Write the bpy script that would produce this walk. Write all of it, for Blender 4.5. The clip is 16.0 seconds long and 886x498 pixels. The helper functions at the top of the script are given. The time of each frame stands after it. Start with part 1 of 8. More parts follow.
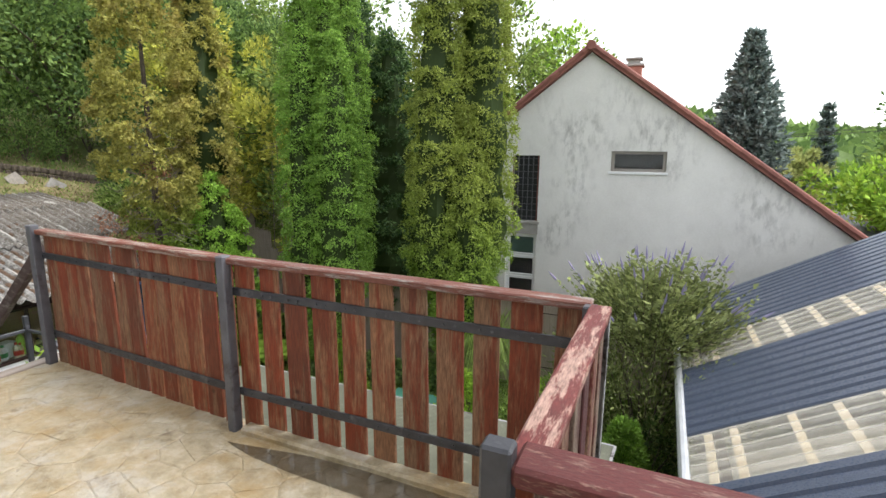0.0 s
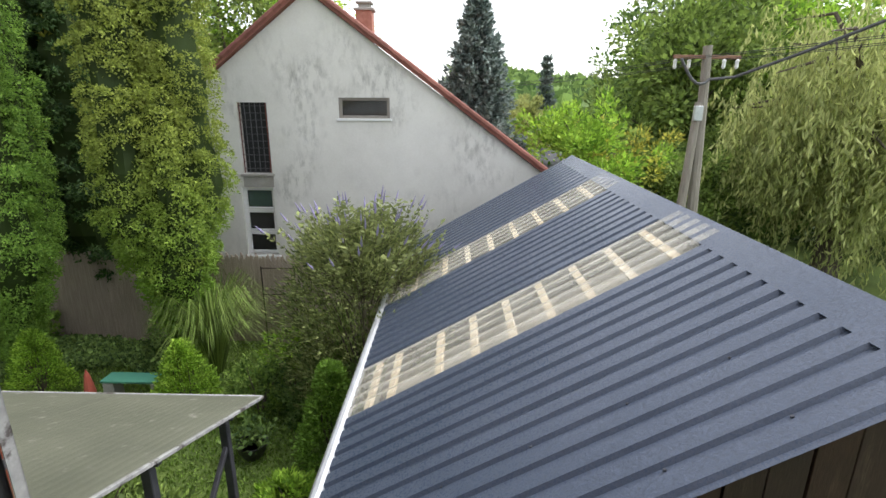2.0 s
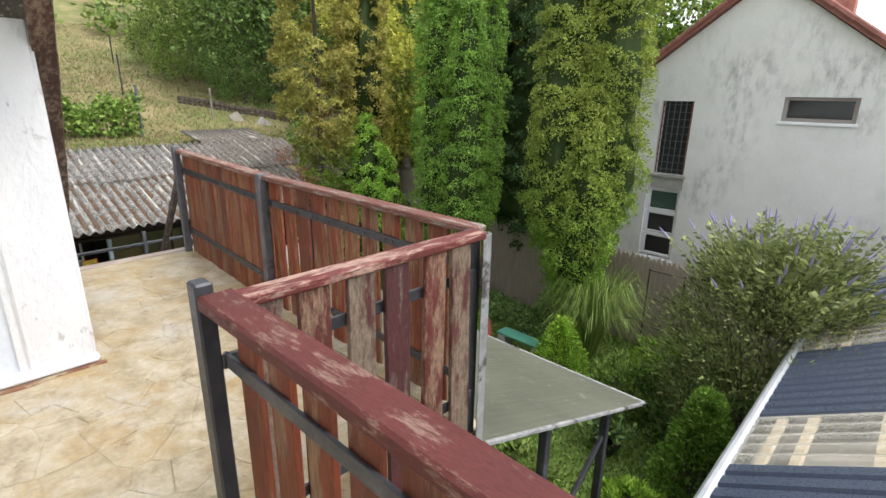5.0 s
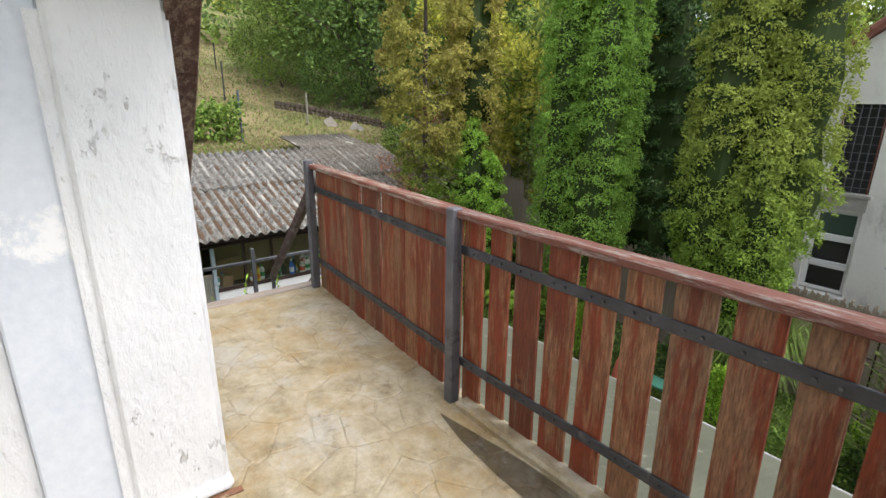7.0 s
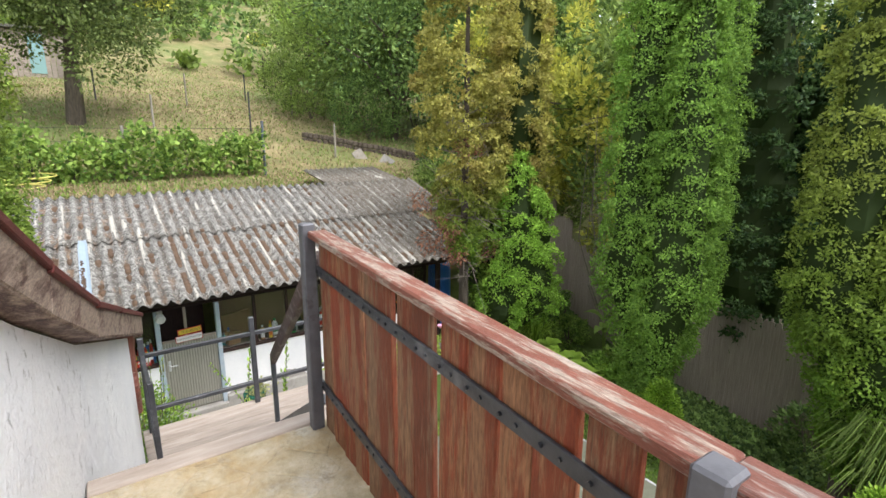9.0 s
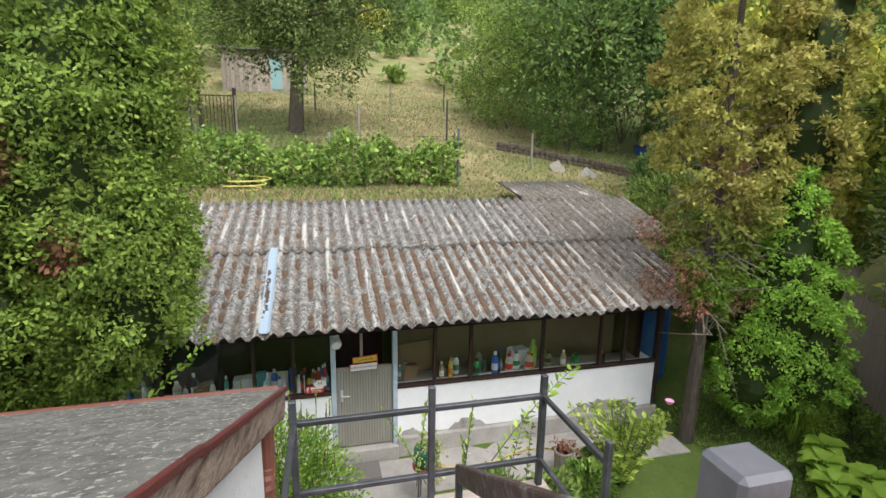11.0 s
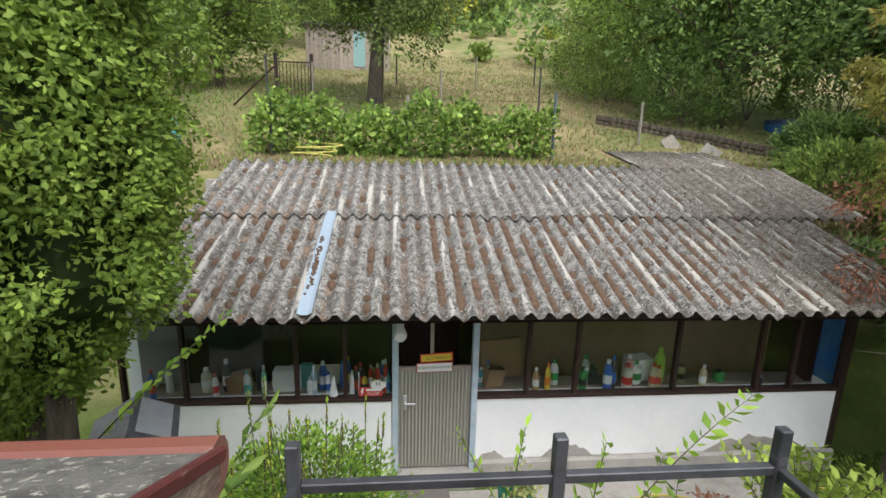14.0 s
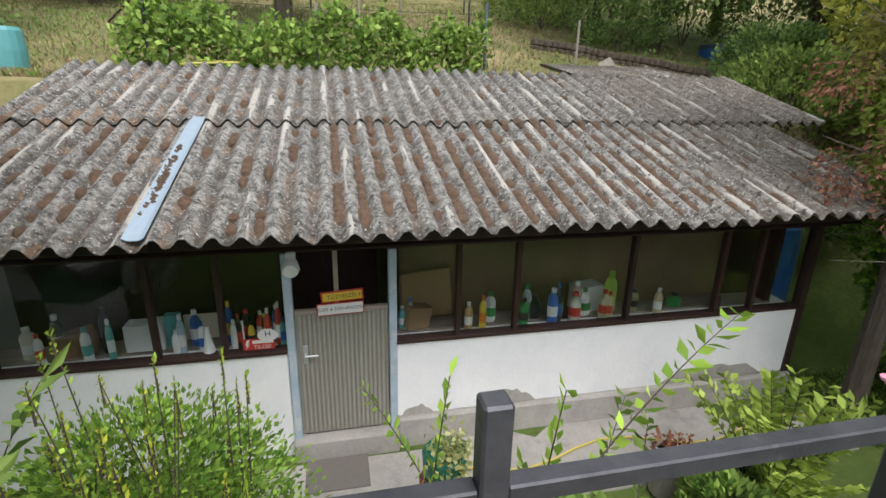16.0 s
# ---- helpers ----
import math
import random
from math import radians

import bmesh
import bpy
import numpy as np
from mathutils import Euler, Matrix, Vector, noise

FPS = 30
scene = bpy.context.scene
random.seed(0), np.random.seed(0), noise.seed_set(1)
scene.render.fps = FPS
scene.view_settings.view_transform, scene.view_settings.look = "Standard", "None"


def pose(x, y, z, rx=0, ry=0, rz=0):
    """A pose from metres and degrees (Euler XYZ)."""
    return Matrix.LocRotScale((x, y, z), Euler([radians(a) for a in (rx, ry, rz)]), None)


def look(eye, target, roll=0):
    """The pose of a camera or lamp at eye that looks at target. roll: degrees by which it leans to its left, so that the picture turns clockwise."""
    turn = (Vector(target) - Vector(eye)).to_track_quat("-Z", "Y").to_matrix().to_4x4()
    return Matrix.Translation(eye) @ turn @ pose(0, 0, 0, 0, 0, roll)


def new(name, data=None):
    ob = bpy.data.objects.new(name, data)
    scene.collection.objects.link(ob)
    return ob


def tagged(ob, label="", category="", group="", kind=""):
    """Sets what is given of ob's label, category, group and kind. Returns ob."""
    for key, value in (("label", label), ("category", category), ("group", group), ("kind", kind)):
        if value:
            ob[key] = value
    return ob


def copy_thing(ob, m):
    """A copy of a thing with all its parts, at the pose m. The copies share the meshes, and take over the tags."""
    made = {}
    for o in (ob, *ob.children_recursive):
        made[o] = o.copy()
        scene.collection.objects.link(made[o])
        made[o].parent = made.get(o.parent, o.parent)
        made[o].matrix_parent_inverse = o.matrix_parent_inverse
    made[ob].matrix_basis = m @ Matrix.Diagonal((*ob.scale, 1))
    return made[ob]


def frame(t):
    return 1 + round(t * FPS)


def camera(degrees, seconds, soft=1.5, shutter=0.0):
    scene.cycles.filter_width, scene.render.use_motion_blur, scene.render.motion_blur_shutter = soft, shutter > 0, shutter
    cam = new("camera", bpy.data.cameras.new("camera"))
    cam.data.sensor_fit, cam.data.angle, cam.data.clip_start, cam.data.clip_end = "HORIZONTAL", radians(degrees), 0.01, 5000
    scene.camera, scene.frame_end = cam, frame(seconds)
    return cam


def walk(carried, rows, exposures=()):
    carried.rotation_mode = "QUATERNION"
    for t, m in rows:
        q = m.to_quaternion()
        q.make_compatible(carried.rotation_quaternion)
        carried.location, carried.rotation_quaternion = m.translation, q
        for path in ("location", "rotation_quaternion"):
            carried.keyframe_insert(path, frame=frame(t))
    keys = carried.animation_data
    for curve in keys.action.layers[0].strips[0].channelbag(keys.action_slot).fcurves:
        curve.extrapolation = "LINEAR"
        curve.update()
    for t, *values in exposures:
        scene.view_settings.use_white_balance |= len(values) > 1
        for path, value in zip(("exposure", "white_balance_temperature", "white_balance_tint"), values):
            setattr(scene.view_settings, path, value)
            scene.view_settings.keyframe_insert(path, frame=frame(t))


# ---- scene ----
cam = camera(82.8, 16.0)
PATH = [
    (0, (1.18, 1.445, 1.557), (0.399, 3.245, 1.17), 0.5),
    (0.5, (1.478, 1.563, 1.55), (0.709, 3.348, 1.077), 0.2),
    (1, (1.914, 1.728, 1.506), (1.397, 3.583, 0.968), -0.1),
    (1.5, (2.273, 1.734, 1.543), (2.098, 3.651, 0.998), 0.0),
    (2, (2.608, 1.885, 1.512), (2.567, 3.802, 0.945), 0.3),
    (2.5, (2.744, 1.98, 1.521), (2.718, 3.874, 0.879), 0.5),
    (3, (2.663, 1.957, 1.544), (2.357, 3.82, 0.883), 0.6),
    (3.5, (2.713, 1.903, 1.578), (1.858, 3.593, 0.937), 0.4),
    (3.8, (2.704, 1.786, 1.577), (1.683, 3.398, 0.98), 0.2),
    (4, (2.689, 1.847, 1.566), (1.524, 3.355, 0.958), -0.3),
    (4.2, (2.623, 1.806, 1.548), (1.414, 3.288, 0.962), 0.3),
    (4.5, (2.52, 1.826, 1.536), (1.222, 3.222, 0.93), 0.5),
    (4.7, (2.44, 1.793, 1.531), (1.132, 3.184, 0.934), 0.8),
    (6.8, (0.968, 1.89, 1.484), (-0.536, 3.073, 0.904), 0.6),
    (7, (0.822, 1.938, 1.478), (-0.689, 3.116, 0.902), 0.6),
    (7.5, (0.465, 2.04, 1.484), (-1.056, 3.206, 0.912), 0.5),
    (8, (0.14, 2.25, 1.478), (-1.381, 3.426, 0.92), 0.2),
    (8.5, (-0.254, 2.523, 1.463), (-1.804, 3.675, 0.945), 0.0),
    (9, (-0.65, 2.72, 1.433), (-2.25, 3.828, 0.971), 0.4),
    (9.5, (-1.07, 2.865, 1.42), (-2.779, 3.815, 1.005), 1.0),
    (10, (-1.6, 2.94, 1.39), (-3.405, 3.684, 0.962), 0.7),
    (10.2, (-1.79, 2.98, 1.375), (-3.615, 3.67, 0.944), 0.8),
    (12.3, (-3.429, 3.176, 1.073), (-5.372, 3.416, 0.662), 1.1),
    (12.5, (-3.543, 3.189, 1.015), (-5.486, 3.418, 0.597), 1.2),
    (13, (-3.783, 3.23, 0.881), (-5.719, 3.455, 0.429), 1.3),
    (13.4, (-3.933, 3.23, 0.754), (-5.87, 3.427, 0.298), 1.6),
    (13.5, (-3.97, 3.23, 0.739), (-5.906, 3.425, 0.278), 1.3),
    (14, (-4.187, 3.257, 0.632), (-6.127, 3.438, 0.18), 1.4),
    (14.5, (-4.448, 3.314, 0.428), (-6.373, 3.494, -0.082), 1.5),
    (15, (-4.676, 3.35, 0.276), (-6.568, 3.549, -0.34), 1.8),
    (15.5, (-4.968, 3.454, 0.12), (-6.843, 3.721, -0.524), 1.7),
    (16, (-5.207, 3.648, -0.017), (-7.059, 4.067, -0.645), 1.2),
]
EXPOSURES = [(0.0, 1.48), (2.5, 1.45), (4.5, 1.48), (7.0, 1.36), (8.0, 1.58), (9.5, 1.7), (10.2, 1.56), (12.5, 1.46), (16.0, 1.27)]
walk(cam, [(t, look(eye, target, roll)) for t, eye, target, roll in PATH], EXPOSURES)

# ---- light ----
SUN_ELEV, SUN_AZ = 60.0, 68.0
world = bpy.data.worlds.new("overcast_sky")
scene.world = world
world.use_nodes = True
wn = world.node_tree
wn.nodes.clear()
sky = wn.nodes.new("ShaderNodeTexSky")
sky.sky_type, sky.sun_disc = "NISHITA", False
sky.sun_elevation, sky.sun_rotation = radians(SUN_ELEV), radians(SUN_AZ)
sky.air_density, sky.dust_density, sky.ozone_density = 1.0, 1.5, 1.0
grey = wn.nodes.new("ShaderNodeHueSaturation")
grey.inputs["Saturation"].default_value = 0.22
back = wn.nodes.new("ShaderNodeBackground")
back.inputs["Strength"].default_value = 0.15
wout = wn.nodes.new("ShaderNodeOutputWorld")
wn.links.new(sky.outputs[0], grey.inputs["Color"])
wn.links.new(grey.outputs[0], back.inputs["Color"])
wn.links.new(back.outputs[0], wout.inputs["Surface"])
sun_data = bpy.data.lights.new("sun", "SUN")
sun_data.energy, sun_data.angle, sun_data.color = 0.9, radians(30), (1.0, 0.955, 0.96)
sun = new("sun", sun_data)
az, el = radians(SUN_AZ), radians(SUN_ELEV)
sun.matrix_world = look((0, 0, 40), (-40 * math.cos(el) * math.sin(az), -40 * math.cos(el) * math.cos(az), 40 - 40 * math.sin(el)))


# ---- materials ----
def shader(name, rough=0.7, metal=0.0):
    m = bpy.data.materials.new(name)
    m.use_nodes = True
    b = m.node_tree.nodes["Principled BSDF"]
    b.inputs["Roughness"].default_value = rough
    b.inputs["Metallic"].default_value = metal
    return m, m.node_tree, b


def coords(nt, stretch=(1, 1, 1), where="Object"):
    tc = nt.nodes.new("ShaderNodeNewGeometry" if where == "Position" else "ShaderNodeTexCoord")
    mp = nt.nodes.new("ShaderNodeMapping")
    mp.inputs["Scale"].default_value = stretch
    nt.links.new(tc.outputs[where], mp.inputs["Vector"])
    info = nt.nodes.new("ShaderNodeObjectInfo")
    mul = nt.nodes.new("ShaderNodeMath")
    mul.operation, mul.inputs[1].default_value = "MULTIPLY", 37.0
    nt.links.new(info.outputs["Random"], mul.inputs[0])
    if where != "Position":
        nt.links.new(mul.outputs[0], mp.inputs["Location"])
    return mp.outputs[0], info.outputs["Random"]


def noise_tex(nt, vec, scale, detail=6.0, rough=0.6):
    n = nt.nodes.new("ShaderNodeTexNoise")
    n.inputs["Scale"].default_value, n.inputs["Detail"].default_value, n.inputs["Roughness"].default_value = scale, detail, rough
    nt.links.new(vec, n.inputs["Vector"])
    return n.outputs["Fac"]


def ramp(nt, fac, stops):
    r = nt.nodes.new("ShaderNodeValToRGB")
    e = r.color_ramp.elements
    while len(e) < len(stops):
        e.new(0.5)
    for el_, (p, c) in zip(e, stops):
        el_.position = p
        el_.color = (c, c, c, 1) if isinstance(c, (int, float)) else (*c, 1)
    nt.links.new(fac, r.inputs["Fac"])
    return r.outputs["Color"]


def mix(nt, fac, a, b, mode="MIX"):
    m = nt.nodes.new("ShaderNodeMix")
    m.data_type, m.blend_type = "RGBA", mode
    for slot, val in ((0, fac), (6, a), (7, b)):
        if isinstance(val, (int, float)):
            m.inputs[slot].default_value = val
        elif isinstance(val, tuple):
            m.inputs[slot].default_value = (*val, 1)
        else:
            nt.links.new(val, m.inputs[slot])
    return m.outputs[2]


def relief(nt, b, height, strength, dist=0.01):
    n = nt.nodes.new("ShaderNodeBump")
    n.inputs["Strength"].default_value, n.inputs["Distance"].default_value = strength, dist
    nt.links.new(height, n.inputs["Height"])
    nt.links.new(n.outputs[0], b.inputs["Normal"])


def surface(name, c1, c2, scale=6.0, rough=0.7, metal=0.0, bump=0.3, grain=60.0, stretch=(1, 1, 1), stain=None, stain_scale=1.2, stain_at=(0.52, 0.66), vary=0.25, dist=0.006, where="Object"):
    """Two tones in fine noise, stains with a shape of their own, tone by object."""
    m, nt, b = shader(name, rough, metal)
    vec, rnd = coords(nt, stretch, where)
    col = ramp(nt, noise_tex(nt, vec, scale), [(0.3, c1), (0.7, c2)])
    fine = noise_tex(nt, vec, grain, 4.0)
    col = mix(nt, 0.35, col, ramp(nt, fine, [(0.25, 0.35), (0.75, 0.65)]), "OVERLAY")
    if stain:
        mask = ramp(nt, noise_tex(nt, vec, stain_scale, 8.0, 0.7), [(stain_at[0], 0.0), (stain_at[1], 1.0)])
        col = mix(nt, mask, col, stain)
    tone = ramp(nt, rnd, [(0.0, 0.5 - vary / 2), (1.0, 0.5 + vary / 2)])
    col = mix(nt, 0.8, col, tone, "OVERLAY")
    nt.links.new(col, b.inputs["Base Color"])
    nt.links.new(ramp(nt, fine, [(0.2, max(rough - 0.12, 0.02)), (0.8, min(rough + 0.12, 1.0))]), b.inputs["Roughness"])
    if bump:
        relief(nt, b, fine, bump, dist)
    return m


def foliage(name, dark, light, warm=None, warm_at=(0.55, 0.75), patch=0.5, fresh=None, rise=(-2.0, 2.5)):
    """Leaves: tone by leaf and by patch, some light let through."""
    m, nt, b = shader(name, 0.62)
    # a little bloom of wax greys every leaf
    dark, light = (tuple(c * k for c, k in zip(q, (1.05, 1.0, 1.25))) for q in (dark, light))
    b.inputs["Specular IOR Level"].default_value = 0.25
    geo = nt.nodes.new("ShaderNodeNewGeometry")
    vec, rnd = coords(nt)
    col = ramp(nt, geo.outputs["Random Per Island"], [(0.0, dark), (0.75, light), (1.0, tuple(min(1, c * 1.35) for c in light))])
    patchy = noise_tex(nt, vec, patch, 4.0)
    if fresh:
        # younger green growth on the lower boughs
        sep = nt.nodes.new("ShaderNodeSeparateXYZ")
        pos = nt.nodes.new("ShaderNodeNewGeometry")
        nt.links.new(pos.outputs["Position"], sep.inputs[0])
        lvl = nt.nodes.new("ShaderNodeMapRange")
        lvl.inputs["From Min"].default_value, lvl.inputs["From Max"].default_value = rise
        nt.links.new(sep.outputs["Z"], lvl.inputs["Value"])
        low_col = mix(nt, geo.outputs["Random Per Island"], fresh[0], fresh[1])
        col = mix(nt, ramp(nt, lvl.outputs[0], [(0.25, 0.0), (0.85, 1.0)]), low_col, col)
    if warm:
        col = mix(nt, ramp(nt, patchy, [(warm_at[0], 0.0), (warm_at[1], 0.85)]), col, mix(nt, geo.outputs["Random Per Island"], tuple(c * 0.6 for c in warm), warm))
    big = noise_tex(nt, vec, 2.2, 3.0)
    col = mix(nt, 0.55, col, ramp(nt, big, [(0.3, 0.34), (0.7, 0.64)]), "OVERLAY")
    nt.links.new(col, b.inputs["Base Color"])
    tr = nt.nodes.new("ShaderNodeBsdfTranslucent")
    nt.links.new(col, tr.inputs["Color"])
    ms = nt.nodes.new("ShaderNodeMixShader")
    ms.inputs[0].default_value = 0.36
    out = nt.nodes["Material Output"]
    nt.links.new(b.outputs[0], ms.inputs[1])
    nt.links.new(tr.outputs[0], ms.inputs[2])
    nt.links.new(ms.outputs[0], out.inputs["Surface"])
    return m


def painted_wood(name, paint1, paint2, bare, peel=(0.5, 0.6), rough=0.6, run=(9, 9, 1.0)):
    """Old paint worn off along the grain."""
    m, nt, b = shader(name, rough)
    vec, rnd = coords(nt, (1, 1, 1))
    tc = nt.nodes.new("ShaderNodeMapping")
    tc.inputs["Scale"].default_value = run
    nt.links.new(vec, tc.inputs["Vector"])
    b.inputs["Specular IOR Level"].default_value = 0.3
    grain = noise_tex(nt, tc.outputs[0], 12.0, 10.0, 0.75)
    patches = noise_tex(nt, tc.outputs[0], 1.6, 8.0, 0.75)
    paint = ramp(nt, noise_tex(nt, vec, 3.0), [(0.3, paint1), (0.7, paint2)])
    worn = ramp(nt, grain, [(0.3, tuple(c * 0.55 for c in bare)), (0.7, bare)])
    shift = nt.nodes.new("ShaderNodeMath")
    shift.operation = "MULTIPLY_ADD"
    shift.inputs[1].default_value, shift.inputs[2].default_value = 0.14, -0.07
    nt.links.new(rnd, shift.inputs[0])
    add = nt.nodes.new("ShaderNodeMath")
    add.operation = "ADD"
    nt.links.new(patches, add.inputs[0])
    nt.links.new(shift.outputs[0], add.inputs[1])
    col = mix(nt, ramp(nt, add.outputs[0], [(peel[0], 0.0), (peel[1], 1.0)]), paint, worn)
    col = mix(nt, 0.9, col, ramp(nt, grain, [(0.3, 0.25), (0.52, 0.5), (0.72, 0.68)]), "OVERLAY")
    # each board has weathered its own way
    tint = ramp(nt, rnd, [(0.0, (0.37, 0.42, 0.47)), (0.3, (0.5, 0.47, 0.45)), (0.55, (0.6, 0.46, 0.4)), (0.8, (0.44, 0.46, 0.48)), (1.0, (0.62, 0.5, 0.43))])
    col = mix(nt, 0.85, col, tint, "OVERLAY")
    knot = nt.nodes.new("ShaderNodeTexVoronoi")
    knot.inputs["Scale"].default_value = 3.2
    nt.links.new(vec, knot.inputs["Vector"])
    col = mix(nt, ramp(nt, knot.outputs["Distance"], [(0.035, 0.85), (0.075, 0.0)]), col, tuple(c * 0.3 for c in paint2))
    nt.links.new(col, b.inputs["Base Color"])
    relief(nt, b, grain, 0.5, 0.004)
    return m


def glass(name, tint=(0.9, 0.95, 0.95), rough=0.02):
    m, nt, b = shader(name, rough)
    b.inputs["Base Color"].default_value = (*tint, 1)
    b.inputs["Transmission Weight"].default_value = 1.0
    b.inputs["IOR"].default_value = 1.45
    return m


def plain(name, c, rough=0.5, metal=0.0, vary=0.06):
    return surface(name, tuple(x * 0.92 for x in c), c, 14.0, rough, metal, 0.08, 90.0, vary=vary)


BOARD = painted_wood("worn_red_brown_boards", (0.215, 0.05, 0.022), (0.14, 0.042, 0.021), (0.28, 0.16, 0.09), (0.46, 0.56), run=(11, 11, 1.2))
BOARD_GREY = painted_wood("weathered_maroon_boards", (0.11, 0.032, 0.03), (0.07, 0.025, 0.022), (0.24, 0.18, 0.13), (0.46, 0.55), run=(9, 9, 2.6))
RAILPAINT = painted_wood("maroon_painted_rail", (0.12, 0.03, 0.028), (0.075, 0.022, 0.02), (0.24, 0.15, 0.12), (0.6, 0.66), run=(4.5, 20, 20))
RAILPAINT_Y = painted_wood("maroon_painted_side_rail", (0.14, 0.036, 0.034), (0.1, 0.03, 0.028), (0.4, 0.31, 0.27), (0.51, 0.57), run=(11, 2.0, 11))
RAILTOP = painted_wood("bleached_handrail_wood", (0.24, 0.085, 0.055), (0.17, 0.06, 0.04), (0.45, 0.37, 0.3), (0.44, 0.54), run=(3.0, 26, 26))
STEEL = surface("painted_steel_grey_black", (0.035, 0.036, 0.042), (0.075, 0.077, 0.085), 9.0, 0.45, 0.3, 0.2, 80.0, stain=(0.15, 0.15, 0.16), stain_scale=5.0, stain_at=(0.58, 0.7))
STEEL_POST = surface("grey_steel_post", (0.09, 0.09, 0.1), (0.15, 0.15, 0.165), 9.0, 0.5, 0.3, 0.2, 80.0, stain=(0.05, 0.045, 0.045), stain_scale=4.0, stain_at=(0.56, 0.66))
def stamped_concrete():
    """Ochre-tinted stamped concrete: buff, rust and washed-out grey in clouds, fine pits."""
    m, nt, b = shader("stamped_sandstone_concrete", 0.5)
    vec, rnd = coords(nt, where="Position")
    fine = noise_tex(nt, vec, 34.0, 8.0, 0.7)
    mid = noise_tex(nt, vec, 7.0, 8.0, 0.7)
    col = ramp(nt, mid, [(0.32, (0.26, 0.205, 0.115)), (0.5, (0.44, 0.375, 0.25)), (0.66, (0.55, 0.5, 0.385))])
    col = mix(nt, ramp(nt, noise_tex(nt, vec, 1.7, 7.0, 0.7), [(0.46, 0.0), (0.62, 0.75)]), col, (0.38, 0.255, 0.1))
    mp = nt.nodes.new("ShaderNodeMapping")
    mp.inputs["Location"].default_value = (7.3, 2.1, 0.0)
    nt.links.new(vec, mp.inputs["Vector"])
    col = mix(nt, ramp(nt, noise_tex(nt, mp.outputs[0], 2.2, 8.0, 0.75), [(0.52, 0.0), (0.66, 0.8)]), col, (0.5, 0.48, 0.42))
    col = mix(nt, ramp(nt, noise_tex(nt, mp.outputs[0], 5.0, 8.0, 0.8), [(0.56, 0.0), (0.66, 0.7)]), col, (0.17, 0.12, 0.065))
    col = mix(nt, 0.4, col, ramp(nt, fine, [(0.25, 0.33), (0.75, 0.66)]), "OVERLAY")
    nt.links.new(col, b.inputs["Base Color"])
    nt.links.new(ramp(nt, mid, [(0.3, 0.3), (0.7, 0.62)]), b.inputs["Roughness"])
    relief(nt, b, mix(nt, 0.5, noise_tex(nt, vec, 13.0, 8.0, 0.75), fine), 1.0, 0.022)
    return m


STONE = stamped_concrete()
RUSTSTAIN = surface("rust_brown_mortar", (0.16, 0.06, 0.035), (0.3, 0.15, 0.08), 9.0, 0.8, 0, 0.4, 40.0, stain=(0.42, 0.34, 0.22), stain_scale=7.0, stain_at=(0.5, 0.6), where="Position")
def limewash():
    """Layered white limewash: soft trowel relief, pitted flakes, a little dirt."""
    m, nt, b = shader("layered_white_limewash", 0.9)
    vec, rnd = coords(nt, where="Position")
    mp = nt.nodes.new("ShaderNodeMapping")
    mp.inputs["Scale"].default_value = (1.0, 1.0, 0.55)
    nt.links.new(vec, mp.inputs["Vector"])
    fine = noise_tex(nt, mp.outputs[0], 38.0, 6.0, 0.65)
    soft_lump = noise_tex(nt, mp.outputs[0], 6.0, 5.0, 0.55)
    col = ramp(nt, noise_tex(nt, vec, 2.2, 5.0), [(0.3, (0.68, 0.69, 0.705)), (0.7, (0.78, 0.78, 0.775))])
    region = ramp(nt, noise_tex(nt, mp.outputs[0], 3.0, 3.0), [(0.5, 0.0), (0.62, 1.0)])
    pits = ramp(nt, noise_tex(nt, mp.outputs[0], 26.0, 5.0, 0.7), [(0.6, 0.0), (0.65, 0.6)])
    chips = mix(nt, 1.0, pits, region, "MULTIPLY")
    col = mix(nt, chips, col, (0.4, 0.39, 0.34))
    col = mix(nt, ramp(nt, noise_tex(nt, mp.outputs[0], 4.5, 7.0, 0.75), [(0.58, 0.0), (0.74, 0.4)]), col, (0.5, 0.5, 0.48))
    nt.links.new(col, b.inputs["Base Color"])
    h = mix(nt, 0.4, soft_lump, fine)
    h = mix(nt, chips, h, (0.0, 0.0, 0.0))
    relief(nt, b, h, 0.8, 0.04)
    return m


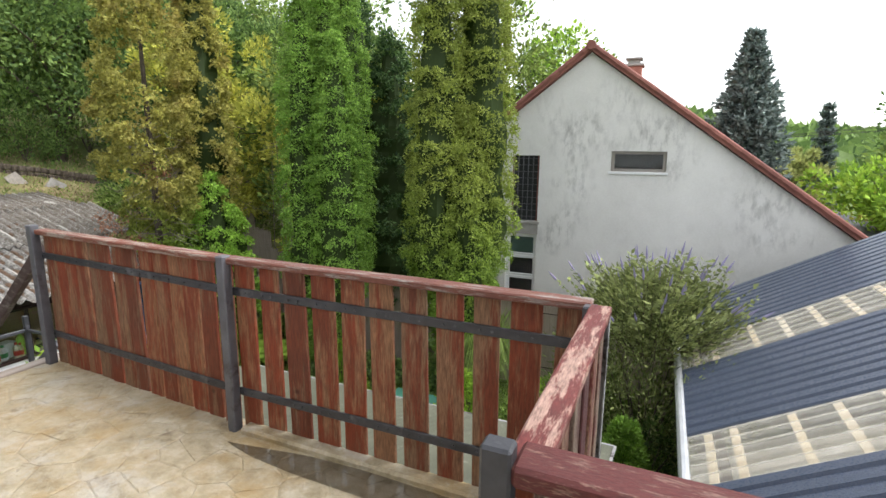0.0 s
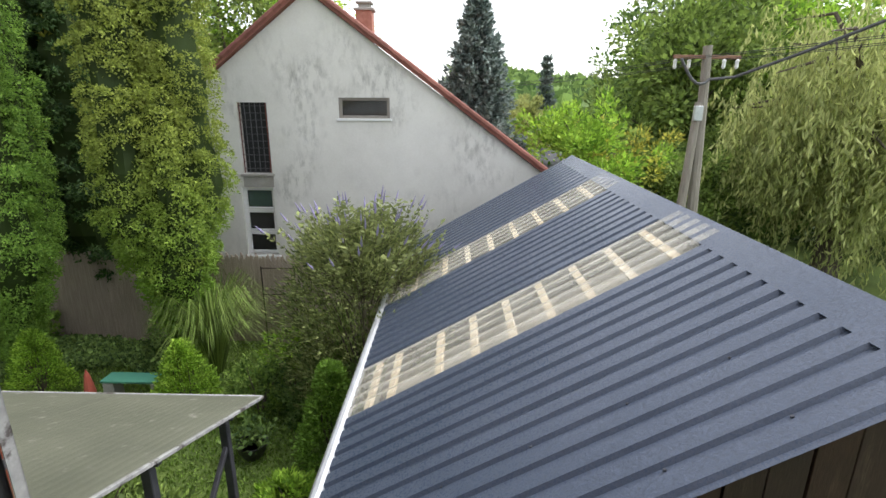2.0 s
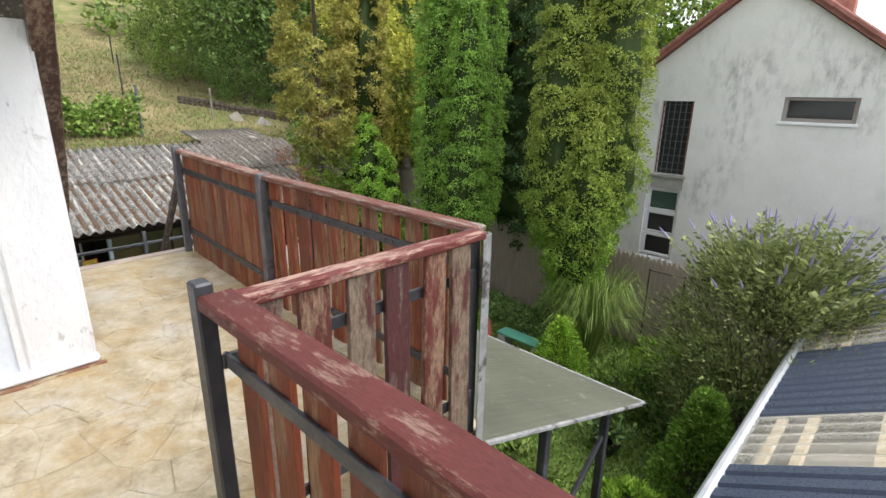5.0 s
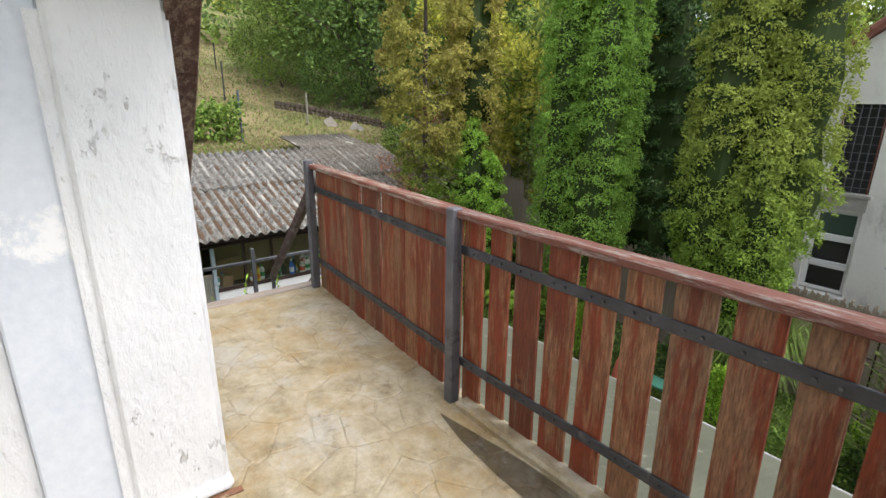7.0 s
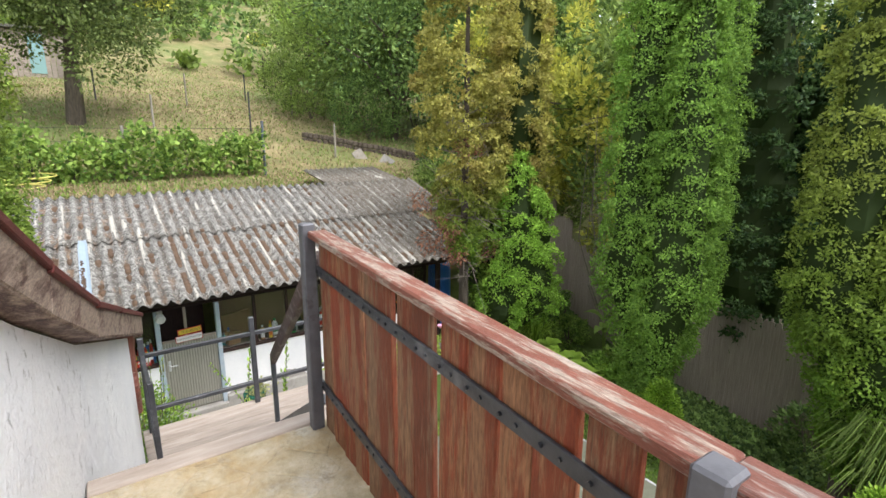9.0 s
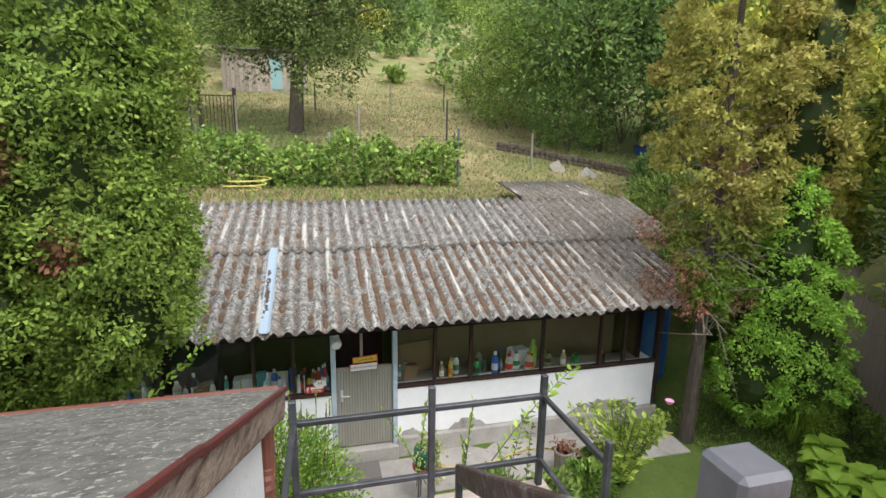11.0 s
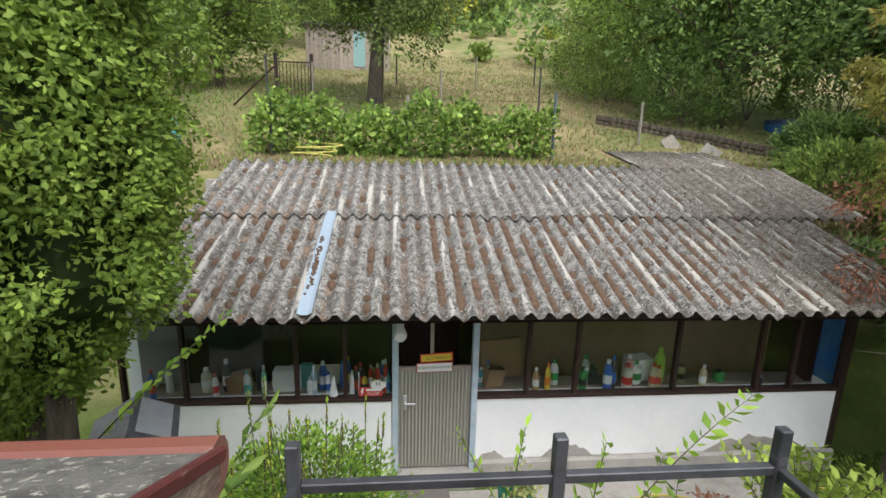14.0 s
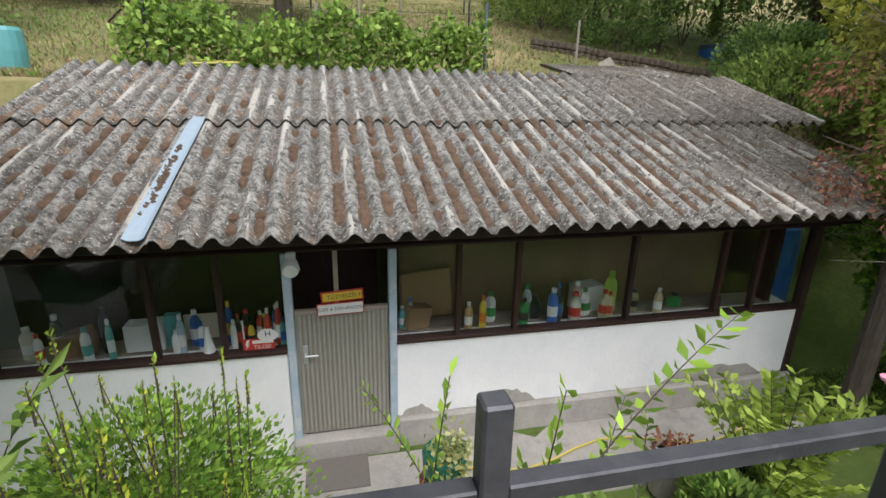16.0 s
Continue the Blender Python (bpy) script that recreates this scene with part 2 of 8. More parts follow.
WALLWHITE = limewash()
GREYPAINT = surface("flaking_grey_paint", (0.56, 0.6, 0.65), (0.64, 0.67, 0.71), 3.0, 0.8, 0, 0.4, 30.0, stain=(0.8, 0.8, 0.8), stain_scale=1.8, stain_at=(0.55, 0.6), vary=0.0)
SHEDWHITE = surface("shed_white_plaster", (0.78, 0.79, 0.8), (0.86, 0.86, 0.86), 3.0, 0.9, 0, 0.6, 30.0, stain=(0.6, 0.59, 0.57), stain_scale=1.1, stain_at=(0.66, 0.82), vary=0.0)
def stained_render():
    """Pale render with soot streaks high up and blotches."""
    m, nt, b = shader("neighbour_render", 0.92)
    vec, rnd = coords(nt)
    col = ramp(nt, noise_tex(nt, vec, 0.9, 6.0), [(0.3, (0.66, 0.645, 0.61)), (0.7, (0.78, 0.765, 0.73))])
    col = mix(nt, 0.3, col, ramp(nt, noise_tex(nt, vec, 26.0, 4.0), [(0.25, 0.35), (0.75, 0.65)]), "OVERLAY")
    mp = nt.nodes.new("ShaderNodeMapping")
    mp.inputs["Scale"].default_value = (2.4, 2.4, 1.0)
    nt.links.new(vec, mp.inputs["Vector"])
    streak = ramp(nt, noise_tex(nt, mp.outputs[0], 2.4, 8.0, 0.75), [(0.46, 0.0), (0.68, 0.75)])
    region = ramp(nt, noise_tex(nt, vec, 0.55, 3.0), [(0.48, 0.0), (0.62, 1.0)])
    both = mix(nt, 1.0, streak, region, "MULTIPLY")
    col = mix(nt, both, col, (0.24, 0.235, 0.215))
    pale = ramp(nt, noise_tex(nt, vec, 1.1, 3.0), [(0.62, 0.0), (0.7, 0.35)])
    col = mix(nt, pale, col, (0.8, 0.79, 0.77))
    nt.links.new(col, b.inputs["Base Color"])
    relief(nt, b, noise_tex(nt, vec, 30.0, 5.0), 0.3, 0.006)
    return m


RENDER_GREY = stained_render()
CONCRETE = surface("old_concrete", (0.3, 0.285, 0.26), (0.42, 0.4, 0.37), 3.0, 0.85, 0, 0.4, 30.0, stain=(0.2, 0.19, 0.17), stain_scale=1.5, vary=0.05)
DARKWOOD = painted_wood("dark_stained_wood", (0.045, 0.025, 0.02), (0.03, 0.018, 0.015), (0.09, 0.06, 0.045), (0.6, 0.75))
FASCIA = painted_wood("weathered_brown_fascia", (0.085, 0.042, 0.034), (0.06, 0.032, 0.027), (0.33, 0.27, 0.22), (0.44, 0.58), run=(2.2, 12, 12))
GREYWOOD = surface("grey_weathered_planks", (0.27, 0.22, 0.18), (0.42, 0.36, 0.31), 6.0, 0.8, 0, 0.5, 40.0, stretch=(4, 0.5, 4), vary=0.3)
CREAMWOOD = surface("pale_pine_batten", (0.72, 0.6, 0.41), (0.84, 0.73, 0.53), 5.0, 0.7, 0, 0.2, 40.0)
def wet_coated_steel():
    """Blue-black coated steel beaded with rain."""
    m, nt, b = shader("anthracite_coated_steel", 0.35)
    vec, rnd = coords(nt)
    big = noise_tex(nt, vec, 0.9, 4.0)
    col = ramp(nt, big, [(0.3, (0.05, 0.066, 0.1)), (0.7, (0.07, 0.086, 0.122))])
    beads = noise_tex(nt, vec, 55.0, 3.0, 0.6)
    col = mix(nt, 0.5, col, ramp(nt, beads, [(0.35, 0.3), (0.6, 0.68)]), "OVERLAY")
    nt.links.new(col, b.inputs["Base Color"])
    nt.links.new(ramp(nt, beads, [(0.4, 0.52), (0.58, 0.22)]), b.inputs["Roughness"])
    relief(nt, b, beads, 0.35, 0.006)
    return m


METALROOF = wet_coated_steel()
GALV = surface("galvanised_steel", (0.5, 0.52, 0.54), (0.62, 0.64, 0.66), 6.0, 0.45, 0.6, 0.1)
WORNZINC = surface("dull_zinc_edge", (0.2, 0.2, 0.2), (0.38, 0.38, 0.37), 9.0, 0.6, 0.3, 0.2, 60.0, stain=(0.07, 0.06, 0.055), stain_scale=6.0, stain_at=(0.52, 0.6))
def roof_cement():
    """Old corrugated fibre cement: bleached crests, valleys darkened for groove shade and dirt, ochre lichen, bare pale
    strips.
    """
    m, nt, b = shader("weathered_corrugated_cement", 0.95)
    vec = nt.nodes.new("ShaderNodeNewGeometry").outputs["Position"]
    sep = nt.nodes.new("ShaderNodeSeparateXYZ")
    nt.links.new(vec, sep.inputs[0])

    def calc(op, a, k, k2=0.0):
        n = nt.nodes.new("ShaderNodeMath")
        n.operation = op
        nt.links.new(a, n.inputs[0])
        n.inputs[1].default_value = k
        n.inputs[2].default_value = k2
        return n.outputs[0]

    def along(sx, sy):
        mp = nt.nodes.new("ShaderNodeMapping")
        mp.inputs["Scale"].default_value = (sx, sy, 0.5)
        nt.links.new(vec, mp.inputs["Vector"])
        return mp.outputs[0]
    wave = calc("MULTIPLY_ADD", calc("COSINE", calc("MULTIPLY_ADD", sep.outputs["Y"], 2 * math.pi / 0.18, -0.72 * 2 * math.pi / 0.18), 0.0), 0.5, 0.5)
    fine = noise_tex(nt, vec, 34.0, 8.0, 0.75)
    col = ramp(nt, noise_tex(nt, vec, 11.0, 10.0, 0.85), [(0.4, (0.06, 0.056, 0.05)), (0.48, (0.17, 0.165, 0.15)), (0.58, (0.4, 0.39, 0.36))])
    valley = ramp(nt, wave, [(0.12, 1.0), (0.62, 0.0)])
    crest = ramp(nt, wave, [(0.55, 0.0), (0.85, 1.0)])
    # dark valleys follow the wave: painted groove shade together with dirt
    valley_shade_dirt = mix(nt, 1.0, valley, ramp(nt, noise_tex(nt, along(3.0, 2.5), 2.2, 7.0, 0.7), [(0.34, 0.15), (0.58, 0.95)]), "MULTIPLY")
    col = mix(nt, valley_shade_dirt, col, ramp(nt, fine, [(0.3, (0.04, 0.034, 0.028)), (0.7, (0.12, 0.1, 0.08))]))
    # ochre lichen towards the old thuja, brown dust towards the far end
    left = ramp(nt, calc("MULTIPLY_ADD", sep.outputs["Y"], 0.1, 0.0), [(0.22, 0.85), (0.4, 0.3), (0.7, 0.08)])
    lich = ramp(nt, noise_tex(nt, along(2.0, 4.5), 1.7, 7.0, 0.7), [(0.52, 0.0), (0.58, 0.9)])
    mid_band = ramp(nt, wave, [(0.0, 1.0), (0.5, 0.8), (0.8, 0.0)])
    col = mix(nt, mix(nt, 1.0, mix(nt, 1.0, lich, left, "MULTIPLY"), mid_band, "MULTIPLY"), col, ramp(nt, fine, [(0.3, (0.16, 0.095, 0.055)), (0.7, (0.36, 0.23, 0.14))]))
    right = ramp(nt, calc("MULTIPLY_ADD", sep.outputs["Y"], 0.1, 0.0), [(0.64, 0.0), (0.78, 0.55)])
    col = mix(nt, right, col, ramp(nt, fine, [(0.3, (0.1, 0.078, 0.055)), (0.7, (0.27, 0.22, 0.16))]))
    bare = ramp(nt, noise_tex(nt, along(0.75, 5.6), 1.25, 4.0, 0.6), [(0.57, 0.0), (0.595, 0.95)])
    col = mix(nt, mix(nt, 1.0, bare, crest, "MULTIPLY"), col, ramp(nt, fine, [(0.3, (0.42, 0.4, 0.34)), (0.7, (0.62, 0.59, 0.53))]))
    col = mix(nt, ramp(nt, noise_tex(nt, vec, 40.0, 5.0, 0.7), [(0.58, 0.0), (0.63, 0.9)]), col, (0.58, 0.57, 0.53))
    col = mix(nt, ramp(nt, noise_tex(nt, along(1.2, 1.2), 17.0, 4.0, 0.6), [(0.36, 0.9), (0.4, 0.0)]), col, (0.05, 0.045, 0.04))
    nt.links.new(col, b.inputs["Base Color"])
    relief(nt, b, fine, 0.9, 0.025)
    return m


ASBESTOS = roof_cement()
MOSS = surface("dry_brown_moss", (0.075, 0.048, 0.03), (0.16, 0.1, 0.062), 20.0, 1.0, 0, 1.0, 60.0, vary=0.3, dist=0.02)
SHINGLE = surface("grey_bitumen_roofing", (0.06, 0.058, 0.05), (0.16, 0.155, 0.135), 10.0, 0.95, 0, 0.9, 50.0, stain=(0.36, 0.35, 0.29), stain_scale=34.0, stain_at=(0.56, 0.62), vary=0.0, dist=0.012)
TILE_RED = surface("red_roof_tiles", (0.19, 0.07, 0.055), (0.27, 0.11, 0.085), 5.0, 0.85, 0, 0.4)
BRICK = surface("red_brick", (0.3, 0.12, 0.09), (0.42, 0.2, 0.15), 8.0, 0.9, 0, 0.4)
WHITEPVC = plain("white_window_plastic", (0.82, 0.82, 0.82), 0.4)
# near-black tone in which the house's rooms are coloured as unlit
UNLIT_ROOM = plain("unlit_interior", (0.025, 0.027, 0.03), 0.6)
REED = surface("reed_fence", (0.32, 0.255, 0.205), (0.5, 0.42, 0.35), 5.0, 0.9, 0, 0.8, 40.0, stretch=(14, 14, 0.5), vary=0.15, dist=0.02)
BARK = surface("rough_bark", (0.07, 0.055, 0.042), (0.17, 0.135, 0.105), 7.0, 0.95, 0, 1.0, 30.0, stretch=(3, 3, 0.6), vary=0.2, dist=0.03)
POLEWOOD = surface("weathered_pole_wood", (0.2, 0.18, 0.15), (0.33, 0.3, 0.26), 5.0, 0.9, 0, 0.6, 30.0, stretch=(5, 5, 0.4), vary=0.1)
CANOPY = surface("dusty_fibreglass_sheet", (0.085, 0.09, 0.062), (0.13, 0.134, 0.095), 2.0, 0.55, 0, 0.25, 120.0, stain=(0.3, 0.29, 0.25), stain_scale=9.0, stain_at=(0.6, 0.72), vary=0.04)
DOORTIN = surface("grey_beige_tin", (0.3, 0.29, 0.25), (0.36, 0.345, 0.3), 2.0, 0.5, 0.2, 0.15, vary=0.0)
BLUEGREY = surface("flaking_blue_grey_paint", (0.33, 0.42, 0.5), (0.46, 0.54, 0.6), 5.0, 0.7, 0, 0.4, stain=(0.6, 0.6, 0.58), stain_scale=4.0, vary=0.1)
CARDBOARD = plain("brown_cardboard", (0.3, 0.19, 0.1), 0.85)
def turf():
    """Damp green garden lawn; beyond the shed a dry mown meadow."""
    m, nt, b = shader("mown_grass_soil", 1.0)
    vec, rnd = coords(nt, where="Position")
    fine = noise_tex(nt, vec, 14.0, 6.0, 0.7)
    green = ramp(nt, noise_tex(nt, vec, 1.3), [(0.3, (0.065, 0.105, 0.02)), (0.7, (0.12, 0.175, 0.032))])
    dry = ramp(nt, noise_tex(nt, vec, 0.9, 7.0, 0.7), [(0.35, (0.14, 0.15, 0.05)), (0.55, (0.27, 0.225, 0.105)), (0.7, (0.36, 0.3, 0.16))])
    sep = nt.nodes.new("ShaderNodeSeparateXYZ")
    nt.links.new(vec, sep.inputs[0])
    far = nt.nodes.new("ShaderNodeMapRange")
    far.inputs["From Min"].default_value, far.inputs["From Max"].default_value = -10.5, -12.5
    nt.links.new(sep.outputs["X"], far.inputs["Value"])
    wild = ramp(nt, noise_tex(nt, vec, 0.11, 4.0), [(0.5, 0.0), (0.62, 0.7)])
    dry = mix(nt, wild, dry, (0.14, 0.2, 0.05))
    col = mix(nt, far.outputs[0], green, dry)
    col = mix(nt, 0.5, col, ramp(nt, fine, [(0.25, 0.3), (0.75, 0.68)]), "OVERLAY")
    nt.links.new(col, b.inputs["Base Color"])
    relief(nt, b, fine, 0.8, 0.04)
    return m


TURF = turf()
THUJA_L = foliage("thuja_fresh_green", (0.13, 0.25, 0.036), (0.24, 0.42, 0.056), (0.38, 0.36, 0.06), (0.64, 0.95), 0.7)
THUJA_Y = foliage("thuja_yellow_topped", (0.18, 0.24, 0.04), (0.31, 0.39, 0.06), (0.42, 0.33, 0.065), (0.6, 0.9), 0.9, ((0.14, 0.26, 0.036), (0.26, 0.44, 0.056)), (-3.0, 1.8))
THUJA_B = foliage("thuja_browning", (0.25, 0.25, 0.05), (0.42, 0.42, 0.085), (0.45, 0.28, 0.09), (0.52, 0.8), 1.3, ((0.08, 0.18, 0.024), (0.3, 0.5, 0.06)), (-1.6, 1.2))
THUJA_F = foliage("thuja_young_green", (0.2, 0.38, 0.045), (0.34, 0.58, 0.07), (0.45, 0.42, 0.08), (0.66, 0.9), 0.9)
# rear thuja's shade is put into this darker green
THUJA_D = foliage("thuja_shaded_green", (0.027, 0.066, 0.020), (0.088, 0.165, 0.039))
# very dark green: the shade between the sprays is put into this colour
CORE = foliage("thuja_core_shade", (0.026, 0.048, 0.012), (0.055, 0.09, 0.02), patch=6.0)
LEAF = foliage("orchard_leaves", (0.088, 0.145, 0.031), (0.271, 0.388, 0.077), (0.426, 0.388, 0.098), (0.6, 0.85), 0.3)
LEAF_D = foliage("dark_leaves", (0.06, 0.12, 0.032), (0.21, 0.33, 0.075))
LEAF_Y = foliage("yellow_green_leaves", (0.214, 0.271, 0.039), (0.581, 0.600, 0.098), (0.600, 0.485, 0.077))
LEAF_B = foliage("bright_leaves", (0.116, 0.253, 0.024), (0.388, 0.600, 0.068))
LEAF_V = foliage("vine_leaves", (0.075, 0.165, 0.027), (0.28, 0.42, 0.075), (0.42, 0.42, 0.11), (0.6, 0.8), 1.2)
LEAF_RUST = foliage("dead_russet_sprays", (0.17, 0.07, 0.035), (0.38, 0.2, 0.1))
SPRUCE = foliage("blue_spruce_needles", (0.085, 0.13, 0.09), (0.29, 0.37, 0.275))
WILLOW = foliage("willow_leaves", (0.27, 0.33, 0.09), (0.52, 0.58, 0.19))
BUDD = foliage("buddleia_leaves", (0.085, 0.12, 0.032), (0.31, 0.37, 0.11))
PURPLE = plain("lilac_flowers", (0.3, 0.27, 0.44), 0.8)
DRYGRASS = foliage("dry_grass_blades", (0.27, 0.22, 0.105), (0.4, 0.33, 0.165))
GRASS = foliage("green_grass_blades", (0.09, 0.165, 0.025), (0.22, 0.35, 0.055), (0.34, 0.32, 0.1), (0.64, 0.85), 1.0)
PANE = glass("window_glass")
TWIG = plain("dead_grey_twigs", (0.26, 0.22, 0.18), 0.9)


# ---- geometry helpers ----
class Geo:
    """Collects vertices and faces of one mesh."""

    def __init__(self):
        self.v, self.f = [], []

    def add(self, vs, fs):
        n = len(self.v)
        self.v += [tuple(p) for p in vs]
        self.f += [tuple(i + n for i in q) for q in fs]
        return self

    def box(self, x0, x1, y0, y1, z0, z1, c=0.0, m=None):
        """A box; c: the chamfer of its edges; m: a pose for it."""
        if c <= 0:
            vs = [(x, y, z) for x in (x0, x1) for y in (y0, y1) for z in (z0, z1)]
            fs = [(0, 1, 3, 2), (4, 6, 7, 5), (0, 4, 5, 1), (2, 3, 7, 6), (0, 2, 6, 4), (1, 5, 7, 3)]
        else:
            vs, at, fs = [], {}, []
            lim = ((x0, x1), (y0, y1), (z0, z1))
            for i in (0, 1):
                for j in (0, 1):
                    for k in (0, 1):
                        s = (i, j, k)
                        for a in range(3):
                            at[s, a] = len(vs)
                            vs.append([lim[b][s[b]] + (0 if b == a else (c if s[b] == 0 else -c)) for b in range(3)])
            for a in range(3):
                b, d = (a + 1) % 3, (a + 2) % 3
                for side in (0, 1):
                    ring = []
                    for q in ((0, 0), (1, 0), (1, 1), (0, 1)):
                        s = [0, 0, 0]
                        s[a], s[b], s[d] = side, q[0], q[1]
                        ring.append(at[tuple(s), a])
                    fs.append(tuple(ring if side else ring[::-1]))
                for q in ((0, 0), (1, 0), (1, 1), (0, 1)):
                    s0, s1 = [0, 0, 0], [0, 0, 0]
                    s0[a], s1[a] = 0, 1
                    s0[b] = s1[b] = q[0]
                    s0[d] = s1[d] = q[1]
                    e = (at[tuple(s0), b], at[tuple(s1), b], at[tuple(s1), d], at[tuple(s0), d])
                    fs.append(e if (q[0] == q[1]) else e[::-1])
            for i in (0, 1):
                for j in (0, 1):
                    for k in (0, 1):
                        t = tuple(at[(i, j, k), a] for a in range(3))
                        fs.append(t if (i + j + k) % 2 else t[::-1])
        if m is not None:
            vs = [m @ Vector(p) for p in vs]
        return self.add(vs, fs)

    def bar(self, p0, p1, w, h, c=0.004, up=(0, 0, 1)):
        """A square bar from p0 to p1, w across and h along up."""
        p0, p1 = Vector(p0), Vector(p1)
        z = (p1 - p0)
        length = z.length
        z.normalize()
        x = z.cross(Vector(up))
        if x.length < 1e-4:
            x = Vector((1, 0, 0))
        x.normalize()
        y = z.cross(x)
        m = Matrix((x, y, z)).transposed().to_4x4()
        m.translation = p0
        return self.box(-w / 2, w / 2, -h / 2, h / 2, 0, length, c, m)

    def tube(self, pts, radii, n=8, cap=True):
        pts = [Vector([float(q) for q in p]) for p in pts]
        if isinstance(radii, (int, float)):
            radii = [radii] * len(pts)
        radii = [float(r) for r in radii]
        base, last = len(self.v), None
        for i, p in enumerate(pts):
            d = (pts[min(i + 1, len(pts) - 1)] - pts[max(i - 1, 0)]).normalized()
            if last is None:
                last = d.orthogonal().normalized()
            a = (last - d * last.dot(d)).normalized()
            last = a
            b = d.cross(a)
            for k in range(n):
                t = 2 * math.pi * k / n
                self.v.append(tuple(p + radii[i] * (math.cos(t) * a + math.sin(t) * b)))
        for i in range(len(pts) - 1):
            for k in range(n):
                k2 = (k + 1) % n
                self.f.append((base + i * n + k, base + i * n + k2, base + (i + 1) * n + k2, base + (i + 1) * n + k))
        if cap:
            self.f.append(tuple(base + k for k in reversed(range(n))))
            self.f.append(tuple(base + (len(pts) - 1) * n + k for k in range(n)))
        return self

    def turned(self, cx, cy, profile, n=14):
        """A round body from (radius, z) pairs."""
        return self.tube([(cx, cy, z) for r, z in profile], [max(r, 0.001) for r, z in profile], n)

    def slab(self, poly, z0, z1):
        """A flat polygon made thick, from z0 to z1 (numbers, or functions of x and y)."""
        lo = [(x, y, z0(x, y) if callable(z0) else z0) for x, y in poly]
        hi = [(x, y, z1(x, y) if callable(z1) else z1) for x, y in poly]
        n = len(poly)
        return self.add(lo + hi, [tuple(reversed(range(n))), tuple(range(n, 2 * n))] + [(i, (i + 1) % n, n + (i + 1) % n, n + i) for i in range(n)])


def mesh_of(name, geo, mat, smooth=False):
    me = bpy.data.meshes.new(name)
    me.from_pydata([tuple(p) for p in geo.v], [], geo.f)
    if smooth:
        me.polygons.foreach_set("use_smooth", [True] * len(me.polygons))
    me.materials.append(mat)
    me.update()
    return me


BASE = {}


def thing(name, base, label, category, group="", kind=""):
    ob = new(name)
    ob.empty_display_size = 0.1
    ob.location = base
    BASE[ob.name] = Vector(base)
    return tagged(ob, label, category, group, kind)


def part(name, geo, mat, parent, label="", smooth=False, kind=""):
    """One mesh under a thing, given in world places."""
    off = BASE[parent.name]
    me = mesh_of(name, geo, mat, smooth)
    me.transform(Matrix.Translation(-off))
    ob = new(name, me)
    ob.parent = parent
    BASE[ob.name] = off
    return tagged(ob, label, kind=kind)


def solo(name, geo, mat, label, category, group="", kind="", smooth=False, base=None):
    me = mesh_of(name, geo, mat, smooth)
    ob = new(name, me)
    if base is not None:
        me.transform(Matrix.Translation(-Vector(base)))
        ob.location = base
    BASE[ob.name] = Vector(base or (0, 0, 0))
    return tagged(ob, label, category, group, kind)


def unit(a):
    return a / np.maximum(np.linalg.norm(a, axis=1, keepdims=True), 1e-9)


def leaf_mesh(name, pos, way, length, width, mat, rng, bend=0.25, face=None):
    """Many folded leaves: pos and way are n x 3; each leaf is four points."""
    n = len(pos)
    way = unit(way)
    side = unit(np.cross(way, rng.normal(size=(n, 3)) if face is None else face))
    nor = np.cross(side, way)
    ln = length * rng.uniform(0.6, 1.3, (n, 1))
    wd = width * rng.uniform(0.6, 1.3, (n, 1))
    v = np.empty((n, 4, 3))
    v[:, 0] = pos
    v[:, 1] = pos + way * ln * 0.5 + side * wd * 0.5 - nor * ln * bend * 0.3
    v[:, 2] = pos + way * ln + nor * ln * bend * 0.4
    v[:, 3] = pos + way * ln * 0.5 - side * wd * 0.5 - nor * ln * bend * 0.3
    idx = np.arange(n)[:, None] * 4
    tri = np.concatenate([idx + np.array([[0, 1, 2]]), idx + np.array([[0, 2, 3]])], 1).reshape(-1)
    me = bpy.data.meshes.new(name)
    me.vertices.add(4 * n)
    me.vertices.foreach_set("co", v.reshape(-1))
    me.loops.add(6 * n)
    me.loops.foreach_set("vertex_index", tri)
    me.polygons.add(2 * n)
    me.polygons.foreach_set("loop_start", np.arange(2 * n) * 3)
    me.polygons.foreach_set("loop_total", np.full(2 * n, 3))
    me.materials.append(mat)
    me.update(calc_edges=True)
    return me


def leaf_part(name, parent, pos, way, length, width, mat, rng, label="", kind="", bend=0.25, face=None):
    me = leaf_mesh(name, np.asarray(pos) - np.array(BASE[parent.name]), np.asarray(way), length, width, mat, rng, bend, face)
    ob = new(name, me)
    ob.parent = parent
    BASE[ob.name] = BASE[parent.name]
    return tagged(ob, label, kind=kind)


def clumps(rng, centres, outs, per, spread, lift=0.6):
    """Leaf places and ways round clump centres."""
    n = len(centres)
    off = unit(rng.normal(size=(n * per, 3))) * rng.uniform(0.3, 1.0, (n * per, 1)) * spread
    c, o = np.repeat(centres, per, 0), np.repeat(outs, per, 0)
    way = unit(off) * 0.7 + o * 0.8 + np.array([0, 0, lift])
    return c + off, way


# ---- ground ----
def smooth(a, b, t):
    t = np.clip((t - a) / (b - a), 0, 1)
    return t * t * (3 - 2 * t)


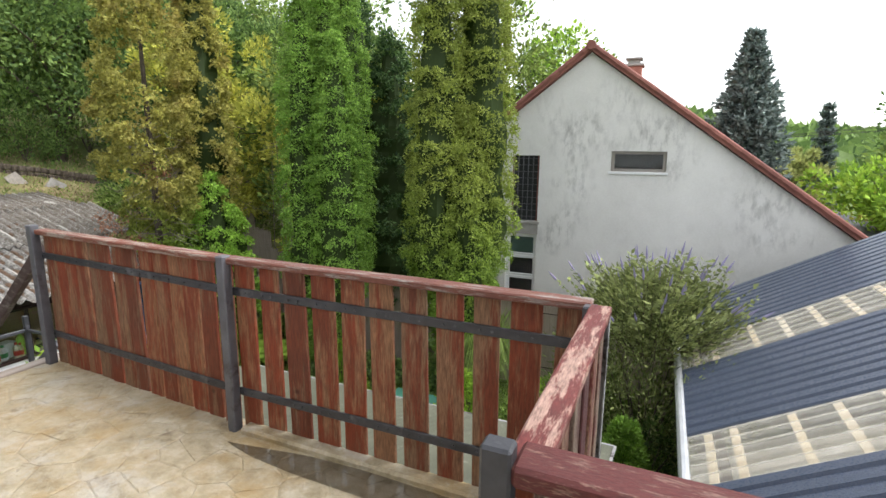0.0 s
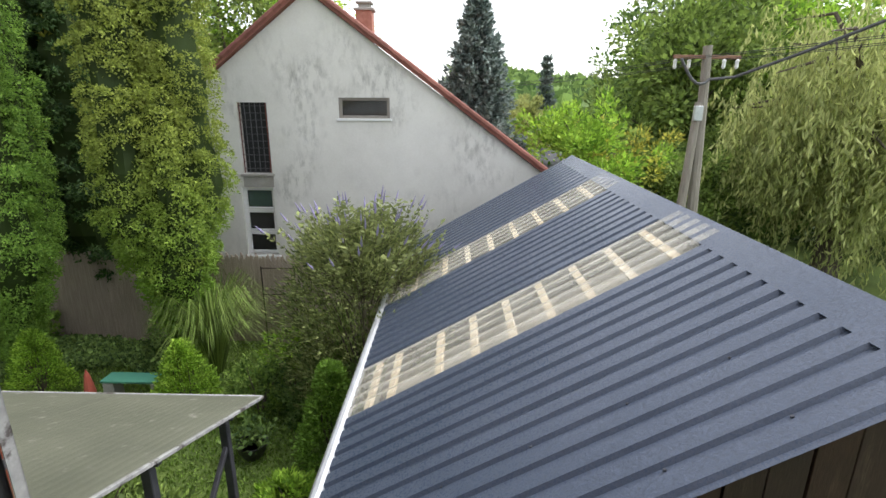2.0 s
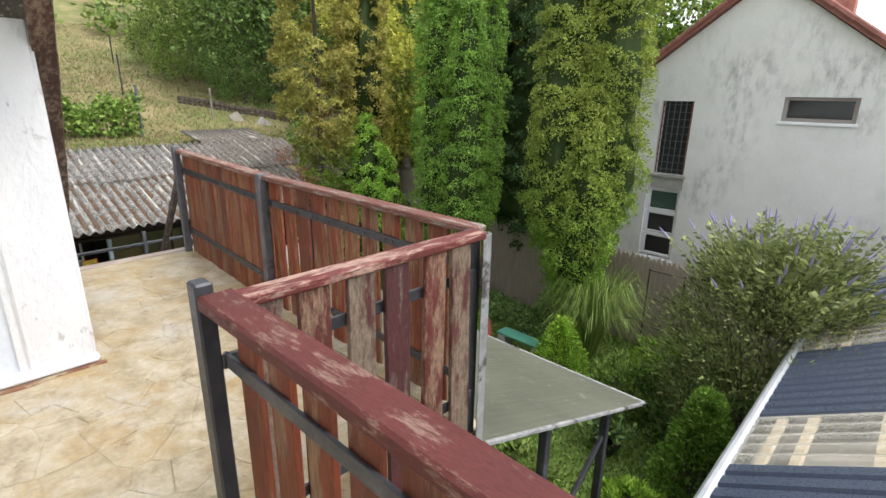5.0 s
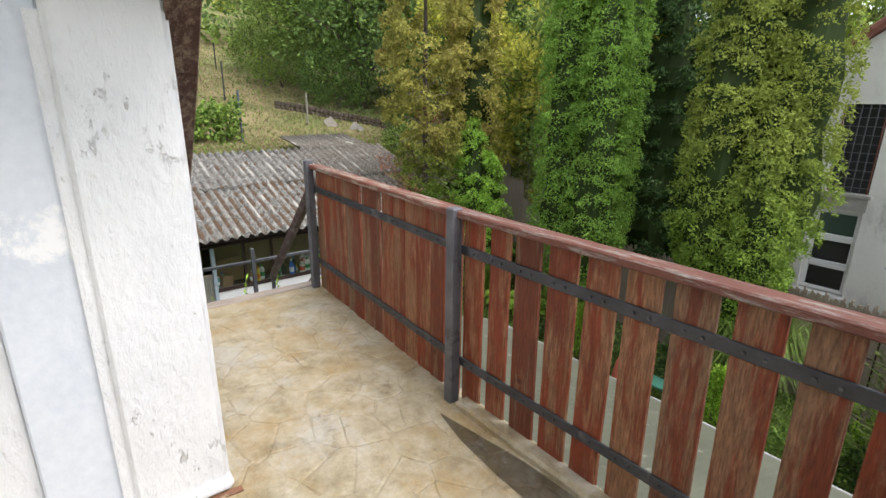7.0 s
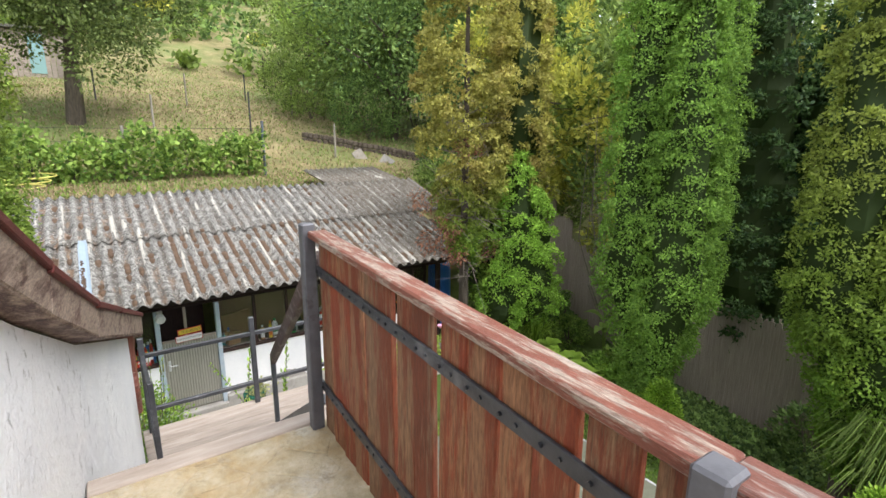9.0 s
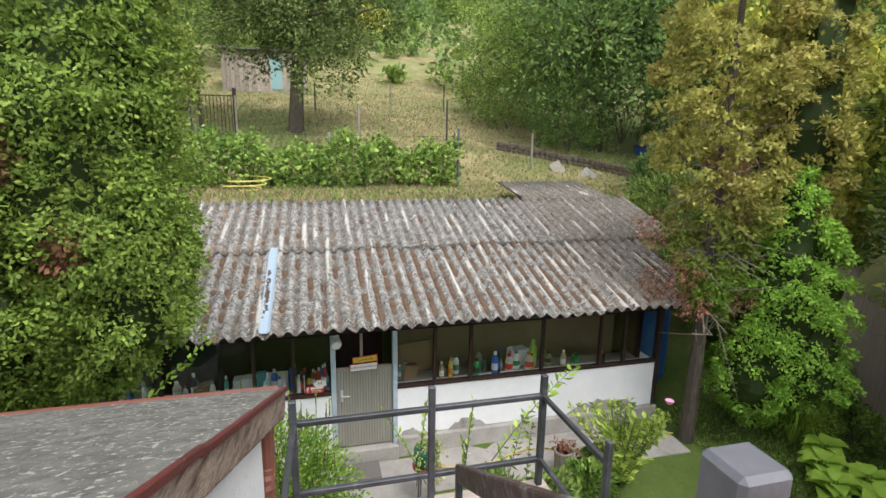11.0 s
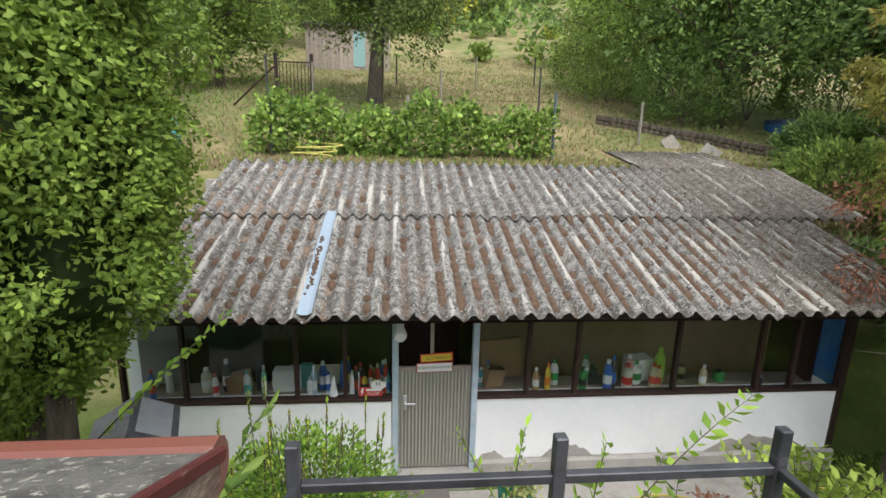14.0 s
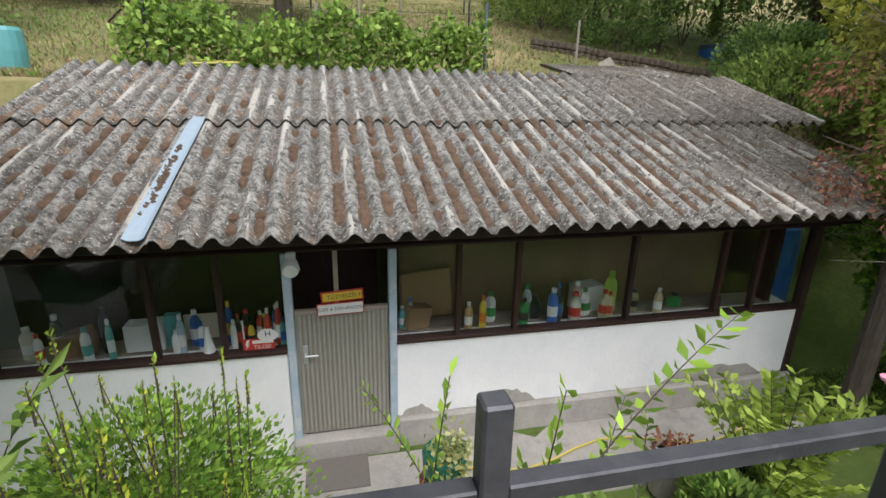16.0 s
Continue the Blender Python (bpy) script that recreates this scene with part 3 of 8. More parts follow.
def ground_z(x, y):
    x, y = np.asarray(x, float), np.asarray(y, float)
    z = -3.35 + 0 * x
    beside = smooth(9.2, 10.5, y)
    z = z + 3.3 * ((1 - beside) * smooth(-11.6, -12.3, x) + beside * smooth(-9.0, -14.5, x))
    z = z + np.interp(-x, [12.3, 17, 23, 34, 54, 95, 200, 420], [0, 0.03, 1.8, 4.0, 10.5, 25, 38, 40])
    z = z + 3.5 * smooth(14, 40, y) * smooth(-2, -16, x)
    z = z - 4.0 * smooth(8, 60, x)
    far = np.hypot(x, y)
    z = z + np.where(x > 0, 26 * smooth(150, 420, far), 0) * (0.8 + 0.2 * np.sin(np.arctan2(y, x) * 9))
    return z + 0.03 * np.sin(x * 1.7 + y) * np.sin(y * 1.3)


def build_ground():
    xs = np.concatenate([np.linspace(-420, -60, 19), np.linspace(-56, -16, 41), np.linspace(-15.5, 8, 95), np.linspace(9, 60, 18), np.linspace(80, 700, 32)])
    ys = np.concatenate([np.linspace(-300, -30, 16), np.linspace(-26, 30, 113), np.linspace(34, 100, 18), np.linspace(120, 800, 30)])
    gx, gy = np.meshgrid(xs, ys, indexing="ij")
    gz = ground_z(gx, gy)
    g = Geo()
    g.v = [tuple(p) for p in np.stack([gx, gy, gz], -1).reshape(-1, 3)]
    ny = len(ys)
    g.f = [(i * ny + j, (i + 1) * ny + j, (i + 1) * ny + j + 1, i * ny + j + 1) for i in range(len(xs) - 1) for j in range(ny - 1)]
    solo("ground", g, TURF, "mown garden grass and dry meadow rising to a hill", "ground", kind="structure", smooth=True)


build_ground()


# ---- terrace ----
def wall_y(x):
    """The white wall's face along the terrace and the stairs."""
    return 2.255 - 0.122 * (x + 0.68)


def rail_y(x):
    return 3.36 - 0.055 * min(x + 0.92, 0)


def clip_poly(poly, nx, ny, d):
    out = []
    for i, p in enumerate(poly):
        q = poly[(i + 1) % len(poly)]
        a, b = nx * p[0] + ny * p[1] - d, nx * q[0] + ny * q[1] - d
        if a <= 0:
            out.append(p)
        if a * b < 0:
            t = a / (a - b)
            out.append((p[0] + t * (q[0] - p[0]), p[1] + t * (q[1] - p[1])))
    return out


def build_terrace():
    g = Geo()
    g.slab([(-2.86, 2.45), (-1.0, 2.2), (-1.0, 0.3), (4.3, 0.3), (4.3, 2.3), (1.0, 2.3), (1.0, 3.44), (-0.9, 3.46), (-2.86, 3.58)], -0.2, -0.0042)
    slab = solo("terrace_floor", g, STONE, "stamped sandstone-coloured terrace floor with damp stains", "floor", kind="structure")
    rng = random.Random(4)
    seeds = [(-2.95 + 0.2 * i + rng.uniform(-0.09, 0.09), 0.2 + 0.2 * j + rng.uniform(-0.09, 0.09)) for i in range(37) for j in range(18)]
    n = 0
    for cx, cy in seeds:
        if cx > 4.3 or cx < -2.85 or cy > rail_y(cx) + 0.08 or (cx < -1.0 and cy < wall_y(cx)) or (cx > 1.0 and cy > 2.28) or cy < 1.05 or cx > 3.4:
            continue
        poly = [(cx - 0.4, cy - 0.4), (cx + 0.4, cy - 0.4), (cx + 0.4, cy + 0.4), (cx - 0.4, cy + 0.4)]
        for qx, qy in seeds:
            dx, dy = qx - cx, qy - cy
            if 0 < dx * dx + dy * dy < 0.5:
                ln = math.hypot(dx, dy)
                poly = clip_poly(poly, dx / ln, dy / ln, (dx * (cx + qx) / 2 + dy * (cy + qy) / 2) / ln - 0.0014)
        if cx < -1.0:
            poly = clip_poly(poly, -0.122, -1, -0.122 * -0.68 - 2.29)
            poly = clip_poly(poly, 0, 1, rail_y(cx) + 0.1)
        elif cx < 1.0:
            poly = clip_poly(poly, 1, 0, 0.99) if cy > 2.28 else poly
            poly = clip_poly(poly, 0, 1, 3.43)
        else:
            poly = clip_poly(poly, 0, 1, 2.29)
        poly = clip_poly(poly, -1, 0, 2.85)
        if len(poly) < 3:
            continue
        top = 0.001 + rng.uniform(-0.0012, 0.0012)
        inner = [(px + (cx - px) * 0.1, py + (cy - py) * 0.1) for px, py in poly]
        k = len(poly)
        st = Geo().add([(px, py, -0.0041) for px, py in poly] + [(px, py, top - 0.0036) for px, py in poly] + [(px, py, top) for px, py in inner],
                       [(i, (i + 1) % k, k + (i + 1) % k, k + i) for i in range(k)] + [(k + i, k + (i + 1) % k, 2 * k + (i + 1) % k, 2 * k + i) for i in range(k)] + [tuple(range(2 * k, 3 * k))])
        part("stone", st, STONE, slab)
        n += 1


def build_railing():
    base = (-0.92, 3.36, 0)
    rl = thing("terrace_railing", base, "worn red-brown board railing with grey steel posts", "railing")
    far, mid, cor = (-2.83, 3.48), (-0.92, 3.36), (0.97, 3.36)
    for x, y, h, mt in ((*far, 1.02, STEEL_POST), (*mid, 1.0, STEEL_POST), (cor[0], cor[1] - 0.02, 0.985, STEEL)):
        part("post", Geo().box(x - 0.028, x + 0.028, y - 0.03, y + 0.03, -0.02, h, 0.006), mt, rl, "grey steel post")
    rng = random.Random(2)
    for a, b, n, w in ((far, mid, 14, 0.119), (mid, cor, 11, 0.128)):
        for z in (0.80, 0.22):
            part("rail_bar", Geo().bar((a[0], a[1] + 0.035, z), (b[0], b[1] + 0.035, z), 0.012, 0.045, 0.002), STEEL, rl, "black flat steel bar")
            for i in range(n):
                t = (i + 0.5) / n
                for s in (-0.028, 0.028):
                    x, y = a[0] + (b[0] - a[0]) * t + s, a[1] + (b[1] - a[1]) * t
                    part("bolt", Geo().tube([(x, y + 0.03, z), (x, y + 0.022, z)], 0.006, 6), STEEL, rl)
        for i in range(n):
            t = (i + 0.5) / n
            x, y = a[0] + (b[0] - a[0]) * t + rng.uniform(-0.006, 0.006), a[1] + (b[1] - a[1]) * t + 0.053
            m = Matrix.Translation((x, y, 0.0)) @ Matrix.Rotation(rng.uniform(-0.02, 0.02), 4, "Y")
            wi = w * rng.uniform(0.86, 1.06)
            part("board", Geo().box(-wi / 2, wi / 2, -0.011, 0.011, -0.05 + rng.uniform(-0.02, 0.02), 0.955, 0.004, m), BOARD, rl)
        part("handrail", Geo().bar((a[0] + (0.03 if a is far else 0), a[1] + 0.035, 0.972), (b[0], b[1] + 0.035, 0.972), 0.085, 0.034, 0.006), RAILTOP, rl, "sun-bleached wooden handrail")
    # short side of the railing
    p0, p1 = (0.955, 2.27), (0.97, 3.33)
    for z in (0.80, 0.22):
        part("rail_bar", Geo().bar((p0[0] + 0.03, p0[1], z), (p1[0] + 0.03, p1[1], z), 0.012, 0.045, 0.002), STEEL, rl, "black flat steel bar")
    for i in range(6):
        t = (i + 0.62) / 6.2
        x, y = p0[0] + (p1[0] - p0[0]) * t + 0.05, p0[1] + (p1[1] - p0[1]) * t
        m = Matrix.Translation((x, y, 0.0)) @ Matrix.Rotation(rng.uniform(-0.02, 0.02), 4, "X")
        part("board", Geo().box(-0.011, 0.011, -0.055, 0.055, -0.09, 0.955, 0.003, m), BOARD_GREY, rl)
    part("handrail", Geo().bar((p0[0] + 0.035, p0[1] - 0.02, 0.972), (p1[0] + 0.035, p1[1] + 0.02, 0.972), 0.08, 0.034, 0.006), RAILPAINT_Y, rl, "chipped maroon handrail")
    part("edge_strip", Geo().box(1.036, 1.04, 3.335, 3.385, -0.1, 0.975).box(1.0, 1.04, 3.383, 3.387, -0.1, 0.975), WORNZINC, rl, "worn zinc corner strip")
    # railing of the walkway
    wk = thing("walkway_railing", (0.95, 2.25, 0), "maroon painted board railing along the walkway", "railing")
    for x in (0.945, 2.75, 4.2):
        part("post", Geo().box(x - 0.03, x + 0.03, 2.225, 2.275, -0.02, 1.035 if x < 1 else 0.96, 0.006), STEEL, wk, "black steel post")
    part("handrail", Geo().bar((0.975, 2.275, 0.985), (4.25, 2.275, 0.985), 0.1, 0.045, 0.008), RAILPAINT, wk, "maroon painted handrail")
    for z in (0.80, 0.22):
        part("rail_bar", Geo().bar((0.97, 2.285, z), (4.2, 2.285, z), 0.012, 0.045, 0.002), STEEL, wk, "black flat steel bar")
    for i in range(19):
        x = 1.09 + i * 0.168
        part("board", Geo().box(x - 0.052, x + 0.052, 2.293, 2.315, -0.06, 0.96, 0.003), BOARD, wk)


def build_curb():
    g = Geo()
    g.box(-0.86, 0.93, 3.33, 3.42, -0.01, 0.035, 0.012)
    solo("terrace_curb", g, STONE, "low sandstone-coloured kerb under the railing", "kerb", kind="structure")


build_terrace()
build_railing()
build_curb()


# ---- white building beside the terrace ----
VERGE = [(-0.3, 2.27), (-1.26, 1.7), (-2.5, 1.02), (-3.2, 0.68), (-3.9, 0.42), (-5.12, -0.03)]


def verge_z(x):
    for (xa, za), (xb, zb) in zip(VERGE, VERGE[1:]):
        if xb <= x <= xa:
            return za + (zb - za) * (x - xa) / (xb - xa)
    return VERGE[0][1] if x > VERGE[0][0] else VERGE[-1][1]


def build_white_wall():
    xs = [-1.0, -1.26, -2.5, -3.2, -3.9, -4.95]
    g, vs, fs = Geo(), [], []
    for k, x in enumerate(xs):
        y, top = wall_y(x), verge_z(x) - 0.16
        vs += [(x, y - 0.35, -3.4), (x, y, -3.4), (x, y, top), (x, y - 0.35, top)]
        if k:
            fs += [(4 * k - 4 + i, 4 * k + i, 4 * k + (i + 1) % 4, 4 * k - 4 + (i + 1) % 4) for i in range(4)]
    e = len(vs) - 4
    g.add(vs, fs + [(3, 2, 1, 0), (e, e + 1, e + 2, e + 3)])
    solo("wall_terrace", g, WALLWHITE, "rough white limewashed house wall", "wall", kind="structure")
    # end pier with the doorway's grey reveal, set back
    g = Geo().box(-1.08, -0.98, 1.98, 2.285, 0.0, 2.4, 0.012)
    solo("wall_pier", g, WALLWHITE, "rough white limewashed wall corner", "wall", kind="structure")
    g = Geo().box(-1.10, -1.02, 1.74, 1.98, 0.0, 2.4, 0.008)
    solo("door_jamb", g, GREYPAINT, "flaking pale grey painted jamb", "trim", kind="structure")
    g = Geo().box(-1.12, -1.06, 0.3, 1.735, 0.0, 2.4, 0.004)
    solo("wall_return", g, WALLWHITE, "white painted wall beside the jamb", "wall", kind="structure")
    g = Geo().box(-1.06, -0.945, 0.3, 2.3, 0.0, 0.05, 0.018)
    solo("wall_plinth", g, WALLWHITE, "whitewashed mortar plinth strip", "trim", kind="structure")
    rng = random.Random(41)
    edge = [(-0.95, 0.4 + 0.12 * k) for k in range(17)] + [(-0.915 + rng.uniform(-0.015, 0.02), 2.32 - 0.12 * k) for k in range(17)]
    solo("wall_foot_stain", Geo().slab(edge, 0.0, 0.006), RUSTSTAIN, "rust-brown crumbled mortar along the wall's foot", "trim", kind="structure")
    # out of view: added to close the open side against the sky's light
    g = Geo().box(-1.1, 4.6, 0.0, 0.3, -3.4, 2.6)
    solo("wall_house_back", g, WALLWHITE, "unseen white wall added behind the walkway to close off light", "wall", kind="structure")
    g = Geo().box(-5.0, -4.7, -3.0, 2.45, -3.4, -0.25)
    solo("wall_low_end", g, WALLWHITE, "white end wall under the low eave", "wall", kind="structure")
    # sloping roof
    rf = thing("low_house_roof", (-5.1, 2.8, 0), "grey bitumen roof with weathered brown fascia", "roof")
    g = Geo()
    for (xa, za), (xb, zb) in zip(VERGE, VERGE[1:]):
        ya, yb = wall_y(xa) + 0.09, wall_y(xb) + 0.09
        vs = [(xa, -3.2, za + 0.02), (xa, ya, za + 0.02), (xb, yb, zb + 0.02), (xb, -3.2, zb + 0.02)]
        vs += [(x, y, z - 0.05) for x, y, z in vs]
        g.add(vs, [(0, 3, 2, 1), (4, 5, 6, 7), (0, 1, 5, 4), (1, 2, 6, 5), (2, 3, 7, 6), (3, 0, 4, 7)])
    part("roofing", g, SHINGLE, rf)
    g = Geo()
    for (xa, za), (xb, zb) in zip(VERGE, VERGE[1:]):
        g.bar((xa, wall_y(xa) + 0.08, za - 0.065), (xb - 0.01, wall_y(xb) + 0.08, zb - 0.065), 0.03, 0.15, 0.004)
    part("verge_board", g, FASCIA, rf, "weathered brown verge board")
    g = Geo()
    for (xa, za), (xb, zb) in zip(VERGE, VERGE[1:]):
        g.bar((xa, wall_y(xa) + 0.04, za - 0.14), (xb, wall_y(xb) + 0.04, zb - 0.14), 0.1, 0.02, 0.002)
    part("soffit", g, FASCIA, rf)
    g = Geo().bar((-5.13, 2.88, -0.125), (-5.13, -3.2, -0.125), 0.03, 0.15, 0.004)
    part("eave_board", g, FASCIA, rf, "weathered brown eave board")
    g = Geo()
    for (xa, za), (xb, zb) in zip(VERGE, VERGE[1:]):
        g.bar((xa, wall_y(xa) + 0.1, za + 0.005), (xb - 0.02, wall_y(xb) + 0.1, zb + 0.005), 0.022, 0.03, 0.004)
    part("verge_trim", g, RAILPAINT, rf, "maroon metal verge trim")


build_white_wall()


# ---- stairs ----
def build_stairs():
    st = thing("wooden_stairs", (-3.8, 3.15, -1.45), "grey weathered wooden stairs with steel stringers", "stairs")
    n, rise, go = 8, 1.45 / 8, 0.285
    part("nosing", Geo().box(-2.97, -2.86, wall_y(-2.9) + 0.01, 3.6, -0.06, 0.005, 0.006), GREYWOOD, st)
    for i in range(1, n):
        x, z = -2.9 - (i - 1) * go, -i * rise
        part("tread", Geo().box(x - go - 0.02, x, wall_y(x) + 0.03, 3.66 + 0.02 * i, z - 0.04, z, 0.006), GREYWOOD, st)
    for y0, y1 in ((2.62, 2.9), (3.56, 3.78)):
        part("stringer", Geo().bar((-2.88, y0 + (0.0 if y0 < 3 else 0.05), -0.2), (-4.95, y1, -1.62), 0.05, 0.16, 0.004), STEEL, st, "black steel stringer")
    part("handrail", Geo().bar((-2.83, 3.52, 0.84), (-5.02, 3.86, -0.62), 0.045, 0.1, 0.006), FASCIA, st, "brown wooden stair handrail")
    part("post", Geo().box(-5.04, -5.0, 3.84, 3.88, -1.45, -0.6, 0.004), STEEL, st)
    part("lower_rail", Geo().bar((-2.85, 3.53, 0.12), (-5.02, 3.86, -1.3), 0.03, 0.05, 0.004), STEEL, st)
    part("foot_post", Geo().box(-4.72, -4.68, 2.85, 2.89, -1.45, -0.42, 0.004), STEEL, st)
    ld = thing("stair_landing", (-5.4, 3.7, -1.45), "grey weathered plank landing with black steel railing", "landing")
    for i in range(9):
        x = -4.9 - i * 0.112
        part("plank", Geo().box(x - 0.108, x, 2.8, 4.86, -1.49, -1.45 - 0.002 * (i % 3), 0.005), GREYWOOD, ld)
    part("joist", Geo().box(-5.9, -4.9, 2.82, 2.9, -1.6, -1.49).box(-5.9, -4.9, 4.75, 4.83, -1.6, -1.49), STEEL, ld)
    for x, y in ((-5.84, 2.88), (-5.84, 3.88), (-5.84, 4.79)):
        part("post", Geo().box(x - 0.025, x + 0.025, y - 0.025, y + 0.025, -1.6 if 3 < y < 4 else -3.4, -0.48, 0.005), STEEL, ld)
    for z in (-0.66, -1.22):
        part("rail_bar", Geo().box(-5.86, -5.82, 2.905, 3.855, z - 0.02, z + 0.02, 0.004), STEEL, ld)
        part("rail_bar", Geo().box(-5.86, -5.82, 3.905, 4.765, z - 0.02, z + 0.02, 0.004), STEEL, ld)
        part("side_bar", Geo().bar((-5.82, 2.88, z), (-4.72, 2.87, z + 0.12), 0.035, 0.035, 0.004), STEEL, ld)
        part("side_bar", Geo().bar((-5.82, 4.79, z), (-4.95, 4.81, z), 0.035, 0.035, 0.004), STEEL, ld)
    part("post", Geo().box(-4.97, -4.93, 4.79, 4.83, -3.4, -0.5, 0.004), STEEL, ld)


build_stairs()


# ---- fibreglass canopy beside the terrace ----
def build_canopy():
    cn = thing("garden_canopy", (0.0, 4.6, -3.35), "dusty green fibreglass canopy on black steel posts", "canopy")
    edge = lambda x, y: -0.12 - 0.37 * (y - 3.45)
    for xa, xb in ((-2.95, -1.6), (-1.6, -0.25), (-0.25, 0.98)):
        g = Geo()
        ny, nx = 2, 60
        vs, fs = [], []
        for k in range(nx + 1):
            x = xa + (xb - xa) * k / nx
            d = 0.0012 * math.sin(k * 2.1)
            for y in (3.47, 5.6):
                vs.append((x, y, edge(x, y) + d))
            for y in (3.47, 5.6):
                vs.append((x, y, edge(x, y) + d - 0.006))
        for k in range(nx):
            a, b = 4 * k, 4 * (k + 1)
            fs += [(a, b, b + 1, a + 1), (a + 2, a + 3, b + 3, b + 2), (a + 1, b + 1, b + 3, a + 3), (a, a + 2, b + 2, b)]
        fs += [(0, 1, 3, 2), (4 * nx, 4 * nx + 2, 4 * nx + 3, 4 * nx + 1)]
        part("roof_sheet", g.add(vs, fs), CANOPY, cn)
    part("edge_angle", Geo().bar((-2.95, 5.61, edge(0, 5.61) - 0.008), (0.99, 5.61, edge(0, 5.61) - 0.008), 0.024, 0.024, 0.003), WORNZINC, cn)
    part("edge_angle", Geo().bar((0.995, 3.47, edge(0, 3.47) - 0.008), (0.995, 5.61, edge(0, 5.61) - 0.008), 0.024, 0.024, 0.003), WORNZINC, cn)
    for y in (4.25, 5.15):
        part("post", Geo().box(0.84, 0.90, y - 0.03, y + 0.03, -3.4, edge(0, y) - 0.07, 0.005), STEEL, cn)
        part("post", Geo().box(-2.7, -2.64, y - 0.03, y + 0.03, -3.4, edge(0, y) - 0.07, 0.005), STEEL, cn)
        part("beam", Geo().bar((-2.9, y, edge(0, y) - 0.045), (0.95, y, edge(0, y) - 0.045), 0.05, 0.06, 0.004), STEEL, cn)
    part("brace", Geo().bar((0.87, 4.25, -1.75), (0.87, 5.15, -1.05), 0.035, 0.04, 0.004), STEEL, cn)
    part("brace", Geo().bar((0.87, 3.5, -1.2), (0.87, 4.25, -1.75), 0.035, 0.04, 0.004), STEEL, cn)
    part("wall_post", Geo().box(0.88, 0.96, 3.33, 3.41, -3.4, -0.2, 0.005), STEEL, cn)


build_canopy()


# ---- outbuilding with the dark metal roof ----
ROOF_S = 0.57
EAVE_X, EAVE_Z, RIDGE_X = 1.69, -1.33, 4.87


def roof_z(x):
    return EAVE_Z + ROOF_S * (x - EAVE_X)


def trapezoid_sheet(y0, y1, x0, x1, pitch, h, lift=0.0):
    g = Geo()
    prof, y = [], y0
    while y < y1 - 1e-6:
        for dy, dz in ((0.0, 0.0), (0.2, 0.0), (0.3, h), (0.9, h), (1.0, 0.0)):
            if y + dy * pitch <= y1 + 1e-6 and (not prof or dy > 0):
                prof.append((y + dy * pitch, dz))
        y += pitch
    if prof[-1][0] < y1 - 1e-4:
        prof.append((y1, 0.0))
    vs, fs = [], []
    for py, dz in prof:
        for x in (x0, x1):
            vs += [(x, py, roof_z(x) + dz + lift), (x, py, roof_z(x) + dz + lift - 0.002)]
    for k in range(len(prof) - 1):
        a, b = 4 * k, 4 * k + 4
        fs += [(a, a + 2, b + 2, b), (a + 1, b + 1, b + 3, a + 3), (a, b, b + 1, a + 1), (a + 2, a + 3, b + 3, b + 2)]
    return g.add(vs, fs)


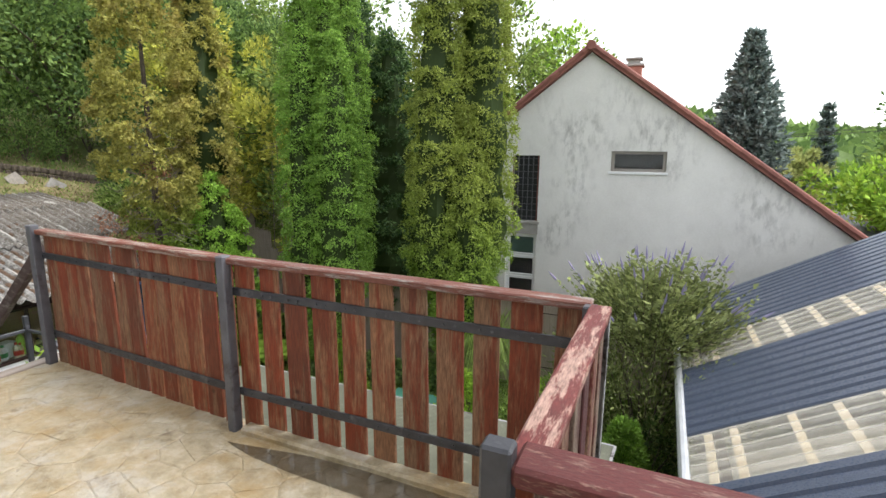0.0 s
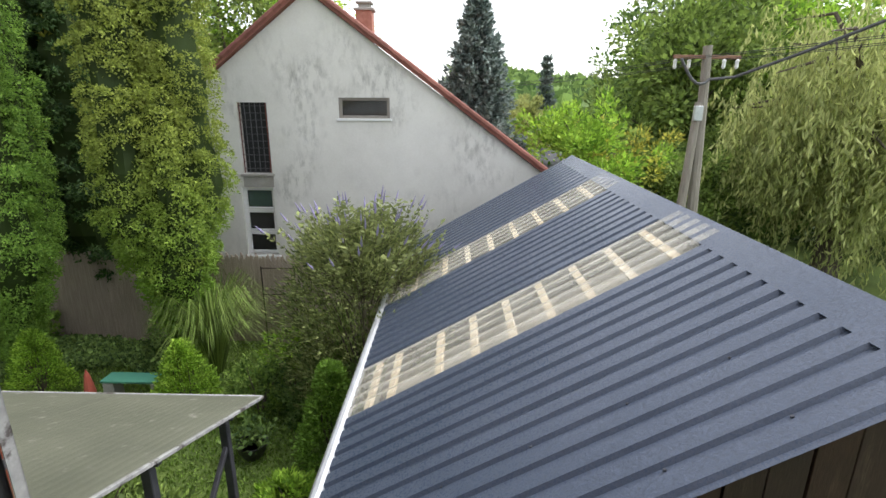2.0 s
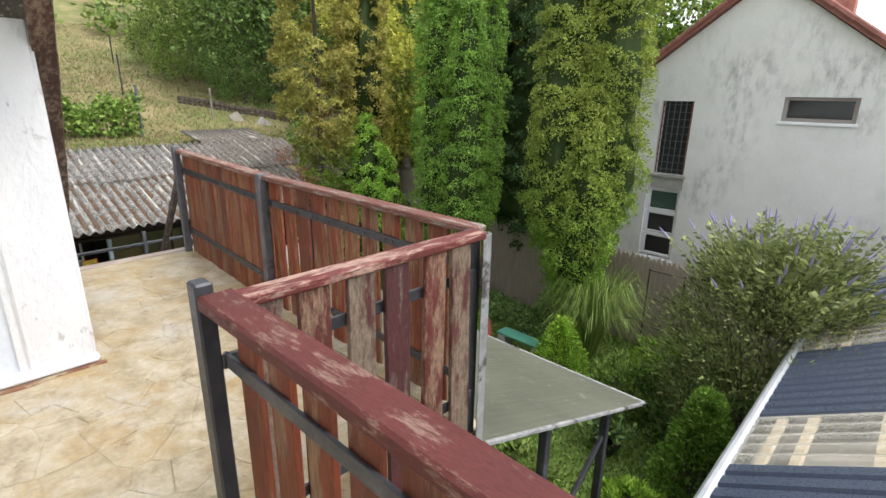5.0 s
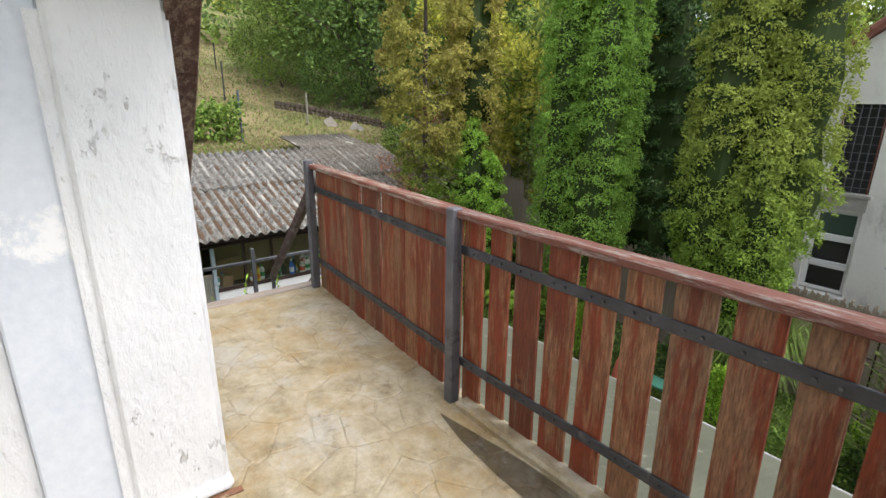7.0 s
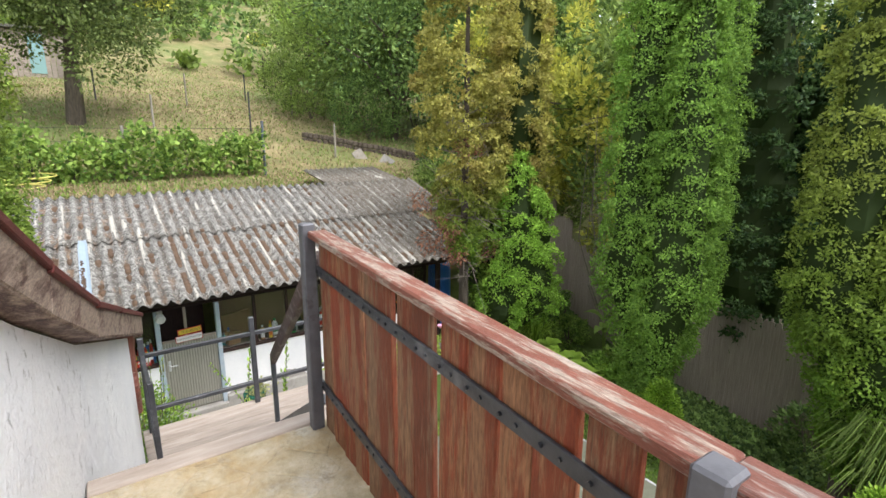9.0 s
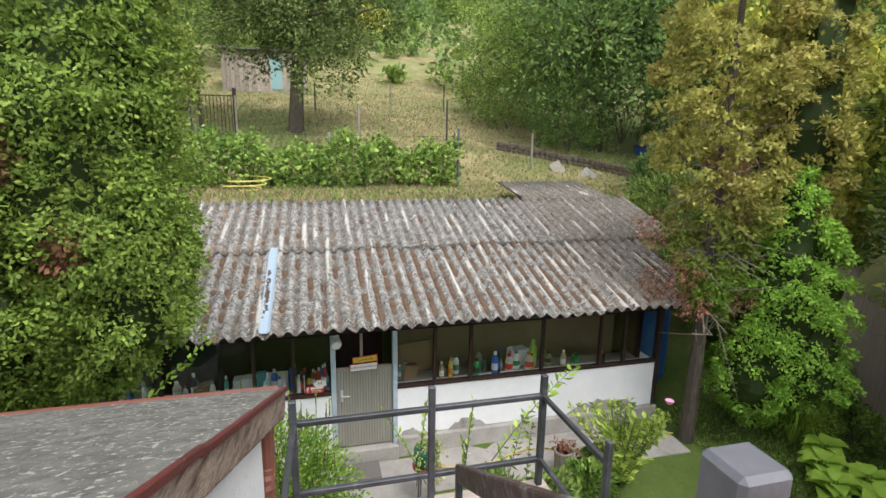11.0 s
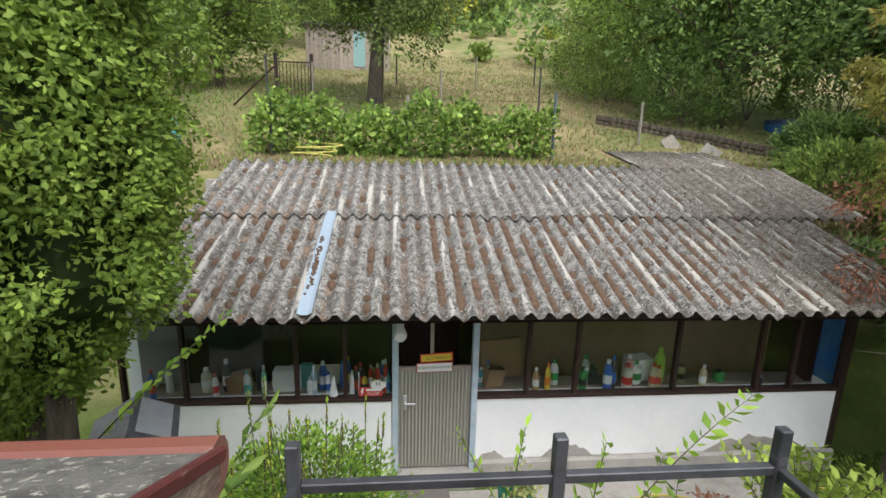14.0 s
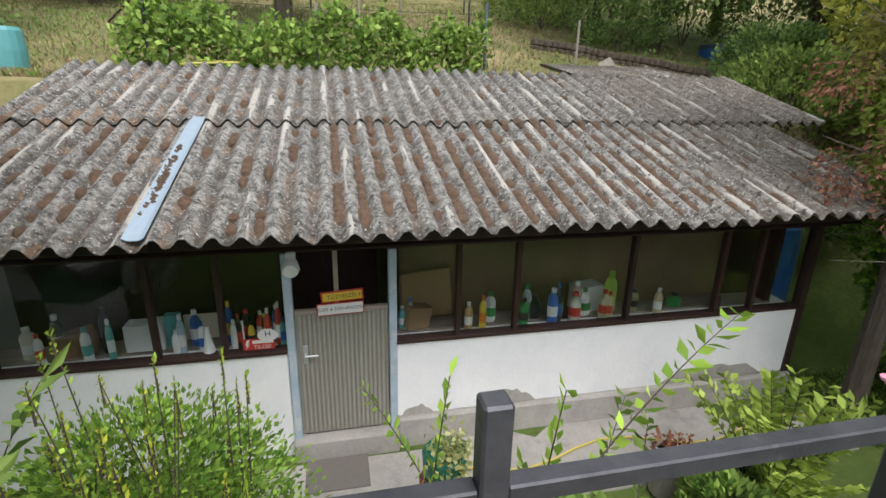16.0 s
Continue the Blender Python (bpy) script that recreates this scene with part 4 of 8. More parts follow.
def build_outbuilding():
    ob = thing("outbuilding", (3.2, 7.5, -3.35), "outbuilding with anthracite trapezoidal metal roof and clear strips", "outbuilding")
    cuts = [3.75, 4.83, 5.92, 6.80, 7.69, 8.58, 9.46, 10.6, 11.7]
    # hazy clear plastic: part lets light through, part scatters it
    clear, nt, b = shader("hazy_corrugated_plastic", 0.3)
    vec, rnd = coords(nt)
    nt.links.new(ramp(nt, noise_tex(nt, vec, 5.0, 6.0), [(0.3, (0.5, 0.48, 0.4)), (0.7, (0.68, 0.66, 0.58))]), b.inputs["Base Color"])
    thin = nt.nodes.new("ShaderNodeBsdfTransparent")
    both = nt.nodes.new("ShaderNodeMixShader")
    nt.links.new(ramp(nt, noise_tex(nt, vec, 2.0, 5.0), [(0.3, 0.66), (0.7, 0.8)]), both.inputs[0])
    nt.links.new(b.outputs[0], both.inputs[1])
    nt.links.new(thin.outputs[0], both.inputs[2])
    nt.links.new(both.outputs[0], nt.nodes["Material Output"].inputs["Surface"])
    for y0, y1 in zip(cuts, cuts[1:]):
        see = abs(y0 - 5.92) < 0.01 or abs(y0 - 8.58) < 0.01
        p = part("clear_sheet" if see else "roof_sheet", trapezoid_sheet(y0, y1 + 0.03, EAVE_X - 0.06, RIDGE_X - 0.05, (y1 - y0) / round((y1 - y0) / 0.178), 0.03, 0.004 if see else 0.0), clear if see else METALROOF, ob, "translucent clear corrugated strip" if see else "")
        if see:
            p.visible_shadow = False
    slope = math.hypot(1, ROOF_S)
    for y0, y1 in ((5.92, 6.80), (8.58, 9.46)):
        for i in range(10):
            x = 1.82 + i * 0.335 - (0.12 if i == 1 else 0)
            part("batten", Geo().bar((x, y0 - 0.05, roof_z(x) - 0.026), (x, y1 + 0.05, roof_z(x) - 0.026), 0.075, 0.04, 0.003, up=(-ROOF_S, 0, 1)), CREAMWOOD, ob)
        # added backing sheet; its tone stands in for the interior under the strip
        part("roof_lining", Geo().add([(EAVE_X, y0 - 0.1, roof_z(EAVE_X) - 0.3), (EAVE_X, y1 + 0.1, roof_z(EAVE_X) - 0.3), (RIDGE_X, y1 + 0.1, roof_z(RIDGE_X) - 0.3), (RIDGE_X, y0 - 0.1, roof_z(RIDGE_X) - 0.3)], [(0, 3, 2, 1)]), surface("interior_backing_tone", (0.34, 0.32, 0.26), (0.44, 0.41, 0.34), 3.0, 0.85), ob)
    g = Geo()
    for xa, xb, za, zb in ((RIDGE_X - 0.22, RIDGE_X, roof_z(RIDGE_X - 0.22) + 0.03, roof_z(RIDGE_X) + 0.035), (RIDGE_X, RIDGE_X + 0.22, roof_z(RIDGE_X) + 0.035, roof_z(RIDGE_X - 0.22) + 0.03)):
        g.add([(xa, 3.72, za), (xb, 3.72, zb), (xb, 11.73, zb), (xa, 11.73, za), (xa, 3.72, za - 0.004), (xb, 3.72, zb - 0.004), (xb, 11.73, zb - 0.004), (xa, 11.73, za - 0.004)],
              [(0, 1, 2, 3), (7, 6, 5, 4), (0, 4, 5, 1), (1, 5, 6, 2), (2, 6, 7, 3), (3, 7, 4, 0)])
    part("ridge_cap", g, METALROOF, ob)
    g = Geo()
    top, low = roof_z(RIDGE_X), roof_z(EAVE_X)
    g.add([(RIDGE_X, 3.75, top), (RIDGE_X, 11.7, top), (RIDGE_X + 3.2, 11.7, low), (RIDGE_X + 3.2, 3.75, low)], [(0, 3, 2, 1)])
    part("rear_slope", g, METALROOF, ob)
    g = Geo().tube([(EAVE_X - 0.1, 3.7, low - 0.05), (EAVE_X - 0.1, 11.7, low - 0.05)], 0.055, 10)
    part("gutter", g, GALV, ob, "pale galvanised gutter")
    g = Geo().box(EAVE_X + 0.2, EAVE_X + 0.3, 4.0, 11.6, -3.4, low - 0.02)
    part("side_wall", g, DARKWOOD, ob)
    for i in range(30):
        x = EAVE_X + 0.25 + i * 0.2
        h = roof_z(x) if x < RIDGE_X else 2 * top - roof_z(x)
        part("gable_board", Geo().box(x, x + 0.19, 3.93 + 0.006 * (i % 2), 3.96 + 0.006 * (i % 2), -3.4, min(h, roof_z(min(x + 0.19, 9)) if x < RIDGE_X else h) - 0.03, 0.003), DARKWOOD, ob)
    part("far_gable", Geo().add([(EAVE_X + 0.2, 11.6, -3.4), (RIDGE_X + 3.0, 11.6, -3.4), (RIDGE_X + 3.0, 11.6, low), (RIDGE_X, 11.6, top - 0.05), (EAVE_X + 0.2, 11.6, low)], [(0, 1, 2, 3, 4)]), DARKWOOD, ob)
    rng = random.Random(5)
    for r in range(6):
        x = 2.0 + r * 0.55
        for k in range(14):
            y = 3.9 + k * 0.56 + 0.05
            if 5.9 < y < 6.85 or 8.55 < y < 9.5:
                continue
            z = roof_z(x)
            part("screw", Geo().tube([(x, y, z), (x - 0.004, y, z + 0.01)], 0.009, 6), STEEL, ob)


build_outbuilding()


# ---- neighbour's house ----
def build_neighbour():
    yw = 13.06
    hs = thing("neighbour_house", (0, 16, -3.35), "pale grey rendered house with a red tiled gable roof", "house")
    ax, az_ = -0.44, 3.62
    lx, lz = -3.7, 1.15
    rx, rz = 6.5, -1.45
    holes = [(-2.1, -1.46, -0.08, 1.45), (-2.2, -1.47, -1.98, -0.4), (0.1, 1.21, 1.13, 1.56)]
    xs = sorted({lx, ax, rx, *[h[0] for h in holes], *[h[1] for h in holes]})
    topz = lambda x: az_ + (x - ax) * ((az_ - lz) / (ax - lx) if x < ax else (rz - az_) / (rx - ax))
    g = Geo()
    for a, b in zip(xs, xs[1:]):
        spans, z = [], -3.5
        for h in sorted(holes, key=lambda q: q[2]):
            if h[0] <= a + 1e-6 and b - 1e-6 <= h[1]:
                spans.append((z, h[2]))
                z = h[3]
        for z0, z1 in spans:
            g.box(a, b, yw, yw + 0.35, z0, z1)
        g.add([(a, yw, z), (b, yw, z), (b, yw, topz(b)), (a, yw, topz(a)), (a, yw + 0.35, z), (b, yw + 0.35, z), (b, yw + 0.35, topz(b)), (a, yw + 0.35, topz(a))],
              [(0, 1, 2, 3), (7, 6, 5, 4), (0, 4, 5, 1), (3, 2, 6, 7), (0, 3, 7, 4), (1, 5, 6, 2)])
    part("gable_wall", g, RENDER_GREY, hs)
    part("side_wall", Geo().box(lx, lx + 0.3, yw + 0.35, yw + 9, -3.5, lz).box(rx - 0.3, rx, yw + 0.35, yw + 9, -3.5, rz).box(lx + 0.3, rx - 0.3, yw + 8.7, yw + 9, -3.5, rz), RENDER_GREY, hs)
    part("floor_slab", Geo().box(lx + 0.3, rx - 0.3, yw + 0.35, yw + 8.7, -0.36, -0.2), UNLIT_ROOM, hs)
    for xa, za, xb, zb, nm in ((lx - 0.35, lz - 0.26, ax, az_, "roof"), (rx + 0.3, rz - 0.22, ax, az_, "roof")):
        vs = [(xa, yw - 0.14, za + 0.02), (xb, yw - 0.14, zb + 0.02), (xb, yw + 9.2, zb + 0.02), (xa, yw + 9.2, za + 0.02)]
        vs += [(x, y, z + 0.09) for x, y, z in vs]
        part(nm, Geo().add(vs, [(0, 1, 2, 3), (7, 6, 5, 4), (0, 4, 5, 1), (1, 5, 6, 2), (2, 6, 7, 3), (3, 7, 4, 0)]), TILE_RED, hs, "red tiled roof slope")
        n = 22
        for i in range(n):
            t0, t1 = i / n, (i + 1.15) / n
            p0 = (xa + (xb - xa) * t0, yw - 0.1, za + (zb - za) * t0 + 0.12)
            p1 = (xa + (xb - xa) * min(t1, 1), yw - 0.1, za + (zb - za) * min(t1, 1) + 0.135)
            part("verge_tile", Geo().tube([p0, p1], [0.075, 0.06], 8), TILE_RED, hs)
    part("ridge_tile", Geo().tube([(ax, yw - 0.2, az_ + 0.12), (ax, yw + 9.2, az_ + 0.12)], 0.1, 8), TILE_RED, hs)
    ch = part("chimney", Geo().box(0.0, 0.42, 16.1, 16.5, 2.8, 3.75, 0.01), BRICK, hs, "red brick chimney")
    part("chimney_cap", Geo().box(-0.05, 0.47, 16.05, 16.55, 3.75, 3.81, 0.01).box(0.06, 0.36, 16.16, 16.44, 3.81, 3.92).box(0.0, 0.42, 16.1, 16.5, 3.92, 3.97, 0.01), CONCRETE, ch)
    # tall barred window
    # opaque panel in place of the dark room, likewise in the windows below
    w = part("window", Geo().box(-2.1, -1.46, yw + 0.2, yw + 0.24, -0.08, 1.45), UNLIT_ROOM, hs, "dark tall window behind a metal grid")
    for i in range(6):
        x = -2.07 + i * 0.116
        part("grid_bar", Geo().box(x - 0.008, x + 0.008, yw + 0.01, yw + 0.026, -0.06, 1.44), TILE_RED if i in (0, 5) else STEEL_POST, w)
    for i in range(10):
        z = 0.03 + i * 0.15
        part("grid_bar", Geo().box(-2.09, -1.47, yw + 0.027, yw + 0.041, z - 0.007, z + 0.007), STEEL_POST, w)
    part("sill", Geo().box(-2.16, -1.4, yw - 0.05, yw + 0.1, -0.14, -0.082, 0.006), CONCRETE, w)
    part("lintel", Geo().box(-2.12, -1.44, yw - 0.012, yw + 0.01, -0.38, -0.15), CONCRETE, w)
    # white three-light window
    w = part("window", Geo().box(-2.2, -1.47, yw + 0.2, yw + 0.24, -1.98, -0.4), UNLIT_ROOM, hs, "white plastic window of three lights")
    for i in range(3):
        z0 = -1.95 + i * 0.515
        g = Geo()
        for b in ((-2.2, -2.11, z0, z0 + 0.51), (-1.54, -1.47, z0, z0 + 0.51), (-2.11, -1.54, z0, z0 + 0.06), (-2.11, -1.54, z0 + 0.45, z0 + 0.51)):
            g.box(b[0], b[1], yw + 0.06, yw + 0.13, b[2], b[3], 0.006)
        part("window_frame", g, WHITEPVC, w, "white window frame")
        pn = part("pane", Geo().box(-2.11, -1.54, yw + 0.09, yw + 0.1, z0 + 0.06, z0 + 0.45), PANE, w)
        pn.visible_shadow = False
    part("blind", Geo().box(-2.1, -1.55, yw + 0.14, yw + 0.15, -0.85, -0.45), plain("green_blind", (0.1, 0.16, 0.13), 0.7), w, "dark green roller blind")
    part("sill", Geo().box(-2.25, -1.42, yw - 0.05, yw + 0.15, -2.04, -1.985, 0.006), WHITEPVC, w)
    # wide attic window
    w = part("window", Geo().box(0.1, 1.21, yw + 0.22, yw + 0.24, 1.13, 1.56), UNLIT_ROOM, hs, "wide grey-framed attic window")
    g = Geo()
    for b in ((0.1, 0.17, 1.13, 1.56), (1.14, 1.21, 1.13, 1.56), (0.17, 1.14, 1.13, 1.19), (0.17, 1.14, 1.5, 1.56)):
        g.box(b[0], b[1], yw + 0.05, yw + 0.12, b[2], b[3], 0.006)
    part("window_frame", g, plain("grey_brown_window_frame", (0.3, 0.27, 0.24), 0.6), w)
    pn = part("pane", Geo().box(0.17, 1.14, yw + 0.08, yw + 0.09, 1.19, 1.5), PANE, w)
    pn.visible_shadow = False
    part("sill", Geo().box(0.06, 1.25, yw - 0.04, yw + 0.06, 1.075, 1.127, 0.005), WHITEPVC, w)


build_neighbour()


# ---- shed ----
SX, SY0, SY1 = -9.25, 1.06, 8.6


def shed_roof_z(x):
    return -1.0 - 0.287 * (x + 8.6)


def wave_sheet(y0, waves, x0, x1, pitch, amp, lift, jag, seed):
    rng = random.Random(seed)
    g, per = Geo(), 8
    vs, fs = [], []
    nx = 7
    m = waves * per + 1
    for i in range(nx):
        x = x0 + (x1 - x0) * i / (nx - 1)
        for k in range(m):
            y = y0 + k * pitch / per
            xx = x + (rng.uniform(-jag, jag) if i in (0, nx - 1) else 0)
            z = shed_roof_z(xx) + lift + amp * math.cos(2 * math.pi * k / per)
            vs.append((xx, y, z))
    n = len(vs)
    vs += [(x, y, z - 0.008) for x, y, z in vs]
    for i in range(nx - 1):
        for k in range(m - 1):
            a, b = i * m + k, (i + 1) * m + k
            fs += [(a, b, b + 1, a + 1), (n + a, n + a + 1, n + b + 1, n + b)]
    for k in range(m - 1):
        a, b = k, (nx - 1) * m + k
        fs += [(a, a + 1, n + a + 1, n + a), (b, n + b, n + b + 1, b + 1)]
    for i in range(nx - 1):
        a, b = i * m, i * m + m - 1
        fs += [(a, n + a, n + a + m, a + m), (b, b + m, n + b + m, n + b)]
    return g.add(vs, fs)


def build_shed():
    sh = thing("garden_shed", (-10.5, 4.8, -3.35), "white plastered shed with glazed front and corrugated roof", "shed")
    part("front_wall", Geo().box(SX - 0.2, SX, SY0 - 0.7, 3.2, -3.35, -2.27, 0.01).box(SX - 0.2, SX, 4.15, SY1 - 0.05, -3.05, -2.27, 0.01), SHEDWHITE, sh)
    part("foundation", Geo().box(SX - 0.25, SX + 0.06, 4.15, SY1 + 0.02, -3.45, -3.05, 0.02), CONCRETE, sh)
    part("side_wall", Geo().box(-12.2, SX - 0.2, SY1 - 0.2, SY1 - 0.05, -3.4, -2.27).box(-12.2, SX - 0.2, 0.36, 0.5, -3.4, -1.3), SHEDWHITE, sh)
    part("back_wall", Geo().box(-12.3, -12.1, 0.36, 9.4, -3.4, -0.15), CONCRETE, sh)
    part("floor_slab", Geo().box(-12.1, SX - 0.2, 0.5, SY1 - 0.2, -3.4, -3.3), CONCRETE, sh)
    part("eave_beam", Geo().box(SX - 0.12, SX + 0.02, 0.4, SY1 + 0.2, -1.35, -1.2, 0.008).box(-8.78, -8.74, 0.9, 8.9, -1.14, -1.02, 0.005), DARKWOOD, sh, "dark eave beam")
    for y in (0.9, 2.4, 3.9, 5.4, 6.9, 8.5):
        part("rafter", Geo().bar((-8.7, y, shed_roof_z(-8.7) - 0.11), (-12.3, y, shed_roof_z(-12.3) - 0.11), 0.06, 0.1), DARKWOOD, sh)
    part("sill_board", Geo().box(SX - 0.1, SX + 0.025, 0.4, 3.2, -2.27, -2.235, 0.004).box(SX - 0.1, SX + 0.025, 4.15, SY1 - 0.03, -2.27, -2.235, 0.004), DARKWOOD, sh)
    mull = [0.4, 1.02, 2.18, 2.7, 4.72, 5.28, 6.46, 7.48, 7.92]
    for y in mull:
        part("mullion", Geo().box(SX - 0.07, SX + 0.005, y - 0.022, y + 0.022, -2.235, -1.35, 0.004), DARKWOOD, sh)
    part("corner_post", Geo().box(SX - 0.08, SX + 0.02, SY1 - 0.08, SY1 + 0.0, -3.05, -1.35, 0.005), DARKWOOD, sh)
    edges = [0.4, 1.02, 2.18, 2.7, 3.2, None, 4.17, 4.72, 5.28, 6.46, 7.48, 7.92, SY1 - 0.05]
    for a, b in zip(edges, edges[1:]):
        if a is None or b is None:
            continue
        pn = part("pane", Geo().box(SX - 0.04, SX - 0.034, a + 0.02, b - 0.02, -2.235, -1.35), PANE, sh, "dusty window pane")
        pn.visible_shadow = False
    # door
    d = part("door", Geo().box(SX - 0.06, SX - 0.03, 3.28, 4.08, -3.14, -1.92), DOORTIN, sh, "grey-beige corrugated tin door")
    for i in range(20):
        y = 3.29 + i * 0.0395
        part("door_rib", Geo().tube([(SX - 0.028, y + 0.02, -3.13), (SX - 0.028, y + 0.02, -1.93)], 0.014, 6), DOORTIN, d)
    part("door_handle", Geo().tube([(SX - 0.02, 3.35, -2.3), (SX + 0.04, 3.35, -2.3), (SX + 0.04, 3.46, -2.3)], 0.01, 8).box(SX - 0.02, SX - 0.008, 3.33, 3.37, -2.4, -2.22, 0.003), GALV, d, "steel lever handle")
    for y in (3.24, 4.12):
        part("door_post", Geo().box(SX - 0.08, SX + 0.02, y - 0.035, y + 0.035, -3.2, -1.36, 0.006), BLUEGREY, sh, "flaking blue-grey door post")
    part("fanlight_bar", Geo().box(SX - 0.06, SX - 0.01, 3.62, 3.66, -1.92, -1.36, 0.004).box(SX - 0.06, SX - 0.01, 3.28, 4.08, -1.92, -1.885, 0.004), GREYWOOD, sh)
    part("threshold", Geo().box(SX - 0.15, SX + 0.1, 3.2, 4.16, -3.4, -3.16, 0.01), CONCRETE, sh)
    rng = random.Random(8)
    k = 0
    for x0, x1, lift in ((-8.5, -10.72, 0.012), (-10.5, -12.42, 0.042)):
        for i in range(10):
            y0 = 0.72 + i * 0.9
            if i == 9 and x0 > -9:
                continue
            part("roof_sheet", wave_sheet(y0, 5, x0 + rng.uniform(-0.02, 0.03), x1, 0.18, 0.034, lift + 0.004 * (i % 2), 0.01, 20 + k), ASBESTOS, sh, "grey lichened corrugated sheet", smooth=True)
            k += 1
    g, y0, zn = Geo(), 2.43, plain("bluish_zinc", (0.36, 0.45, 0.53), 0.55, 0.3)
    for xa, xb in ((-8.5, -9.05), (-9.05, -9.62), (-9.62, -10.15), (-10.15, -10.62)):
        prof = [(-0.065, 0.062), (-0.03, 0.045), (0.03, 0.045), (0.065, 0.062)]
        vs = [(x, y0 + dy, shed_roof_z(x) + dz + lo + (0.004 if xa > -9.1 else 0)) for lo in (0, -0.004) for x in (xa, xb) for dy, dz in prof]
        g.add(vs, [(0, 1, 5, 4), (1, 2, 6, 5), (2, 3, 7, 6), (8, 12, 13, 9), (9, 13, 14, 10), (10, 14, 15, 11), (0, 8, 9, 1), (1, 9, 10, 2), (2, 10, 11, 3), (0, 4, 12, 8), (3, 11, 15, 7)])
    part("patch_sheet", g, zn, sh, "bluish zinc patch strip")
    g, rng = Geo(), random.Random(77)
    for k in range(90):
        x, y = rng.gauss(-9.35, 0.22), y0 + rng.uniform(-0.06, 0.0)
        z = shed_roof_z(x) + 0.046
        r = rng.uniform(0.012, 0.03)
        g.add([(x + r * math.cos(q * 1.047), y + r * math.sin(q * 1.047), z - 0.287 * r * math.cos(q * 1.047)) for q in range(6)] + [(x, y, z + 0.02)], [(q, (q + 1) % 6, 6) for q in range(6)])
    part("lichen_crust", g, MOSS, sh, "ochre moss grown over the zinc strip", kind="stuff")
    rng = random.Random(91)
    for ya, yb, h in ((4.95, 5.55, 0.16), (6.95, 8.25, 0.2), (4.2, 4.5, 0.1)):
        n = 12
        up = [(ya + (yb - ya) * k / n, -3.04 + h * math.sin(math.pi * k / n) ** 0.6 * rng.uniform(0.6, 1.1)) for k in range(n + 1)]
        vs = [(SX + 0.006, y, z) for y, z in up] + [(SX + 0.006, y, -3.045) for y, z in up] + [(SX - 0.01, y, z + 0.004) for y, z in up]
        fs = [(n + 1 + k, n + 2 + k, k + 1, k) for k in range(n)] + [(k, k + 1, 2 * n + 3 + k, 2 * n + 2 + k) for k in range(n)]
        part("plaster_patch", Geo().add(vs, fs), CONCRETE, sh, "bare grey cement patch at the wall's foot")
    return sh


SHED = build_shed()


# ---- fence ----
def build_fence():
    fn = thing("reed_fence", (-4, 11.3, -3.4), "brown reed screening fence on posts", "fence")
    line = [(-12.5, 14.3), (-5.5, 11.35), (2.0, 11.3)]
    for (xa, ya), (xb, yb) in zip(line, line[1:]):
        ln = math.hypot(xb - xa, yb - ya)
        n = int(ln / 1.0)
        for i in range(n):
            t0, t1 = i / n, (i + 1) / n
            p, q = (xa + (xb - xa) * t0, ya + (yb - ya) * t0), (xa + (xb - xa) * t1, ya + (yb - ya) * t1)
            zb = float(ground_z(*p))
            g, m = Geo(), 40
            for k in range(m):
                u = (k + 0.5) / m
                x, y = p[0] + (q[0] - p[0]) * u, p[1] + (q[1] - p[1]) * u
                h = 1.85 + 0.05 * math.sin(k * 1.7 + i * 3) + 0.03 * math.sin(k * 5.1)
                g.box(x - 0.0135, x + 0.0135, y - 0.012 + 0.004 * (k % 3), y + 0.012 + 0.004 * (k % 3), zb - 0.2, zb + h)
            part("reed_panel", g, REED, fn)
            part("post", Geo().tube([(p[0], p[1] + 0.06, zb - 0.3), (p[0], p[1] + 0.06, zb + 1.8)], 0.03, 8), POLEWOOD, fn)


build_fence()


